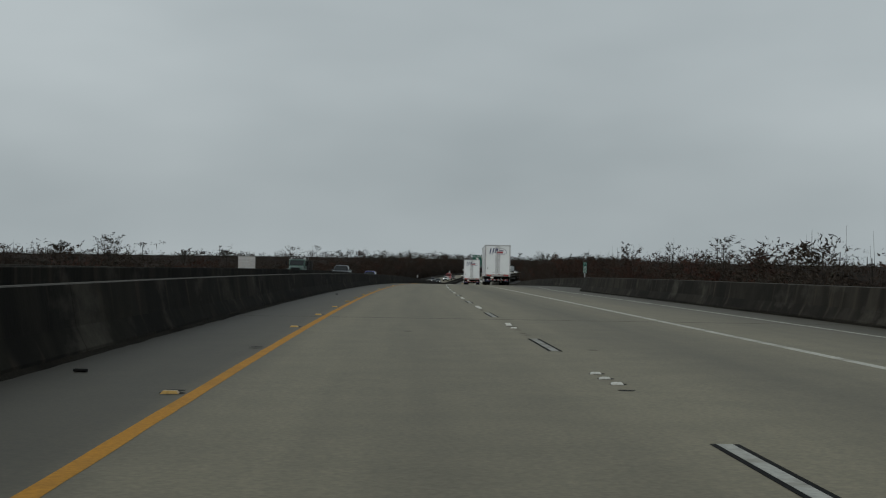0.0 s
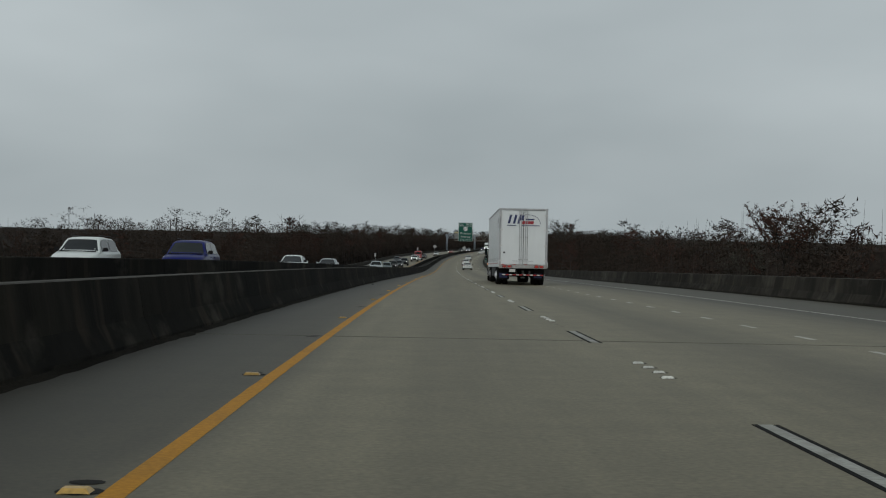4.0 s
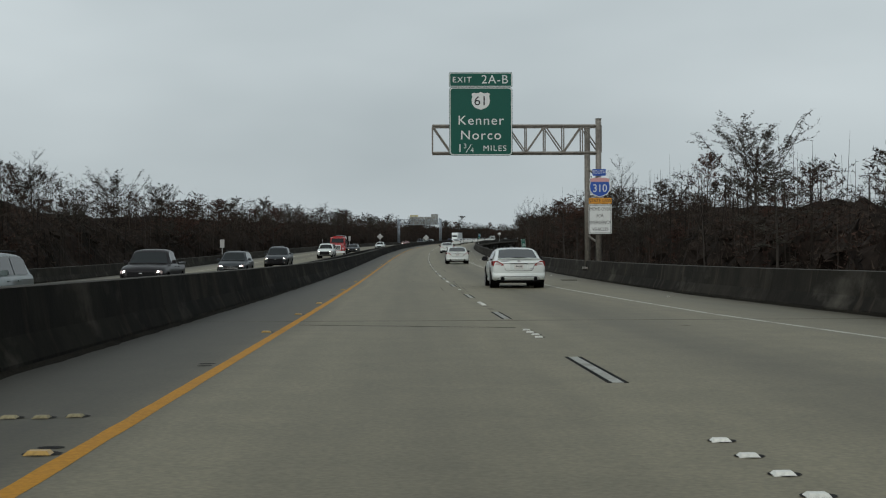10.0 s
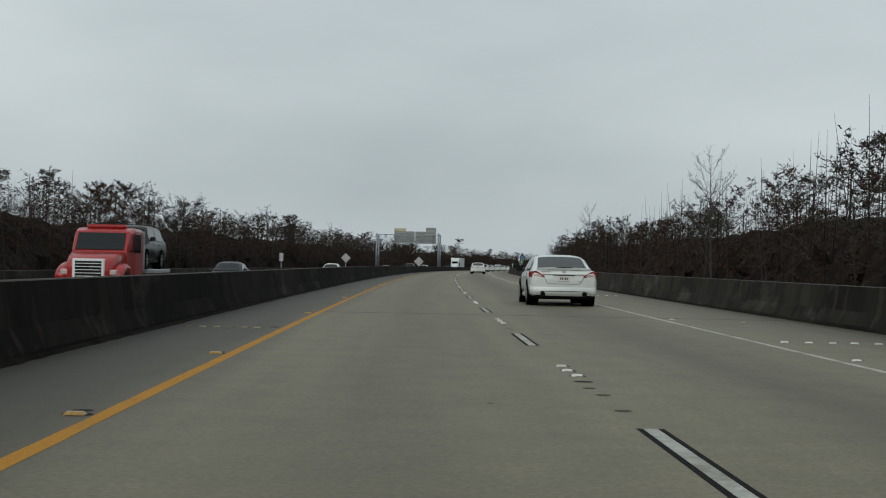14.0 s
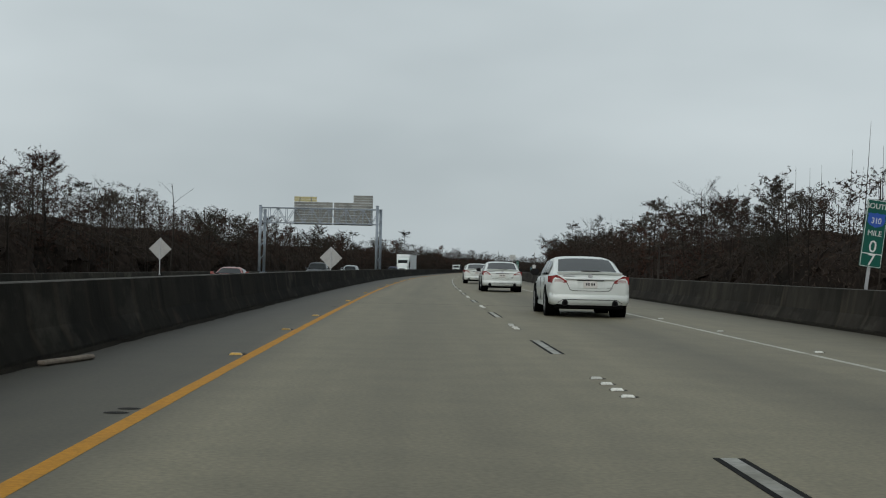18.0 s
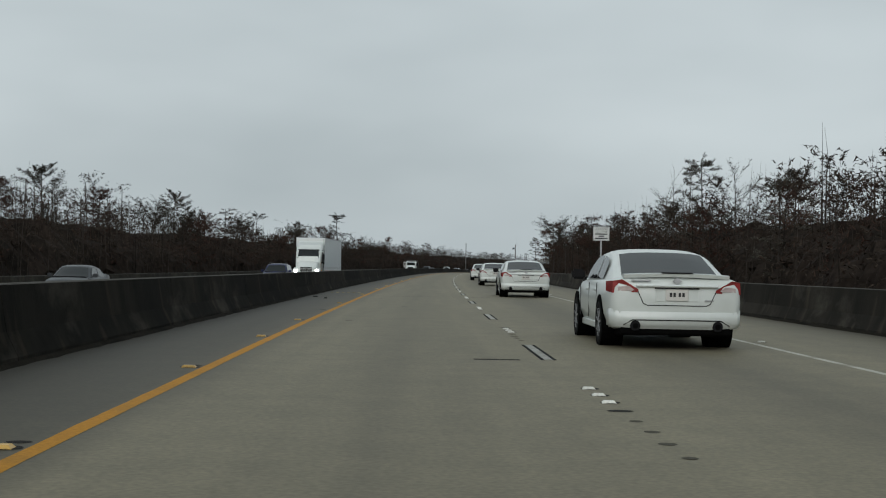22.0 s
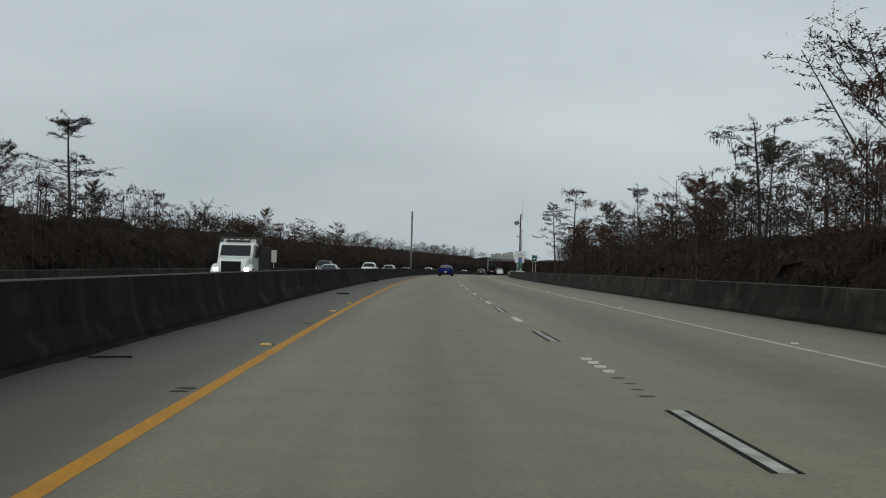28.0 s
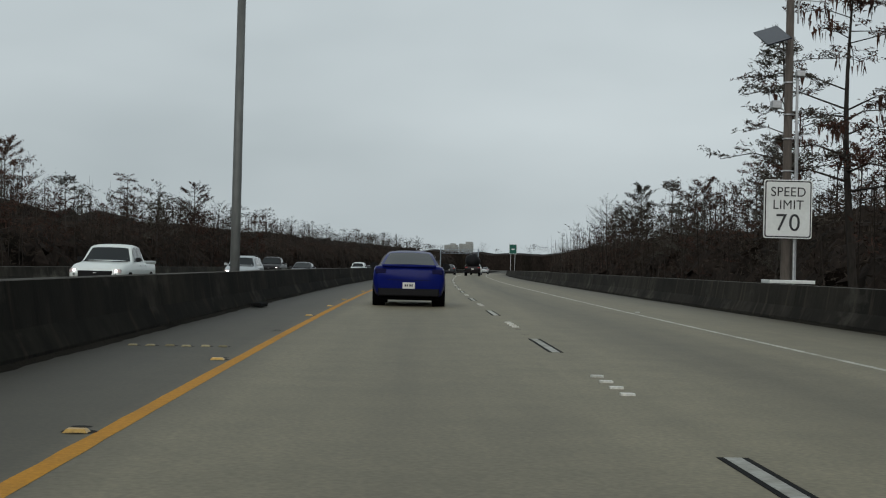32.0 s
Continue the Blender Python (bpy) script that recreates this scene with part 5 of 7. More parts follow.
# backs of small plates on the far barrier of the opposite carriageway
for s, w, z0, z1 in ((985.0, 0.30, 1.15, 2.6), (1141.4, 0.32, 1.15, 2.6), (512.4, 0.24, 1.1, 2.0), (672.8, 0.24, 1.1, 2.1), (155.3, 0.95, 1.0, 2.7)):
    mk = thing("marker_plate", road_pose(s, -18.78, 0), "bare grey back of a sign on the opposite outer barrier", "road sign")
    part("plate", rounded(-w, w, z0, z1, -0.02, 0.0, 0.03), SIGN_BACK, mk)
    part("post", box(-0.03, 0.03, -0.08, -0.022, -0.4, z1 - 0.1, 0.006), GALV, mk)
    if w > 0.5:
        for k in range(5):
            part("rib", box(-w, w, -0.045, -0.021, z0 + 0.15 + 0.32 * k, z0 + 0.2 + 0.32 * k), GALV, mk)

# unlawful-to-litter sign
lt = thing("litter_sign", road_pose(847.3, 11.2, 0), "white rule sign with black lettering on a grey post", "road sign")
part("plate", rounded(-0.43, 0.43, 2.62, 3.35, -0.02, 0.0, 0.03), SIGN_WHITE, lt)
part("border", rounded(-0.412, 0.412, 2.638, 3.332, -0.024, -0.0215, 0.025), SIGN_BLACK, lt)
part("field", rounded(-0.40, 0.40, 2.65, 3.32, -0.029, -0.026, 0.02), SIGN_WHITE, lt)
words("UNLAWFUL", 0.14, 0, 3.23, -0.034, SIGN_BLACK, lt, 0.95)
words("TO LITTER", 0.14, 0, 3.09, -0.034, SIGN_BLACK, lt, 0.95)
for z, w in ((2.97, 0.32), (2.86, 0.14), (2.74, 0.33)):
    part("bar", box(-w, w, -0.034, -0.03, z - 0.03, z + 0.03), SIGN_BLACK, lt)
part("post", box(-0.04, 0.04, 0.001, 0.08, 0.0, 3.3, 0.01), GALV, lt)
part("bracket", box(-0.2, 0.2, -0.6, 0.12, 0.25, 0.4, 0.01), GALV, lt)

# speed limit sign, and the tall timber pole with its solar panel
sl = thing("speed_limit_sign", road_pose(1150.3, 11.05, 0), "white speed limit sign with black lettering and border", "road sign")
part("plate", rounded(-0.60, 0.60, 1.93, 3.38, -0.2, -0.18, 0.06), SIGN_WHITE, sl)
part("border", rounded(-0.575, 0.575, 1.955, 3.355, -0.204, -0.2015, 0.055), SIGN_BLACK, sl)
part("field", rounded(-0.545, 0.545, 1.985, 3.325, -0.209, -0.206, 0.045), SIGN_WHITE, sl)
words("SPEED", 0.33, 0, 3.07, -0.213, SIGN_BLACK, sl, 0.95, 1.05)
words("LIMIT", 0.33, 0, 2.75, -0.213, SIGN_BLACK, sl, 0.95, 1.05)
words("70", 0.60, 0, 2.30, -0.213, SIGN_BLACK, sl, 1.0, 1.1)
part("bracket", box(-0.3, 0.3, -0.18, -0.1, 2.4, 2.5), GALV, sl)
tp = thing("instrument_pole", road_pose(1150.3, 11.06, 0), "tall dark timber pole with a solar panel and aerials", "pole")
part("shaft", tube((0, 0, -3.6), (0, 0, 8.05), 0.13, 0.10, n=12), WOODPOLE, tp, smooth=True)
part("conduit", tube((0.2, -0.05, 0.75), (0.2, -0.05, 6.1), 0.035, n=8), GALV, tp)
part("conduit", tube((0.27, 0.05, 0.8), (0.27, 0.05, 4.6), 0.02, n=8), GALV, tp)
part("mast", tube((0.2, 0, 7.3), (0.22, 0, 10.4), 0.025, 0.012, n=8), GALV, tp)
part("aerial_arm", tube((0.1, 0, 7.9), (0.85, 0, 7.85), 0.014, n=6), GALV, tp)
part("aerial_rod", tube((0.5, 0, 7.7), (0.5, 0, 8.05), 0.008, n=6), GALV, tp)
pn = box(-0.62, 0.0, -0.5, 0.5, -0.02, 0.02, 0.006)
bmesh.ops.transform(pn, matrix=pose(-0.18, -0.15, 7.05, 28, -18, 0), verts=pn.verts[:])
part("solar_panel", pn, PANEL, tp, "tilted dark solar panel")
part("panel_arm", tube((-0.55, -0.1, 6.85), (0, 0, 6.45), 0.022, n=6), GALV, tp)
part("panel_arm", tube((-0.3, -0.2, 6.95), (0, 0, 6.75), 0.022, n=6), GALV, tp)
part("camera_box", box(-0.45, -0.2, -0.15, 0.05, 5.15, 5.35, 0.02), GALV, tp)
part("camera_arm", tube((-0.25, -0.05, 5.2), (0, 0, 5.05), 0.02, n=6), GALV, tp)
part("sensor", box(0.14, 0.36, -0.2, 0.0, 5.95, 6.1, 0.02), GALV, tp)
for z in (2.2, 3.6, 4.4, 5.0, 5.8):
    part("strap", tube((0, 0, z), (0, 0, z + 0.03), 0.135, n=12), GALV, tp)
    part("strap_arm", tube((0, -0.03, z + 0.015), (0.27, 0.0, z + 0.015), 0.012, n=6), GALV, tp)
part("walkway", box(-0.50, 0.62, -0.5, 0.35, 0.815, 0.90, 0.01), SIGN_WHITE, tp, "pale ledge")
# plain tall pole in the gap between the decks
lp = thing("tall_pole", road_pose(1151.6, -2.76, 0), "tall plain dark steel pole between the two decks", "pole")
part("shaft", tube((0, 0, -3.6), (0, 0, 8.15), 0.135, 0.105, n=14), POLE_STEEL, lp, smooth=True)
part("collar", tube((0, 0, 0.5), (0, 0, 0.62), 0.17, n=14), POLE_STEEL, lp)
# far gantry and signs beyond the bend
g3 = thing("sign_bridge", road_pose(1592, 0, 0), "distant steel sign bridge over the opposite carriageway", "sign gantry")
for x in (-18.8, -5.4):
    part("post", tube((x, 0, 0.1), (x, 0, 8.6), 0.2, n=12), GALV_BLUE, g3)
    part("base_plate", box(x - 0.4, x + 0.4, -0.4, 0.4, 0.04, 0.12), GALV_BLUE, g3)
truss(g3, -18.9, -5.3, 6.7, 8.2, 1.0, GALV_BLUE, 10)
sign_back(road_pose(1592, 0, 0), -17.6, -12.6, 7.4, 9.8, (-15.5, -13.5, 10.3), 0.6, ALU_BACK, ALU_BACK)
sign_back(road_pose(1592, 0, 0), -12.4, -7.2, 7.4, 10.3, (-10.0, -7.4, 11.0), 0.6, ALU_BACK, ALU_BACK)
fs = thing("exit_sign", road_pose(1440, 11.1, 0), "distant green exit sign on two posts", "road sign")
part("panel", rounded(-0.9, 0.9, 4.9, 7.2, -0.05, 0.0, 0.1), GREEN, fs)
part("border", rounded(-0.87, 0.87, 4.93, 7.17, -0.056, -0.052, 0.09), SIGN_WHITE, fs)
part("field", rounded(-0.82, 0.82, 4.98, 7.12, -0.063, -0.058, 0.08), GREEN, fs)
part("bar", box(-0.35, 0.35, -0.07, -0.065, 5.9, 6.15), SIGN_WHITE, fs)
for x in (-0.5, 0.5):
    part("post", box(x - 0.05, x + 0.05, 0.001, 0.1, 0.0, 7.0), GALV, fs)
part("bracket", box(-0.6, 0.6, -0.6, 0.1, 0.3, 0.4), GALV, fs)


# ---- vehicles: y is forwards, x to the right, z up from the road ----
GLASS = mat("dark_car_glass", (0.008, 0.011, 0.012), 0.06, vary=0.05, spec=0.36)
TYRE = mat("black_tyre_rubber", (0.010, 0.010, 0.010), 0.9, vary=0.2, small=20.0, spec=0.08)
WELL = mat("wheel_well_black", (0.004, 0.004, 0.004), 0.95, vary=0.1, spec=0.02)
RIM = mat("brushed_alloy", (0.27, 0.28, 0.29), 0.5, 0.35, vary=0.15, small=20.0)
STEEL = mat("dull_tank_aluminium", (0.30, 0.30, 0.29), 0.4, 0.6, vary=0.15, big=1.5, small=9.0)
BLACK = mat("black_plastic", (0.007, 0.007, 0.008), 0.6, vary=0.15, spec=0.15)
# near-white colour stands for chrome's bright reflections on the tow truck's grille
CHROME_WHITE = mat("bright_white_trim", (0.70, 0.74, 0.73), 0.25, 0.2, vary=0.05)
CHROME = mat("chrome_trim", (0.62, 0.63, 0.64), 0.15, 0.9, vary=0.05)
LAMP_RED = mat("red_lamp_lens", (0.26, 0.035, 0.035), 0.2, vary=0.15, big=6.0)
LAMP_PALE = mat("clear_lamp_lens", (0.48, 0.40, 0.39), 0.2, vary=0.15)
LAMP_ON = mat("lit_headlamp", (1.0, 0.97, 0.90), 0.3, vary=0.0, emit=9.0)
AMBER_ON = mat("lit_amber_lamp", (1.0, 0.36, 0.05), 0.3, vary=0.0, emit=2.0)
PLATE = mat("pale_number_plate", (0.56, 0.55, 0.52), 0.45, vary=0.05)
TAPE_RED = mat("red_reflective_tape", (0.38, 0.03, 0.03), 0.4, vary=0.15)
TAPE_WHITE = mat("white_reflective_tape", (0.62, 0.62, 0.60), 0.4, vary=0.1)
GREYSKIRT = mat("grey_skirt_panel", (0.030, 0.031, 0.033), 0.6, vary=0.1, spec=0.2)
NAVY = mat("navy_decal", (0.018, 0.03, 0.11), 0.4, vary=0.1)
RED_DECAL = mat("red_decal", (0.33, 0.03, 0.04), 0.4, vary=0.1)


def paint(name, colour, metal=0.0, dirt=0.25, coat=0.35):
    return mat(name, colour, 0.32, metal, vary=0.04, big=0.9, small=5.0, second=tuple(c * (1 - dirt * 0.4) for c in colour), second_at=(0.5, 0.8), coat=coat, spec=0.5 if coat > 0.2 else 0.22)


P_WHITE = paint("white_car_paint", (0.60, 0.64, 0.62))
P_BLUE = mat("deep_blue_car_paint", (0.0035, 0.008, 0.100), 0.28, 0.0, vary=0.06, big=0.9, small=5.0, spec=0.10, coat=0.04)
P_NAVY = mat("navy_car_paint", (0.006, 0.011, 0.055), 0.30, 0.0, vary=0.06, big=0.9, small=5.0, spec=0.25, coat=0.08)
P_SILVER = paint("silver_car_paint", (0.36, 0.39, 0.40), 0.4)
P_TEAL = paint("grey_green_car_paint", (0.085, 0.115, 0.115), 0.3)
P_GREY = paint("dark_grey_car_paint", (0.034, 0.039, 0.044), 0.0, coat=0.10)
P_BLACK = paint("black_car_paint", (0.008, 0.006, 0.007), coat=0.06)
P_RED = paint("red_truck_paint", (0.32, 0.012, 0.010))
P_PINK = paint("faded_red_car_paint", (0.24, 0.065, 0.055))
P_GREEN = paint("dark_green_truck_paint", (0.012, 0.05, 0.035))
P_CAB = paint("grey_cab_paint", (0.100, 0.101, 0.108), 0.1)
P_TRAILER = mat("white_trailer_skin", (0.68, 0.715, 0.72), 0.4, vary=0.05, big=0.4, small=3.0, second=(0.60, 0.60, 0.59), second_at=(0.55, 0.8), stretch=(1, 1, 0.35))


def loft(sections):
    """A closed skin through rings of (x, y, z) points."""
    bm = bmesh.new()
    rings = [[bm.verts.new(p) for p in r] for r in sections]
    n = len(rings[0])
    for a, b in zip(rings, rings[1:]):
        for i in range(n):
            bm.faces.new((a[i], a[(i + 1) % n], b[(i + 1) % n], b[i]))
    bm.faces.new(rings[0][::-1])
    bm.faces.new(rings[-1])
    bmesh.ops.recalc_face_normals(bm, faces=bm.faces[:])
    return bm


def body_ring(y, w, z0, z1, zc, tuck=0.92):
    """A car body's cross-section: sill z0, shoulder z1, middle of hood or deck zc."""
    half = [(w * tuck * 0.9, z0), (w * tuck, z0 + 0.05), (w * 0.985, z0 + 0.22), (w, (z0 + z1) / 2 + 0.03), (w * 0.985, z1 - 0.09), (w * 0.94, z1 - 0.01), (w * 0.82, z1 + (zc - z1) * 0.55), (w * 0.45, zc - 0.012), (0.12 * w, zc)]
    return [(x, y, z) for x, z in half] + [(-x, y, z) for x, z in half[::-1]]


def panel(corners, lift=0.006, inset=0.0):
    """A thin pane on four or more corners in one plane, lifted off along its normal."""
    p = [Vector(c) for c in corners]
    n = (p[1] - p[0]).cross(p[2] - p[0]).normalized()
    mid = sum(p, Vector()) / len(p)
    q = [mid + (c - mid) * (1 - inset) for c in p]
    bm = bmesh.new()
    a = [bm.verts.new(c + n * lift) for c in q]
    b = [bm.verts.new(c - n * 0.004) for c in q]
    bm.faces.new(a)
    bm.faces.new(b[::-1])
    for i in range(len(q)):
        j = (i + 1) % len(q)
        bm.faces.new((a[j], a[i], b[i], b[j]))
    bmesh.ops.recalc_face_normals(bm, faces=bm.faces[:])
    return bm


def wheel(parent, x, y, r, width, side, spokes=7, rim=None, truck=False):
    """A tyre and rim; side is the outward direction along x."""
    t = bmesh.new()
    prof = [(0.62 * r, -width / 2), (0.9 * r, -width / 2), (r * 0.985, -width * 0.36), (r, -width * 0.2), (r, width * 0.2), (r * 0.985, width * 0.36), (0.9 * r, width / 2), (0.62 * r, width / 2)]
    n = 24
    rings = []
    for k in range(n):
        a = 2 * math.pi * k / n
        rings.append([t.verts.new((x + h * side, y + rr * math.cos(a), r + rr * math.sin(a))) for rr, h in prof])
    for k in range(n):
        a, b = rings[k], rings[(k + 1) % n]
        for i in range(len(prof)):
            j = (i + 1) % len(prof)
            t.faces.new((a[i], a[j], b[j], b[i]))
    bmesh.ops.recalc_face_normals(t, faces=t.faces[:])
    tyre = part("wheel", t, TYRE, parent, "black tyre", True)
    hub = tube((x + side * (width * 0.30), y, r), (x + side * (width * 0.36), y, r), 0.62 * r, 0.62 * r, 20)
    part("rim_well", hub, WELL if not truck else RIM, tyre)
    rb = tube((x + side * width * 0.36, y, r), (x + side * (width * 0.36 + 0.03), y, r), 0.62 * r, 0.56 * r, 20)
    if not truck:
        rb = tube((x + side * width * 0.30, y, r), (x + side * (width * 0.36 + 0.035), y, r), 0.14 * r, 0.11 * r, 10)
        for k in range(20):
            a0, a1 = 2 * math.pi * k / 20, 2 * math.pi * (k + 1) / 20
            rb = tube((x + side * (width * 0.36 + 0.01), y + 0.60 * r * math.cos(a0), r + 0.60 * r * math.sin(a0)), (x + side * (width * 0.36 + 0.01), y + 0.60 * r * math.cos(a1), r + 0.60 * r * math.sin(a1)), 0.02, n=4, bm=rb, caps=False)
        for k in range(spokes):
            a = 2 * math.pi * k / spokes + 0.3
            d = Vector((0, math.cos(a), math.sin(a)))
            c = Vector((x + side * (width * 0.36 + 0.012), y, r))
            rb = tube(c + d * 0.1 * r, c + d * 0.61 * r, 0.07 * r, 0.085 * r, 5, rb)
    else:
        rb = tube((x + side * width * 0.36, y, r), (x + side * (width * 0.36 + 0.09), y, r), 0.22 * r, 0.17 * r, 14, rb)
        for k in range(10):
            a = 2 * math.pi * k / 10
            c = Vector((x + side * (width * 0.36 + 0.02), y + 0.33 * r * math.cos(a), r + 0.33 * r * math.sin(a)))
            rb = tube(c, c + Vector((side * 0.04, 0, 0)), 0.028, 0.02, 6, rb)
    part("rim", rb, rim or RIM, tyre)
    return tyre


def car(m, coat, label, category="car", style="sedan", oncoming=True, lights=True, detail=False, name="car"):
    """A car, SUV or pickup of plain modern shape."""
    c = thing(name, m, label, category)
    S = {"sedan": dict(L=4.8, W=0.91, z0=0.24, belt=0.93, hood=0.90, deck=1.06, roof=1.47, ws=(1.02, 0.22), rs=(-1.86, -0.98), r=0.325, wb=1.38, tw=0.64),
         "coupe": dict(L=4.9, W=0.95, z0=0.22, belt=0.93, hood=0.94, deck=1.02, roof=1.38, ws=(0.55, -0.2), rs=(-1.85, -1.0), r=0.345, wb=1.45, tw=0.58),
         "suv": dict(L=4.7, W=0.94, z0=0.30, belt=1.08, hood=1.04, deck=1.10, roof=1.72, ws=(1.05, 0.40), rs=(-2.28, -1.98), r=0.36, wb=1.36, tw=0.66),
         "pickup": dict(L=5.8, W=1.0, z0=0.40, belt=1.22, hood=1.18, deck=1.22, roof=1.88, ws=(1.15, 0.55), rs=(-0.95, -0.80), r=0.40, wb=1.78, tw=0.72)}[style]
    if detail:
        S.update(belt=0.91, deck=1.0, roof=1.40, hood=0.86, rs=(-1.92, -0.98), tw=0.66)
    if coat is P_BLUE and style == "sedan" and not lights:
        S.update(roof=1.43, deck=1.03, tw=0.58, belt=0.92)
    h = S["L"] / 2
    W, z0, belt, r = S["W"], S["z0"], S["belt"], S["r"]
    if detail:
        st = [(-h, 0.79, 0.34, 0.86, 0.88), (-h + 0.04, 0.86, 0.30, 0.93, 0.97), (-h + 0.14, 0.895, 0.27, 0.945, 1.00), (-h + 0.40, 0.91, z0 + 0.02, 0.935, 1.005), (S["rs"][0] + 0.25, 0.915, z0, 0.93, 0.99), (0.0, 0.915, z0, 0.91, 0.96), (S["ws"][0] + 0.05, 0.91, z0, 0.89, 0.95), (h - 0.9, 0.90, z0, 0.82, 0.88), (h - 0.25, 0.85, z0 + 0.02, 0.70, 0.76), (h - 0.05, 0.72, 0.34, 0.60, 0.62), (h, 0.58, 0.42, 0.54, 0.56)]
    else:
        rear_top = S["deck"]
        st = [(-h, W * 0.86, z0 + 0.16, rear_top - 0.16, rear_top - 0.14), (-h + 0.06, W * 0.95, z0 + 0.08, rear_top - 0.05, rear_top - 0.02), (-h + 0.3, W * 0.99, z0 + 0.03, rear_top - 0.02, rear_top + 0.01), (S["rs"][0], W, z0, belt, rear_top), (0, W, z0, belt, belt + 0.05), (S["ws"][0] + 0.05, W, z0, belt - 0.02, S["hood"] + 0.06), (h - 0.7, W * 0.98, z0, S["hood"] - 0.08, S["hood"]), (h - 0.14, W * 0.92, z0 + 0.03, S["hood"] - 0.20, S["hood"] - 0.13), (h - 0.03, W * 0.84, z0 + 0.1, S["hood"] - 0.3, S["hood"] - 0.26), (h, W * 0.74, z0 + 0.18, S["hood"] - 0.38, S["hood"] - 0.35)]
    body = part("body", loft([body_ring(*q) for q in st]), coat, c, smooth=True)
    # cabin: a roofline swept over tumbling-in sides
    (y0, y1), (y3, y2) = S["ws"], S["rs"]
    zb, zr, wb, wt = belt - 0.03, S["roof"], W * 0.93, S["tw"]
    end = S["deck"] if style != "pickup" else belt
    fine = np.linspace(y3 - 0.12, y0 + 0.2, 81)
    line = np.interp(fine, (y3 - 0.12, y3, y2, (y1 + y2) / 2, y1, y0, y0 + 0.2), (end - 0.05, end, zr - 0.05, zr, zr - 0.035, belt + 0.02, belt - 0.04))
    line = np.convolve(np.pad(line, 4, mode="edge"), np.ones(9) / 9, mode="valid")
    lean = (wb - wt) / (zr - belt)

    def side_at(z):
        return wb - max(0.0, z - belt) * lean

    def roof_at(x, y):
        z = float(np.interp(y, fine, line))
        w = side_at(z)
        q = min(1.0, abs(x) / w)
        return z - 0.025 * q * q - 0.05 * q ** 8

    rings = []
    for y in np.linspace(y3 - 0.12, y0 + 0.2, 21):
        w = side_at(float(np.interp(y, fine, line)))
        xs = [w * q for q in (1.0, 0.97, 0.9, 0.75, 0.5, 0.2)]
        half = [(wb, zb - 0.06), (wb, zb)] + [(x, roof_at(x, y)) for x in xs]
        rings.append([(x, y, z) for x, z in half] + [(-x, y, z) for x, z in half[::-1]])
    part("cabin", loft(rings), coat, c, smooth=True)

    def pane(y_low, y_top, g_low, g_top):
        """Curved glass lying on the roofline between two stations."""
        v, f, nx, ny = [], [], 8, 5
        for lift in (0.007, -0.004):
            for j in range(ny + 1):
                y = y_low + (y_top - y_low) * j / ny
                g = g_low + (g_top - g_low) * j / ny
                v += [(g * (2 * i / nx - 1), y, roof_at(g * (2 * i / nx - 1), y) + lift) for i in range(nx + 1)]
        k = nx + 1
        f = [(j * k + i, j * k + i + 1, (j + 1) * k + i + 1, (j + 1) * k + i) for j in range(ny) for i in range(nx)]
        if y_top < y_low:
            f = [q[::-1] for q in f]
        me = bmesh.new()
        vs = [me.verts.new(q) for q in v[:k * (ny + 1)]]
        for q in f:
            me.faces.new([vs[i] for i in q])
        return me

    part("windscreen", pane(y0 - 0.02, y1 + 0.10, wb - 0.09, wt - 0.07), GLASS, c, smooth=True)
    part("rear_window", pane(y3 + (0.06 if style in ("sedan", "coupe") else 0.10), y2 - 0.03, wb - (0.17 if style in ("sedan", "coupe") else 0.12), wt - 0.07), GLASS, c, smooth=True)
    for sgn in (1, -1):
        def glass(ya, yb):
            lowz = belt + 0.035
            pts = []
            n = 6
            for i in range(n + 1):
                y = ya + (yb - ya) * i / n
                pts.append((y, max(lowz + 0.02, min(float(np.interp(y, fine, line)) - 0.10, zr - 0.11))))
            ring = [(ya, lowz), (yb, lowz)] + pts[::-1]
            bmg = bmesh.new()
            vs = [bmg.verts.new((sgn * (side_at(z) + 0.008), y, z)) for y, z in ring]
            bmg.faces.new(vs if sgn < 0 else vs[::-1])
            return bmg
        mid = (y0 + y3) / 2 - 0.05
        part("side_window", glass(y0 - 0.42, mid + 0.04), GLASS, c)
        part("side_window", glass(mid - 0.04, y2 - 0.20 if style in ("sedan", "coupe") else y3 + 0.32), GLASS, c)
        # mirror
        mb = box(sgn * (wb + 0.02) - 0.02, sgn * (wb + 0.02) + 0.02, y0 - 0.38, y0 - 0.28, zb + 0.03, zb + 0.08)
        mb = box(min(sgn * (wb + 0.03), sgn * (wb + 0.24)), max(sgn * (wb + 0.03), sgn * (wb + 0.24)), y0 - 0.40, y0 - 0.27, zb + 0.04, zb + 0.20, 0.03, mb, 2)
        part("door_mirror", mb, BLACK if coat is P_WHITE or coat is P_BLUE else coat, c)
        for k, (pa, pb) in enumerate(((0.30, 0.42), (-0.62, -0.50))):
            part("door_handle", box(sgn * W - 0.012, sgn * W + 0.014, pa - 0.35, pb - 0.25, belt - 0.15, belt - 0.11, 0.006), coat, c)
        part("sill_trim", box(min(sgn * (W * 0.90), sgn * (W * 0.955)), max(sgn * (W * 0.90), sgn * (W * 0.955)), -S["wb"] + r + 0.06, S["wb"] - r - 0.06, z0 - 0.03, z0 + 0.07, 0.015), coat if detail else BLACK, c)
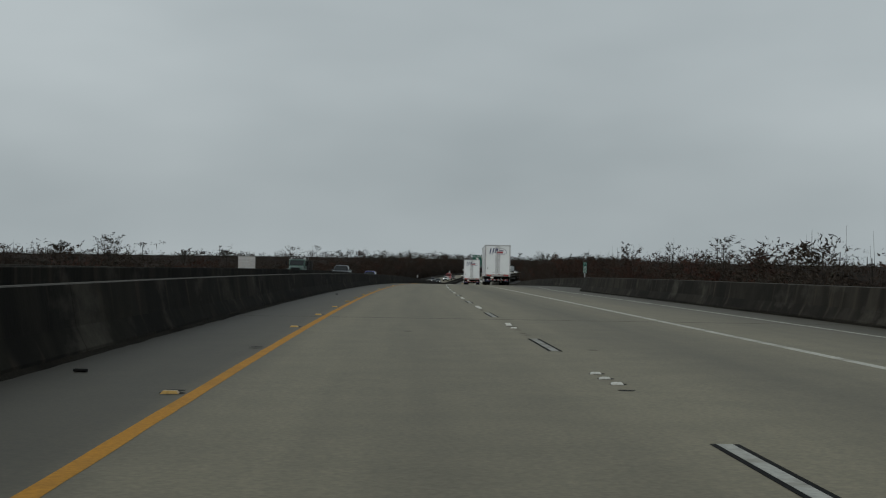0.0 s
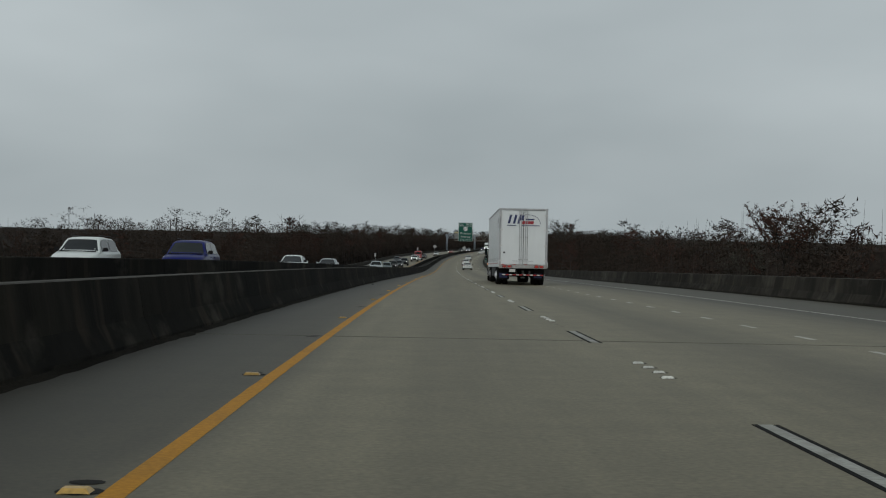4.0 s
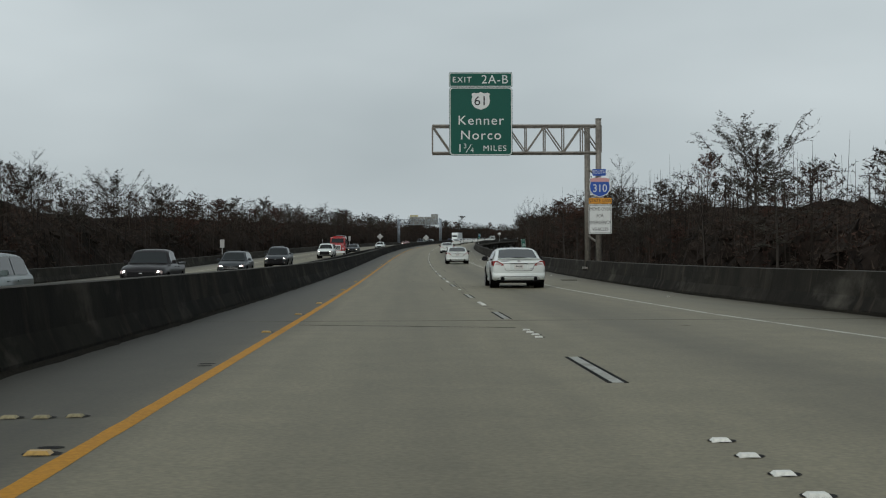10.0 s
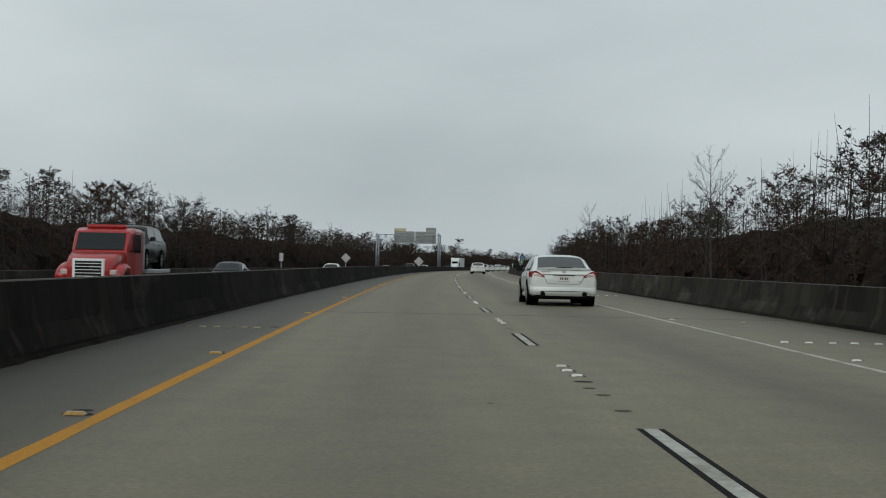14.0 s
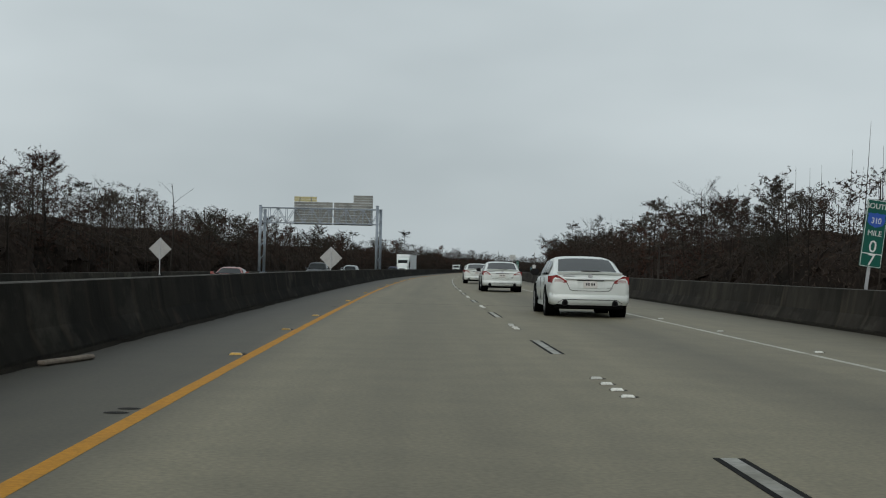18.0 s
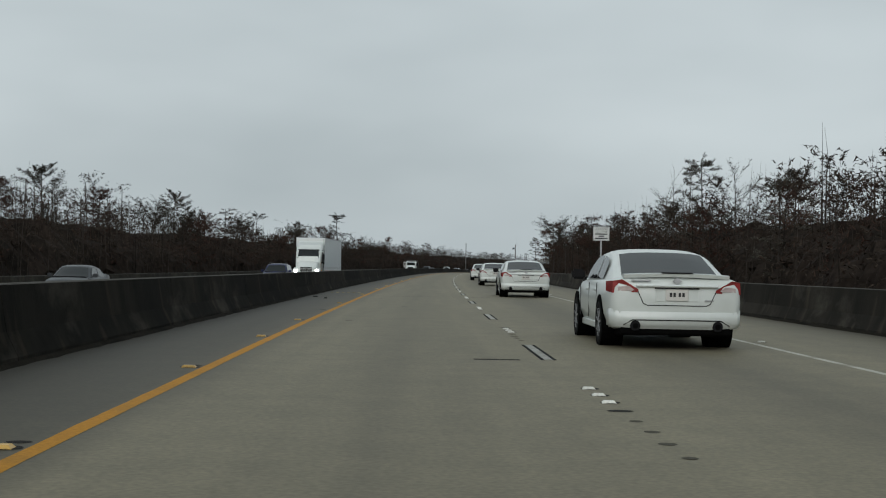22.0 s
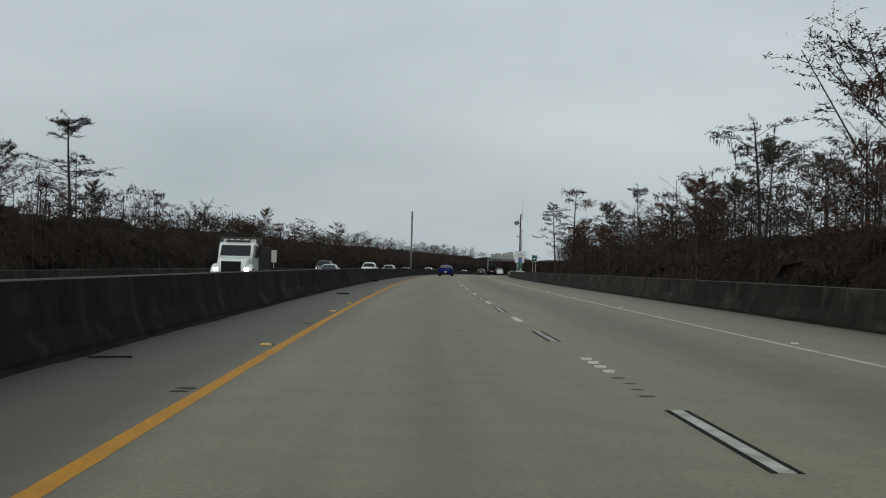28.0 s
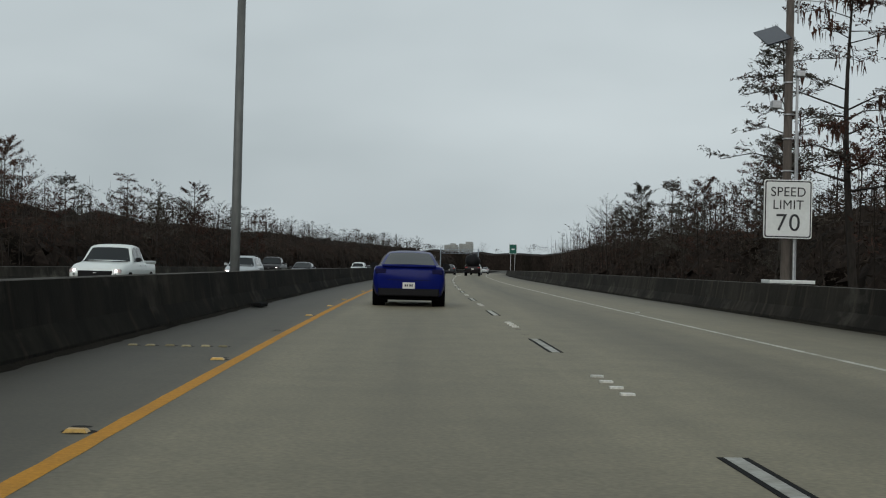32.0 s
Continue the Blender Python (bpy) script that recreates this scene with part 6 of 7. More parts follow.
        for yw in (S["wb"], -S["wb"]):
            part("wheel_arch", tube((sgn * (W - 0.30), yw, r + 0.02), (sgn * (W + 0.012), yw, r + 0.02), r + 0.05, n=28), WELL, c)
            wheel(c, sgn * (W - 0.095), yw, r, 0.22, sgn)
    # hangs low to deepen the shade on the road under the car
    part("underside", box(-W * 0.82, W * 0.82, -h + 0.25, h - 0.3, z0 - (0.08 if not detail else 0.06), z0 + 0.03), WELL, c)
    # front
    zf = S["hood"] - 0.33
    tall = {"pickup": 0.20, "suv": 0.10}.get(style, 0.0)
    gw = W * (0.60 if style == "pickup" else 0.50 if style == "suv" else 0.46)
    part("grille", box(-gw, gw, h - 0.06, h + 0.014, zf - 0.12 - tall, zf + 0.05, 0.02), BLACK, c)
    for k in range(3 if style in ("pickup", "suv") else 1):
        z = zf - 0.02 - k * 0.10
        part("grille_bar", box(-gw * 0.94, gw * 0.94, h + 0.012, h + 0.024, z - 0.012, z + 0.012), CHROME if style == "suv" else BLACK, c)
    part("front_badge", box(-0.07, 0.07, h + 0.010, h + 0.030, zf - 0.05, zf + 0.0, 0.01), CHROME, c)
    part("lower_grille", box(-W * 0.66, W * 0.66, h - 0.10, h - 0.002, z0 + 0.08, z0 + 0.22, 0.02), BLACK, c)
    part("front_plate", box(-0.15, 0.15, h - 0.02, h + 0.012, z0 + 0.23, z0 + 0.36, 0.006), PLATE if style == "coupe" else coat, c)
    part("hood_seam", box(-W * 0.80, W * 0.80, S["ws"][0] + 0.16, S["ws"][0] + 0.20, S["hood"] - 0.02, S["hood"] + 0.075), BLACK, c, "dark cowl under the windscreen")
    for sgn in (1, -1):
        lo, hi = sgn * (gw + 0.03), sgn * W * 0.90
        part("headlamp_housing", box(min(lo, hi), max(lo, hi), h - 0.20, h - 0.035, zf - 0.05, zf + 0.11, 0.03, None, 2), LAMP_PALE, c)
        a = sgn * (gw + 0.06)
        b = sgn * (W * 0.80)
        part("headlamp", box(min(a, b), max(a, b), h - 0.16, h - 0.012, zf - 0.01, zf + 0.09, 0.03, None, 2), LAMP_ON if lights else LAMP_PALE, c)
        part("fog_lamp", box(min(sgn * W * 0.70, sgn * W * 0.82), max(sgn * W * 0.70, sgn * W * 0.82), h - 0.14, h - 0.03, z0 + 0.12, z0 + 0.19, 0.02), LAMP_PALE, c)
    # rear
    zt = S["deck"] - 0.22
    for sgn in (1, -1):
        if detail:
            front = [(0.865, 0.925), (0.745, 0.945), (0.525, 0.815), (0.53, 0.775), (0.875, 0.762)]
            back = [(0.922, 0.915), (0.80, 0.93), (0.60, 0.81), (0.60, 0.78), (0.922, 0.785)]
            rings = [[(sgn * x, -h - 0.014 + 0.42 * max(0.0, x - 0.74), z) for x, z in front], [(sgn * x, -h + 0.33, z) for x, z in back]]
            tl = part("tail_lamp", loft(rings), LAMP_RED, c, "red and clear tail lamp")
            lens = [[(sgn * x, -h - 0.020 + 0.42 * max(0.0, x - 0.74) + d, z) for x, z in ((0.80, 0.845), (0.66, 0.86), (0.585, 0.81), (0.60, 0.795), (0.80, 0.79))] for d in (0.0, 0.03)]
            part("lens", loft(lens), LAMP_PALE, tl)
        else:
            part("tail_lamp", box(min(sgn * W * 0.62, sgn * W * 0.93), max(sgn * W * 0.62, sgn * W * 0.93), -h - 0.012, -h + 0.2, zt, zt + 0.14, 0.03), LAMP_RED if coat is not P_BLUE else NAVY_LAMP, c)
    zp = 0.745 if detail else 0.53 if coat is P_BLUE and not lights else (zt - 0.02 if style in ("suv", "coupe") else zt - 0.12)
    if not detail:
        part("plate_mount", box(-0.17, 0.17, -h - 0.018, -h + 0.06, zp - 0.09, zp + 0.09, 0.006), coat, c)
    pl = part("number_plate", box(-0.155, 0.155, -h - 0.022, -h + 0.02, zp - 0.08, zp + 0.08, 0.006), PLATE, c)
    for x in (-0.085, -0.035, 0.035, 0.085):
        part("characters", box(x - 0.016, x + 0.016, -h - 0.027, -h - 0.0225, zp - 0.025, zp + 0.03), GREYSKIRT, pl)
    if not detail:
        # black lower bumper, made taller on sedans to take in the shading there
        part("rear_bumper_skirt", box(-W * 0.84, W * 0.84, -h - 0.004, -h + 0.3, z0 + 0.02, z0 + (0.24 if style == "sedan" else 0.16), 0.03), BLACK, c)
        part("boot_lip", box(-W * 0.74, W * 0.74, -h - 0.02, -h + 0.16, S["deck"] - 0.035, S["deck"] + 0.02, 0.012), coat, c)
        part("boot_seam", box(-W * 0.60, W * 0.60, -h - 0.006, -h + 0.02, zp + 0.13, zp + 0.14), BLACK, c)
    if detail:
        # boot lid: garnish bar, lip spoiler, seam, badges, exhausts
        part("plate_recess", box(-0.30, 0.30, -h - 0.006, -h + 0.02, 0.645, 0.85, 0.015), coat, c)
        part("boot_garnish", box(-0.56, 0.56, -h - 0.045, -h + 0.03, 0.845, 0.885, 0.014), CHROME_WHITE, c, "pale bar over the plate")
        part("garnish_shade", box(-0.30, 0.30, -h - 0.028, -h + 0.02, 0.825, 0.846), BLACK, c)
        sp = bmesh.new()
        rows = []
        for i in range(13):
            x = -0.72 + 1.44 * i / 12
            bow = 0.05 * (x / 0.72) ** 2
            rows.append([sp.verts.new(q) for q in ((x, -h + 0.0 + bow, 0.985 - bow * 0.5), (x, -h - 0.02 + bow, 1.035 - bow * 0.5), (x, -h + 0.10 + bow, 1.045 - bow * 0.5), (x, -h + 0.24 + bow, 0.995))])
        for ra, rb in zip(rows, rows[1:]):
            for i in range(4):
                sp.faces.new((ra[i], ra[(i + 1) % 4], rb[(i + 1) % 4], rb[i]))
        sp.faces.new(rows[0][::-1])
        sp.faces.new(rows[-1])
        bmesh.ops.recalc_face_normals(sp, faces=sp.faces[:])
        part("spoiler", sp, coat, c)
        part("brake_lamp", box(-0.21, 0.21, -h - 0.028, -h + 0.06, 1.032, 1.052, 0.004), BLACK, c)
        part("badge", tube((0, -h - 0.022, 0.932), (0, -h + 0.03, 0.932), 0.045, n=16), GALV, c)
        part("badge_bar", box(-0.06, 0.06, -h - 0.028, -h + 0.01, 0.924, 0.94), GALV, c)
        part("model_badge", box(-0.62, -0.36, -h - 0.006, -h + 0.05, 0.925, 0.945), GALV, c)
        part("trim_badge", box(0.38, 0.50, -h - 0.016, -h + 0.04, 0.665, 0.68), GALV, c)
        seam = None
        path = [(-0.535, 0.80), (-0.455, 0.625), (-0.40, 0.60), (0.40, 0.60), (0.455, 0.625), (0.535, 0.80)]
        for q0, q1 in zip(path, path[1:]):
            seam = tube((q0[0], -h - 0.003, q0[1]), (q1[0], -h - 0.003, q1[1]), 0.006, n=5, bm=seam)
        part("boot_seam", seam, BLACK, c)
        crease = tube((-0.60, -h - 0.012, 0.40), (0.60, -h - 0.012, 0.40), 0.008, n=5)
        crease = tube((-0.72, -h + 0.0, 0.33), (-0.60, -h - 0.012, 0.40), 0.008, n=5, bm=crease)
        crease = tube((0.60, -h - 0.012, 0.40), (0.72, -h + 0.0, 0.33), 0.008, n=5, bm=crease)
        part("bumper_crease", crease, BLACK, c)
        bp = loft([[(x * 0.78, -h - 0.010, z) for x, z in ((-1, 0.54), (1, 0.54), (1.0, 0.33), (0.6, 0.29), (-0.6, 0.29), (-1.0, 0.33))], [(x * 0.885, -h + 0.08, z) for x, z in ((-1, 0.58), (1, 0.58), (1.0, 0.30), (0.6, 0.27), (-0.6, 0.27), (-1.0, 0.30))], [(x * 0.905, -h + 0.40, z) for x, z in ((-1, 0.56), (1, 0.56), (1.0, 0.28), (0.6, 0.26), (-0.6, 0.26), (-1.0, 0.28))]])
        bmesh.ops.bevel(bp, geom=bp.edges[:], offset=0.03, segments=2, affect="EDGES")
        part("bumper", bp, coat, c, smooth=True)
        for sgn in (1, -1):
            part("exhaust_cutout", tube((sgn * 0.56, -h - 0.018, 0.325), (sgn * 0.56, -h + 0.1, 0.325), 0.07, n=16), BLACK, c)
            part("exhaust_tip", tube((sgn * 0.56, -h - 0.024, 0.32), (sgn * 0.56, -h + 0.15, 0.32), 0.038, n=14), WELL, c)
            for yy in (0.95, -0.12, -1.0):
                part("door_seam", box(sgn * 0.908 - 0.006, sgn * 0.908 + 0.008, yy - 0.003, yy + 0.003, 0.36, 0.88), GREYSKIRT, c)
        part("rear_valance", box(-0.76, 0.76, -h + 0.03, -h + 0.5, 0.19, 0.30, 0.03), WELL, c)
    if style == "pickup":
        part("bed_opening", box(-W * 0.82, W * 0.82, -h + 0.12, y3 - 0.08, S["deck"] - 0.02, S["deck"] + 0.018), BLACK, c)
        for sgn in (1, -1):
            part("bed_rail", box(min(sgn * W * 0.82, sgn * W * 0.97), max(sgn * W * 0.82, sgn * W * 0.97), -h + 0.06, y3 + 0.02, S["deck"] - 0.06, S["deck"] + 0.06, 0.02), coat, c)
        part("tailgate", box(-W * 0.84, W * 0.84, -h + 0.02, -h + 0.12, S["deck"] - 0.4, S["deck"] + 0.05, 0.02), coat, c)
    if style == "suv":
        for sgn in (1, -1):
            part("roof_rail", tube((sgn * 0.58, 0.25, zr + 0.035), (sgn * 0.58, -1.8, zr + 0.02), 0.018, n=6), BLACK, c)
    return c


NAVY_LAMP = mat("smoked_tail_lamp", (0.006, 0.006, 0.040), 0.4, vary=0.1, spec=0.1)


def trailer(m, label, skin, rear_decal=True, length=16.15):
    """A dry van trailer; the origin is under the middle of its rear."""
    t = thing("box_trailer", m, label, "trailer")
    W, z0, z1, L = 1.30, 1.12, 4.10, length
    bodyb = box(-W, W, 0.06, L, z0, z1, 0.02)
    part("box", bodyb, skin, t)
    for sgn in (1, -1):
        part("top_rail", box(sgn * W - 0.02, sgn * W + 0.02, 0.02, L, z1 - 0.06, z1 + 0.02, 0.008), GALV, t)
        part("bottom_rail", box(sgn * W - 0.02, sgn * W + 0.028, 0.02, L, z0 - 0.16, z0 + 0.14, 0.008), P_TRAILER, t)
        for k in range(26):
            y = 0.5 + k * 0.6
            part("reflector_tape", box(sgn * W - 0.01 if sgn > 0 else -W - 0.032, W + 0.032 if sgn > 0 else -W + 0.01, y, y + 0.3, z0 + 0.0, z0 + 0.055), TAPE_RED if k % 2 else TAPE_WHITE, t)
        for k in range(12):
            y = 0.9 + k * 1.25
            part("panel_seam", box(sgn * W - 0.004, sgn * W + 0.004, y, y + 0.010, z0 + 0.15, z1 - 0.07), SEAM, t)
        part("scuff_band", box(sgn * W - 0.006 if sgn > 0 else -W - 0.006, sgn * W + 0.006 if sgn > 0 else -W + 0.006, 0.6, L - 0.3, z0 + 0.145, z0 + 0.34), SCUFFED, t)
        part("side_skirt", box(sgn * (W - 0.08) - 0.015, sgn * (W - 0.08) + 0.015, 4.6, 11.6, 0.42, z0 - 0.16, 0.006), GREYSKIRT, t)
        part("corner_post", box(sgn * (W - 0.05) - 0.05, sgn * (W - 0.05) + 0.055, -0.01, 0.06, z0 - 0.05, z1 + 0.015, 0.01), GALV, t)
        part("mud_flap", box(sgn * 0.95 - 0.32, sgn * 0.95 + 0.32, 1.98, 2.0, 0.28, 1.0), BLACK, t)
        part("flap_label", box(sgn * 0.95 - 0.22, sgn * 0.95 + 0.22, 1.972, 1.979, 0.38, 0.62), NAVY, t)
        for y in (2.65, 3.92):
            wheel(t, sgn * 1.16, y, 0.51, 0.28, sgn, truck=True, rim=WHITE_RIM)
            wheel(t, sgn * 0.83, y, 0.51, 0.28, sgn, truck=True)
        part("landing_leg", box(sgn * 0.75 - 0.07, sgn * 0.75 + 0.07, 12.3, 12.45, 0.32, z0 - 0.1), GALV, t)
        part("landing_foot", box(sgn * 0.75 - 0.14, sgn * 0.75 + 0.14, 12.24, 12.5, 0.28, 0.33), GALV, t)
        # rear lamps
        part("lamp_bracket", box(sgn * 0.86 - 0.28, sgn * 0.86 + 0.28, -0.03, 0.06, z0 - 0.20, z0 - 0.05, 0.01), BLACK, t)
        for k, mt in ((-0.13, TAIL_ON), (0.13, TAIL_ON)):
            part("tail_lamp", box(sgn * 0.86 + k - 0.09, sgn * 0.86 + k + 0.09, -0.042, -0.03, z0 - 0.18, z0 - 0.07, 0.012), mt, t)
    part("header", box(-W, W, -0.012, 0.07, z1 - 0.07, z1 + 0.02, 0.01), GALV, t)
    part("rear_sill", box(-W, W, -0.03, 0.08, z0 - 0.22, z0 - 0.02, 0.012), SILL, t, "dirty grey steel sill")
    for k in range(8):
        x = -1.15 + k * 0.3
        part("reflector_tape", box(x, x + 0.18, -0.036, -0.031, z0 - 0.04, z0 - 0.01), TAPE_RED if k % 2 == 0 else TAPE_WHITE, t)
    for sgn in (1, -1):
        part("rear_door", box(min(sgn * 0.012, sgn * 1.19), max(sgn * 0.012, sgn * 1.19), 0.01, 0.06, z0 + 0.0, z1 - 0.125, 0.008), skin, t)
        for x in (0.11, 0.21):
            rod = part("lock_rod", tube((sgn * x, -0.015, z0 - 0.02), (sgn * x, -0.015, z1 - 0.1), 0.017, n=8), GALV, t)
            for z in (z0 + 0.25, z0 + 1.45, z1 - 0.3):
                part("rod_bracket", box(sgn * x - 0.035, sgn * x + 0.035, -0.03, 0.012, z - 0.03, z + 0.03), GALV, rod)
        part("door_handle", box(min(sgn * 0.3, sgn * 0.56), max(sgn * 0.3, sgn * 0.56), -0.035, -0.015, z0 + 0.16, z0 + 0.19), GALV, t)
        for z in (z0 + 0.2, z0 + 1.0, z0 + 1.85, z1 - 0.35):
            part("hinge", box(min(sgn * 1.12, sgn * 1.29), max(sgn * 1.12, sgn * 1.29), -0.012, 0.012, z - 0.03, z + 0.03, 0.006), TAPE_WHITE, t)
    part("door_seam", box(-0.012, 0.012, -0.004, 0.03, z0, z1 - 0.12), BLACK, t)
    # underride guard
    part("rear_plate", box(-0.72, -0.40, 0.0, 0.03, z0 - 0.42, z0 - 0.26, 0.005), PLATE, t)
    part("underride_bar", box(-1.12, 1.12, 0.02, 0.12, 0.50, 0.60, 0.01), WELL, t)
    for k in range(12):
        x = -1.1 + k * 0.185
        part("reflector_tape", box(x, x + 0.17, 0.012, 0.0195, 0.525, 0.575), TAPE_RED if k % 2 else TAPE_WHITE, t)
    for x in (-0.55, 0.55):
        part("underride_strut", box(x - 0.05, x + 0.05, 0.05, 0.13, 0.6, z0 - 0.2), WELL, t)
    part("chassis_rail", box(-0.5, 0.5, 0.3, L - 0.6, 0.78, z0 - 0.02), WELL, t)
    for y in (2.65, 3.92):
        part("axle", tube((-1.0, y, 0.51), (1.0, y, 0.51), 0.07, n=10), WELL, t)
    if rear_decal:
        # maker's mark as plain shapes
        def slant(x0, x1, za, zb, mt, lean=0.12):
            part("decal", panel([(x0, -0.002, za), (x1, -0.002, za), (x1 + lean, -0.002, zb), (x0 + lean, -0.002, zb)], 0.012), mt, t)
        za, zb = z1 - 0.80, z1 - 0.33
        slant(-0.86, -0.74, za, zb, NAVY)
        slant(-0.58, -0.46, za, zb, NAVY)
        slant(-0.34, -0.22, za, zb, NAVY)
        slant(-0.22, -0.02, za + 0.18, zb - 0.02, NAVY, 0.06)
        slant(-0.10, 0.52, za - 0.02, za + 0.14, RED_DECAL, 0.04)
        slant(0.10, 0.56, za + 0.19, za + 0.27, NAVY, 0.02)
        slant(-0.90, -0.40, za - 0.12, za - 0.08, NAVY, 0.0)
        slant(-0.12, 0.86, za - 0.12, za - 0.08, NAVY, 0.0)
        arc = None
        for k in range(10):
            a0, a1 = radians(100 - 10 * k), radians(90 - 10 * k)
            p = Vector((0.30 + 0.60 * math.cos(a0), -0.008, za - 0.02 + 0.5 * math.sin(a0)))
            q = Vector((0.30 + 0.60 * math.cos(a1), -0.008, za - 0.02 + 0.5 * math.sin(a1)))
            arc = tube(p, q, 0.012, n=6, bm=arc)
        part("decal", arc, NAVY, t)
        part("decal", tube((-1.02, -0.004, z0 + 0.62), (-1.02, 0.02, z0 + 0.62), 0.05, n=14), BLACK, t)
        for ya, yb, zc, zd in ((1.25, 1.52, -0.82, -0.46), (1.60, 1.82, -0.82, -0.46)):
            part("side_decal", box(-W - 0.006, -W + 0.01, ya, yb, z1 + zc, z1 + zd), GALV, t)
        part("side_decal", box(-W - 0.006, -W + 0.01, 1.2, 1.85, z1 - 0.98, z1 - 0.88), GALV, t)
    return t


SEAM = mat("white_seam", (0.56, 0.57, 0.57), 0.5, vary=0.1)
SILL = mat("dirty_galvanised_sill", (0.33, 0.33, 0.32), 0.5, 0.2, vary=0.2, small=9.0)
TAIL_ON = mat("dim_red_tail_lamp", (0.32, 0.025, 0.018), 0.3, vary=0.1, emit=0.25)
SCUFFED = mat("polished_scuff_band", (0.56, 0.58, 0.58), 0.45, 0.2, vary=0.3, big=1.5, small=6.0, second=(0.66, 0.67, 0.67), stretch=(1, 0.4, 2.0))
WHITE_RIM = mat("white_steel_rim", (0.66, 0.68, 0.70), 0.4, vary=0.12, small=20.0)


def tractor(m, coat, label, lights=False):
    """A conventional sleeper tractor; the origin is under its rear end, and its hood points to +y."""
    t = thing("semi_tractor", m, label, "truck")
    W = 1.22
    # sleeper and cab
    ring = lambda y, w, za, zb, r=0.16: [(w - r * 0.3, y, za), (w, y, za + 0.1), (w, y, zb - r), (w - r * 0.35, y, zb - r * 0.35), (w - r * 1.2, y, zb), (-(w - r * 1.2), y, zb), (-(w - r * 0.35), y, zb - r * 0.35), (-w, y, zb - r), (-w, y, za + 0.1), (-(w - r * 0.3), y, za)]
    part("sleeper", loft([ring(1.75, W - 0.03, 1.0, 3.88, 0.2), ring(1.85, W, 0.98, 3.96, 0.22), ring(2.6, W + 0.01, 0.98, 3.98, 0.24), ring(3.3, W + 0.01, 0.98, 3.88, 0.26), ring(3.9, W + 0.005, 0.98, 3.70, 0.28), ring(4.2, W, 0.98, 3.56, 0.28)]), coat, t, smooth=True)
    part("cab", loft([ring(4.2, W - 0.02, 0.98, 3.62, 0.25), ring(4.55, W - 0.04, 0.98, 3.36, 0.3), ring(5.0, W - 0.08, 1.0, 2.98, 0.25), ring(5.35, W - 0.12, 1.0, 2.60, 0.2), ring(5.75, W - 0.14, 1.0, 1.95, 0.15)]), coat, t, smooth=True)
    part("hood", loft([ring(5.6, 0.98, 0.78, 1.98, 0.2), ring(6.2, 0.95, 0.72, 1.86, 0.22), ring(6.75, 0.88, 0.62, 1.66, 0.25), ring(7.0, 0.78, 0.58, 1.40, 0.25), ring(7.08, 0.70, 0.6, 1.22, 0.2)]), coat, t, smooth=True)
    part("bumper", box(-1.18, 1.18, 6.85, 7.15, 0.36, 0.68, 0.06, None, 2), coat if lights else CHROME, t)
    part("grille", box(-0.52, 0.52, 6.86, 7.10, 0.75, 1.44, 0.03), BLACK, t)
    for k in range(5):
        part("grille_bar", box(-0.49, 0.49, 7.08, 7.115, 0.82 + k * 0.12, 0.85 + k * 0.12), CHROME if not lights else coat, t)
    part("windscreen", panel([(-0.98, 5.37, 2.06), (0.98, 5.37, 2.06), (0.86, 4.92, 2.90), (-0.86, 4.92, 2.90)][::-1], 0.25), GLASS, t)
    part("sun_visor", box(-0.95, 0.95, 4.95, 5.18, 2.92, 3.04, 0.03), BLACK, t)
    for sgn in (1, -1):
        x = sgn * (W - 0.02)
        q = [(x * 1.012, 4.45, 2.0), (x * 0.985, 5.18, 2.0), (x * 0.95, 4.95, 2.80), (x * 0.99, 4.5, 2.80)]
        part("side_window", panel(q if sgn > 0 else q[::-1], 0.03), GLASS, t)
        def flank(ya, yb, za, zb, x0, x1, r):
            bmp = rounded(ya, yb, za, zb, x0, x1, r)
            for v in bmp.verts:
                v.co = Vector((sgn * v.co.y, v.co.x, v.co.z))
            bmesh.ops.recalc_face_normals(bmp, faces=bmp.faces[:])
            return bmp
        part("window_surround", flank(3.30, 4.02, 1.92, 3.18, W + 0.005, W + 0.030, 0.12), coat, t)
        part("window_frame", flank(3.46, 3.90, 2.00, 3.02, W + 0.005, W + 0.038, 0.10), BLACK, t)
        part("sleeper_window", flank(3.52, 3.84, 2.08, 2.94, W + 0.01, W + 0.044, 0.08), GLASS, t)
        part("window_rail", flank(3.52, 3.84, 2.46, 2.51, W + 0.02, W + 0.048, 0.01), BLACK, t)
        part("side_panel", flank(2.28, 2.95, 1.95, 3.20, W + 0.005, W + 0.032, 0.14), coat, t)
        part("locker_edge", flank(3.10, 3.94, 1.08, 1.80, W + 0.005, W + 0.024, 0.10), BLACK, t)
        part("door_seam", box(sgn * (W + 0.0) - 0.01, sgn * (W + 0.0) + 0.026, 4.16, 4.18, 1.05, 3.2), BLACK, t)
        part("roof_seam", box(sgn * (W + 0.01) - 0.015, sgn * (W + 0.01) + 0.016, 2.4, 4.2, 3.30, 3.33), BLACK, t)
        part("locker_door", flank(3.115, 3.925, 1.095, 1.785, W + 0.005, W + 0.031, 0.09), coat, t)
        for k, (za, ya, yb) in enumerate(((1.64, 3.25, 3.72), (1.55, 3.3, 3.65), (1.42, 3.22, 3.74), (1.32, 3.3, 3.62))):
            part("lettering_bar", box(sgn * (W + 0.02) - 0.016, sgn * (W + 0.02) + 0.018, ya, yb, za, za + 0.055), GALV, t)
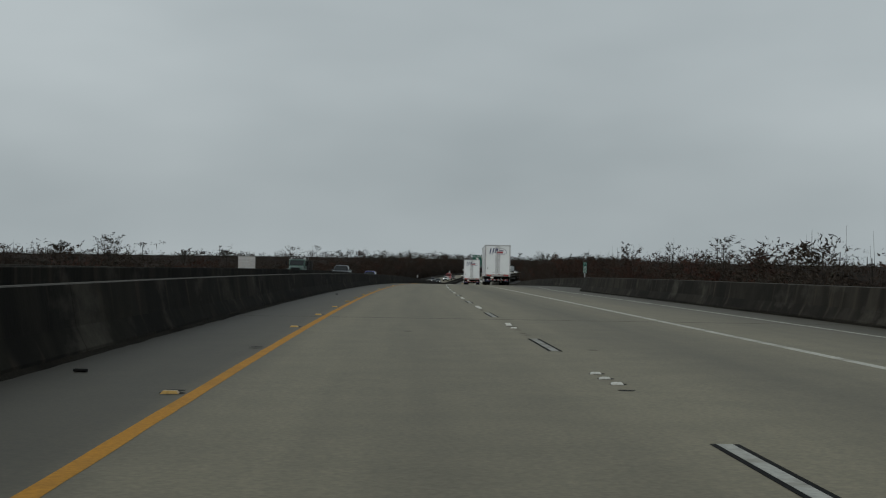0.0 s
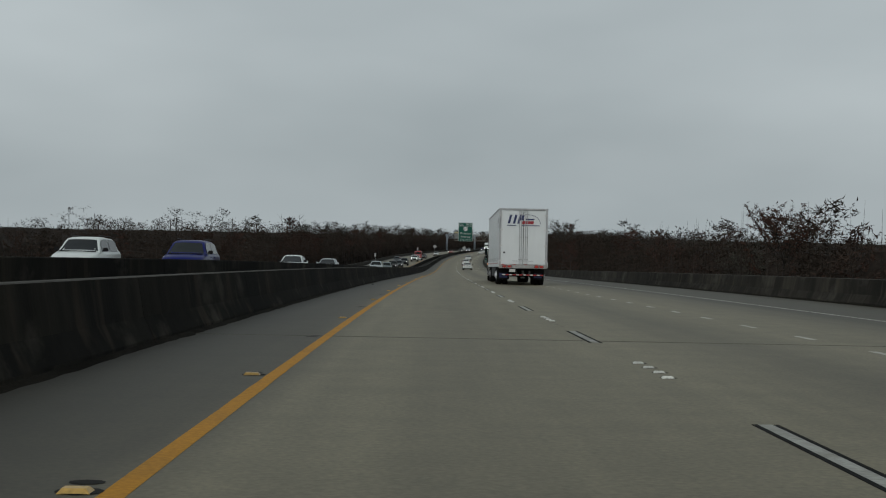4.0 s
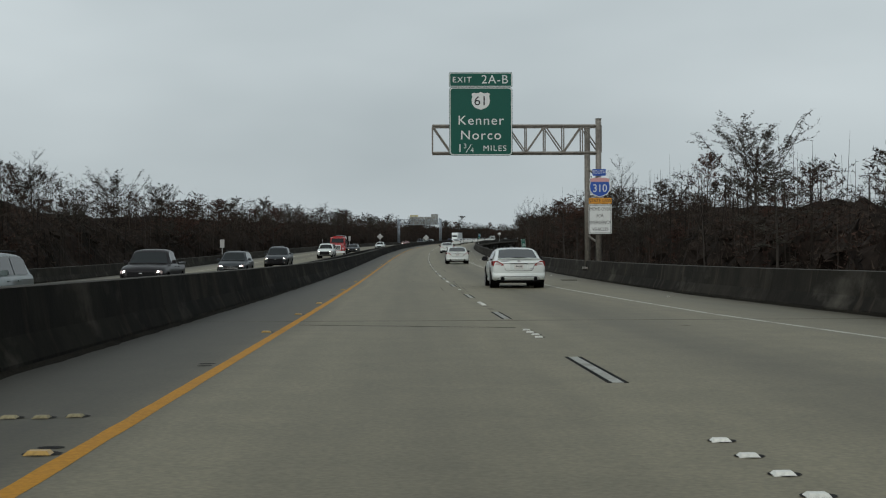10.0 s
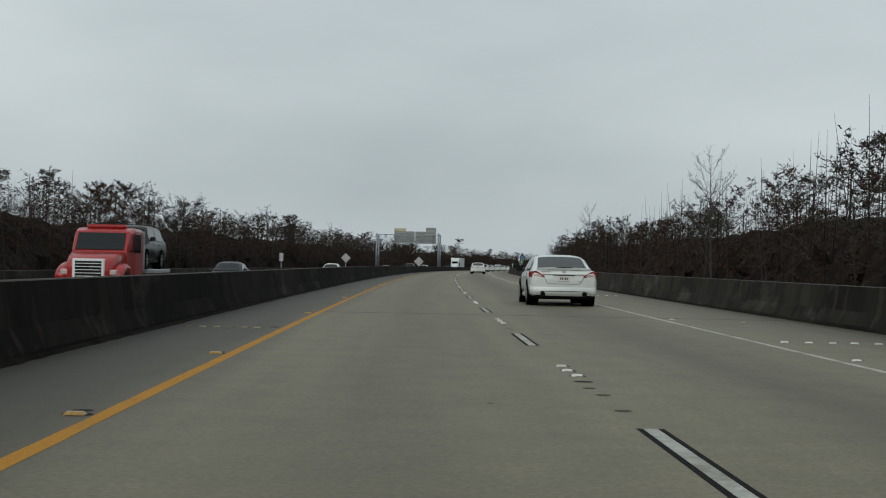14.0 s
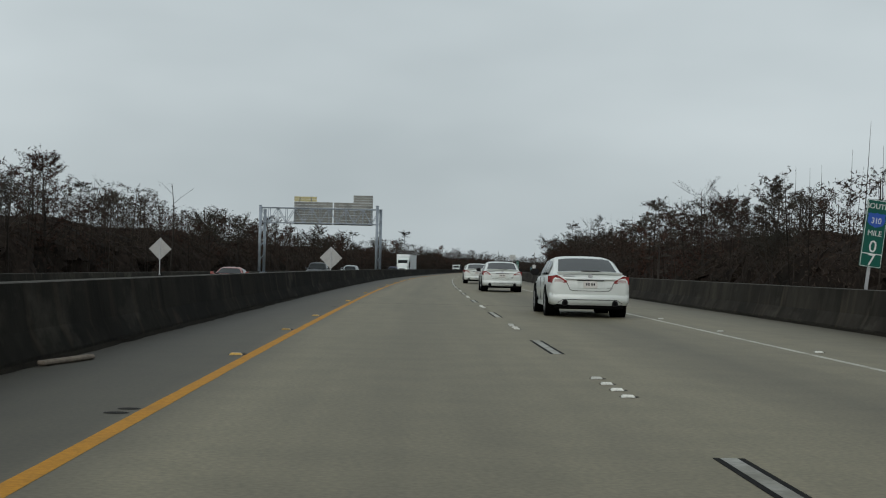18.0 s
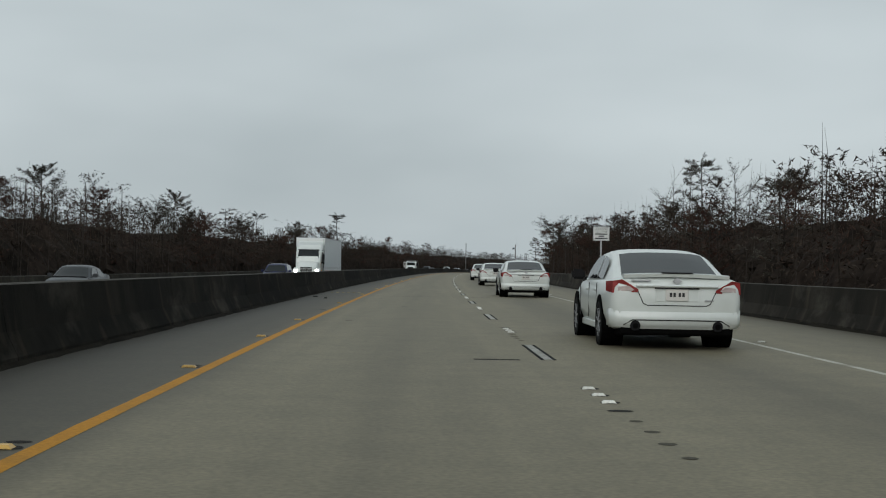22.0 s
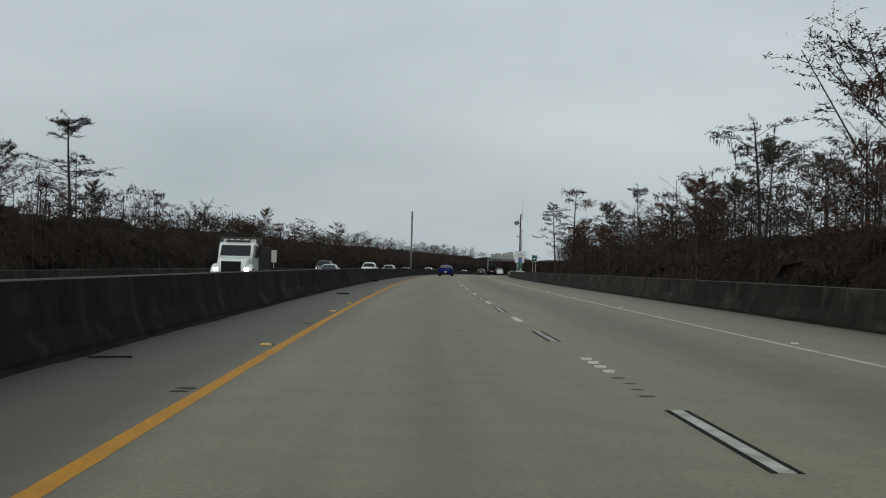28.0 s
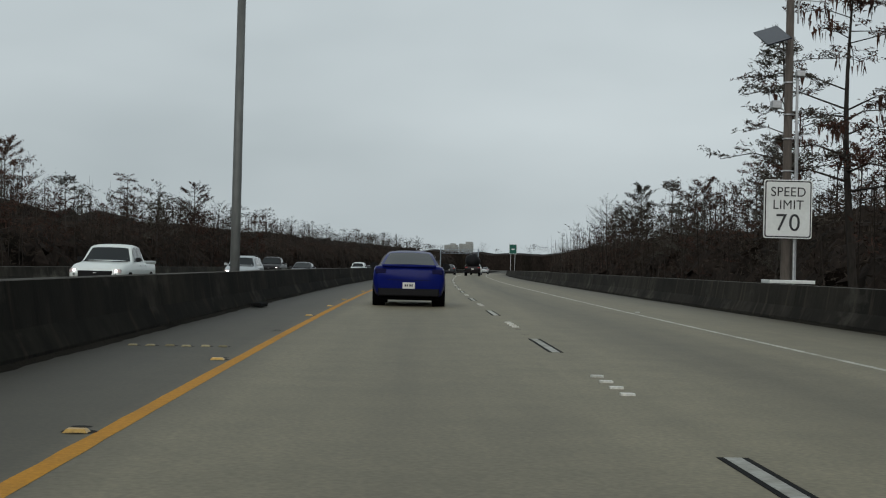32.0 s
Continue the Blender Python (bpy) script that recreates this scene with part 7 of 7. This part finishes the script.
        part("door_grab", box(sgn * (W + 0.02) - 0.03, sgn * (W + 0.02) + 0.03, 4.24, 4.3, 1.35, 1.75, 0.01), BLACK, t)
        # mirrors
        mi = part("mirror", box(min(sgn * 1.26, sgn * 1.45), max(sgn * 1.26, sgn * 1.45), 5.28, 5.40, 2.02, 2.62, 0.04, None, 2), BLACK, t, "tall black door mirror")
        part("convex_mirror", box(min(sgn * 1.26, sgn * 1.45), max(sgn * 1.26, sgn * 1.45), 5.28, 5.40, 1.72, 1.96, 0.04, None, 2), BLACK, mi)
        part("mirror_arm", tube((sgn * 1.10, 5.12, 1.78), (sgn * 1.36, 5.32, 2.04), 0.04, n=8), BLACK, mi)
        part("mirror_glass", box(min(sgn * 1.275, sgn * 1.435), max(sgn * 1.275, sgn * 1.435), 5.268, 5.279, 2.05, 2.59), GLASS, mi)
        # wings, steps and tanks
        wing = loft([[(sgn * a, y, z) for a, z in ((0.78, zz - 0.12), (1.20, zz - 0.14), (1.22, zz - 0.02), (1.14, zz + 0.06), (0.78, zz + 0.10))] for y, zz in ((5.55, 1.02), (5.75, 1.22), (6.2, 1.34), (6.6, 1.24), (6.85, 1.0), (6.98, 0.78))])
        part("wing", wing, coat, t, smooth=True)
        part("headlamp", box(min(sgn * 0.72, sgn * 1.08), max(sgn * 0.72, sgn * 1.08), 6.86, 7.0, 0.98, 1.22, 0.04, None, 2), LAMP_ON if lights else LAMP_PALE, t)
        part("marker_lamp", box(min(sgn * 1.19, sgn * 1.235), max(sgn * 1.19, sgn * 1.235), 5.72, 5.77, 1.19, 1.23), AMBER_ON, t)
        part("fuel_tank", tube((sgn * 0.93, 1.75, 0.62), (sgn * 0.93, 4.05, 0.62), 0.29, n=32), STEEL, t, smooth=False)
        for y in (2.1, 2.95, 3.7):
            part("tank_strap", tube((sgn * 0.93, y, 0.62), (sgn * 0.93, y + 0.06, 0.62), 0.297, n=32), BLACK, t)
        part("tool_box", box(min(sgn * 0.62, sgn * 1.18), max(sgn * 0.62, sgn * 1.18), 4.12, 4.85, 0.42, 0.92, 0.03), STEEL, t)
        part("upper_step", box(min(sgn * 0.85, sgn * 1.22), max(sgn * 0.85, sgn * 1.22), 4.3, 5.25, 0.86, 0.92, 0.01), STEEL, t)
        part("lower_step", box(min(sgn * 0.85, sgn * 1.24), max(sgn * 0.85, sgn * 1.24), 4.55, 5.3, 0.36, 0.42, 0.01), STEEL, t)
        wheel(t, sgn * 1.04, 6.2, 0.52, 0.30, sgn, truck=True)
        for y in (-0.40, 0.88):
            wheel(t, sgn * 1.08, y, 0.51, 0.28, sgn, truck=True)
            wheel(t, sgn * 0.76, y, 0.51, 0.28, sgn, truck=True)
        part("aerial", tube((sgn * 1.22, 4.7, 2.95), (sgn * 1.24, 4.72, 4.0), 0.008, n=5), BLACK, t)
        part("aerial_base", box(min(sgn * 1.02, sgn * 1.24), max(sgn * 1.02, sgn * 1.24), 4.67, 4.75, 2.93, 2.99), BLACK, t)
        part("fairing_edge", box(sgn * (W + 0.01) - 0.01, sgn * (W + 0.01) + 0.022, 2.3, 2.34, 1.1, 3.7), BLACK, t)
    part("chassis", box(-0.42, 0.42, -0.9, 6.6, 0.62, 0.97), WELL, t)
    for y in (-0.40, 0.88, 6.2):
        part("axle", tube((-1.0, y, 0.51), (1.0, y, 0.51), 0.06, n=10), WELL, t)
    part("fifth_wheel", box(-0.45, 0.45, -0.2, 0.7, 0.975, 0.995, 0.005), BLACK, t)
    if not lights:
        # the low-roofed kind
        for o in list(t.children_recursive):
            for v in o.data.vertices:
                if v.co.z > 1.0:
                    v.co.z = 1.0 + (v.co.z - 1.0) * 0.755
    return t


def work_truck(m, coat, label, bed, grille=CHROME_WHITE):
    """A medium conventional truck facing +y; bed is 'tow', 'dump' or 'box'."""
    t = thing("work_truck", m, label, "truck")
    ring = lambda y, w, za, zb, r=0.12: [(w, y, za), (w, y, zb - r), (w - r * 0.3, y, zb - r * 0.3), (w - r, y, zb), (-(w - r), y, zb), (-(w - r * 0.3), y, zb - r * 0.3), (-w, y, zb - r), (-w, y, za)]
    part("cab", loft([ring(-1.0, 1.05, 0.95, 2.62), ring(0.2, 1.06, 0.95, 2.64), ring(0.75, 1.0, 0.95, 2.52), ring(1.25, 0.98, 0.95, 1.78)]), coat, t)
    part("hood", loft([ring(1.15, 0.95, 0.75, 1.78), ring(2.0, 0.88, 0.7, 1.68), ring(2.55, 0.80, 0.65, 1.50, 0.2), ring(2.7, 0.72, 0.7, 1.35, 0.2)]), coat, t, smooth=True)
    part("windscreen", panel([(-0.86, 1.22, 1.84), (0.86, 1.22, 1.84), (0.84, 0.82, 2.44), (-0.84, 0.82, 2.44)][::-1], 0.03), GLASS, t)
    part("grille_frame", box(-0.56, 0.56, 2.50, 2.73, 0.78, 1.52, 0.03), grille, t)
    part("grille", box(-0.46, 0.46, 2.70, 2.745, 0.84, 1.44, 0.02), BLACK, t)
    for k in range(5):
        part("grille_bar", box(-0.45, 0.45, 2.74, 2.757, 0.90 + k * 0.11, 0.925 + k * 0.11), grille, t)
    part("bumper", box(-1.12, 1.12, 2.55, 2.80, 0.42, 0.72, 0.04, None, 2), grille, t)
    part("roof_lamps", box(-0.7, 0.7, 0.0, 0.3, 2.64, 2.76, 0.03), BLACKBED if bed != "tow" else P_RED, t)
    for sgn in (1, -1):
        part("wing", loft([[(sgn * a, y, z) for a, z in ((0.7, zz - 0.15), (1.16, zz - 0.16), (1.17, zz), (1.05, zz + 0.08), (0.7, zz + 0.1))] for y, zz in ((1.2, 1.05), (1.5, 1.25), (1.9, 1.3), (2.4, 1.15), (2.65, 0.9))]), coat, t, smooth=True)
        part("headlamp", box(min(sgn * 0.62, sgn * 0.98), max(sgn * 0.62, sgn * 0.98), 2.5, 2.68, 0.95, 1.15, 0.04), LAMP_ON if bed != "tow" else LAMP_PALE, t)
        q = [(sgn * 1.065, -0.6, 1.75), (sgn * 1.065, 0.5, 1.75), (sgn * 1.05, 0.4, 2.42), (sgn * 1.065, -0.6, 2.42)]
        part("side_window", panel(q if sgn > 0 else q[::-1], 0.01), GLASS, t)
        mi = part("mirror", box(min(sgn * 1.22, sgn * 1.42), max(sgn * 1.22, sgn * 1.42), 0.95, 1.05, 1.85, 2.3, 0.02), BLACK, t)
        part("mirror_arm", tube((sgn * 1.0, 0.8, 1.8), (sgn * 1.32, 1.0, 1.87), 0.02, n=6), BLACK, mi)
        for y in (1.75, -3.2):
            wheel(t, sgn * 0.98, y, 0.48, 0.28, sgn, truck=True)
    part("chassis", box(-0.42, 0.42, -4.8, 2.4, 0.6, 0.92), WELL, t)
    if bed == "tow":
        part("flatbed", box(-1.22, 1.22, -5.4, -1.15, 1.0, 1.14, 0.02), GALV, t)
        part("headboard", box(-1.1, 1.1, -1.15, -1.05, 1.1, 2.55, 0.02), GALV, t)
    elif bed == "dump":
        part("dump_body", loft([[(x, y, z) for x, z in ((-1.2, 1.05), (1.2, 1.05), (1.22, 2.45), (-1.22, 2.45))] for y in (-5.2, -1.2)]), BLACKBED, t)
        part("headboard", box(-1.2, 1.2, -1.25, -0.5, 2.5, 2.95, 0.03), BLACKBED, t)
        for x0, x1 in ((-0.95, -0.62), (-0.52, -0.20), (-0.02, 0.22), (0.34, 0.62), (0.72, 0.96)):
            part("lettering_bar", box(x0, x1, -0.505, -0.492, 2.62, 2.83), GALV, t)
        for k in range(6):
            for sgn in (1, -1):
                part("body_rib", box(min(sgn * 1.2, sgn * 1.29), max(sgn * 1.2, sgn * 1.29), -5.0 + k * 0.7, -4.9 + k * 0.7, 1.1, 2.42), BLACKBED, t)
    else:
        part("bed_box", box(-1.1, 1.1, -4.4, -1.2, 0.95, 1.9, 0.03), BLACKBED, t)
    return t


BLACKBED = mat("black_steel_bed", (0.022, 0.020, 0.020), 0.6, vary=0.25, small=6.0)


def ahead(s, lat):
    """Pose of a vehicle driving with the camera."""
    return road_pose(s, lat)


def against(s, lat):
    """Pose of a vehicle of the opposite carriageway, its front at s."""
    p = on_road(s, lat, rise(s))
    return Matrix.Translation(p) @ pose(0, 0, 0, -math.degrees(float(np.interp(s, SS, GRADE))), 0, math.degrees(heading(s)) + 180)


IN, OUT = -9.4, -13.1
# grey tractors with white van trailers
for s, lat in ((144.2, 8.72), (224.4, 6.1)):
    trailer(ahead(s, lat), "white box trailer with navy and red decal on its doors", P_TRAILER)
    tractor(ahead(s + 15.15, lat), P_CAB, "grey conventional sleeper truck tractor pulling the white trailer")
white_sedan = car(ahead(797.35, 5.62), P_WHITE, "white sedan with a lip spoiler, driving on the slow lane", detail=True, lights=False)
for s, lat in ((414.2, 5.75), (476.6, 5.85), (544.5, 5.93), (673.9, 5.75), (704.7, 5.55), (735.9, 5.33), (766.6, 5.48), (829.0, 5.9), (860.3, 6.08), (892.0, 6.02)):
    copy_thing(white_sedan, ahead(s, lat))
car(ahead(1150.6 + 2.4, 1.72), P_BLUE, "dark blue sedan with a pale number plate, on the fast lane", lights=False)
hauler = car(ahead(1290, 5.4), P_BLACK, "dark pickup with a tall tarped load on the slow lane", style="pickup", lights=False)
tarp = bmesh.new()
bmesh.ops.create_uvsphere(tarp, u_segments=16, v_segments=10, radius=1.0, matrix=Matrix.Translation((0, -1.9, 1.9)) @ Matrix.Diagonal((0.98, 1.0, 0.95, 1)))
for v in tarp.verts:
    v.co += Vector((0.06 * math.sin(7 * v.co.z), 0, 0.07 * math.sin(6 * v.co.x + 3 * v.co.y)))
part("tarped_load", tarp, BLACK, hauler, "dark lumpy tarpaulin over the load", True)
car(ahead(1334, 5.4), P_WHITE, "white sport utility vehicle on the slow lane in the distance", style="suv", lights=False)
car(ahead(1312, 1.8), P_GREY, "dark grey car on the fast lane in the distance", lights=False)
car(ahead(1405, 5.4), P_SILVER, "silver car on the slow lane in the distance", lights=False)


def oncoming(s, lat, coat, style, label):
    half = {"sedan": 2.4, "coupe": 2.45, "suv": 2.35, "pickup": 2.9}[style]
    car(against(s + half, lat), coat, label, style=style)


oncoming(155.2, OUT, P_WHITE, "pickup", "white pickup truck on the opposite carriageway")
oncoming(165.0, IN, P_GREY, "pickup", "dark grey pickup truck on the opposite carriageway")
oncoming(206.0, OUT, P_WHITE, "suv", "white sport utility vehicle on the opposite carriageway")
oncoming(209.6, IN, P_BLUE, "suv", "blue sport utility vehicle with lit headlamps, oncoming")
oncoming(250.0, IN, P_WHITE, "sedan", "white sedan with lit headlamps, oncoming")
oncoming(279.3, IN, P_SILVER, "sedan", "silver sedan on the opposite carriageway")
oncoming(364.0, IN, P_SILVER, "pickup", "silver pickup truck with lit headlamps, oncoming")
oncoming(399.5, IN, P_TEAL, "suv", "grey-green sport utility vehicle with lit headlamps, oncoming")
oncoming(424.0, IN, P_BLACK, "pickup", "black pickup truck with lit headlamps, oncoming")
oncoming(452.8, IN, P_GREY, "suv", "dark grey sport utility vehicle with lit headlamps, oncoming")
oncoming(480.0, IN, P_GREY, "pickup", "dark pickup truck with lit headlamps, oncoming")
oncoming(513.0, OUT, P_GREY, "suv", "dark sport utility vehicle on the far opposite lane")
crew = car(against(533.5 + 2.9, IN), P_WHITE, "white pickup with a roof light bar and a black bed box", style="pickup")
part("light_bar", box(-0.62, 0.62, -0.15, 0.1, 1.90, 1.99, 0.03), BLACK, crew, "dark light bar")
part("bed_box", box(-0.88, 0.88, -2.7, -1.1, 1.2, 1.72, 0.03), BLACKBED, crew, "black box on the bed")
part("bed_mast", tube((0.6, -1.15, 1.7), (0.6, -1.15, 2.45), 0.02, n=6), GALV, crew)
work_truck(against(552.3 + 2.8, IN), P_RED, "red tow truck with a chrome grille and flatbed, oncoming", "tow")
car(Matrix.Translation((0, 0, 1.14)) @ against(552.3 + 2.8 + 3.6, IN), P_BLACK, "black sport utility vehicle carried on the tow truck's bed", style="suv", lights=False)
oncoming(581.0, IN, P_GREY, "sedan", "dark grey sedan with lit headlamps, oncoming")
oncoming(642.0, IN, P_WHITE, "sedan", "white sedan with lit headlamps, oncoming")
oncoming(717.0, IN, P_PINK, "coupe", "faded red coupe on the opposite carriageway")
oncoming(768.0, IN, P_GREY, "pickup", "dark grey pickup truck with lit headlamps, oncoming")
oncoming(803.0, IN, P_SILVER, "suv", "silver sport utility vehicle with lit headlamps, oncoming")
oncoming(833.0, OUT, P_GREY, "sedan", "dark grey sedan with lit headlamps on the far lane")
oncoming(873.6, IN, P_NAVY, "suv", "dark blue hatchback with lit headlamps, oncoming")
tractor(against(895.0 + 7.1, IN), P_WHITE, "white conventional sleeper truck tractor, oncoming", lights=True)
trailer(against(895.0 + 7.1 + 12.6, IN), "white box trailer with ribbed sides, behind an oncoming tractor", P_TRAILER, rear_decal=False)
work_truck(against(1055.8 + 2.8, IN), P_WHITE, "white dump truck with a black body and headboard, oncoming", "dump", BLACK)
work_truck(against(152.5 + 2.8, OUT) @ Matrix.Scale(0.88, 4), P_GREEN, "dark green dump truck on the far opposite lane", "dump", BLACK)
oncoming(1114.2, IN, P_SILVER, "sedan", "silver sedan on the opposite carriageway")
oncoming(1142.9, OUT, P_GREY, "pickup", "dark grey pickup truck on the far opposite lane")
oncoming(1164.1, IN, P_WHITE, "pickup", "white pickup truck with lit headlamps, oncoming")
oncoming(1198.0, IN, P_SILVER, "suv", "grey sport utility vehicle with lit headlamps, oncoming")
oncoming(1231.0, IN, P_GREY, "sedan", "grey sedan with lit headlamps, oncoming")
oncoming(1237.9, OUT, P_BLACK, "pickup", "black pickup truck on the far opposite lane")
oncoming(1288.0, IN, P_WHITE, "suv", "white sport utility vehicle with lit headlamps, oncoming")
oncoming(1345.0, OUT, P_GREY, "sedan", "grey sedan far off on the opposite carriageway")
oncoming(1400.0, IN, P_WHITE, "suv", "white sport utility vehicle far off, oncoming")
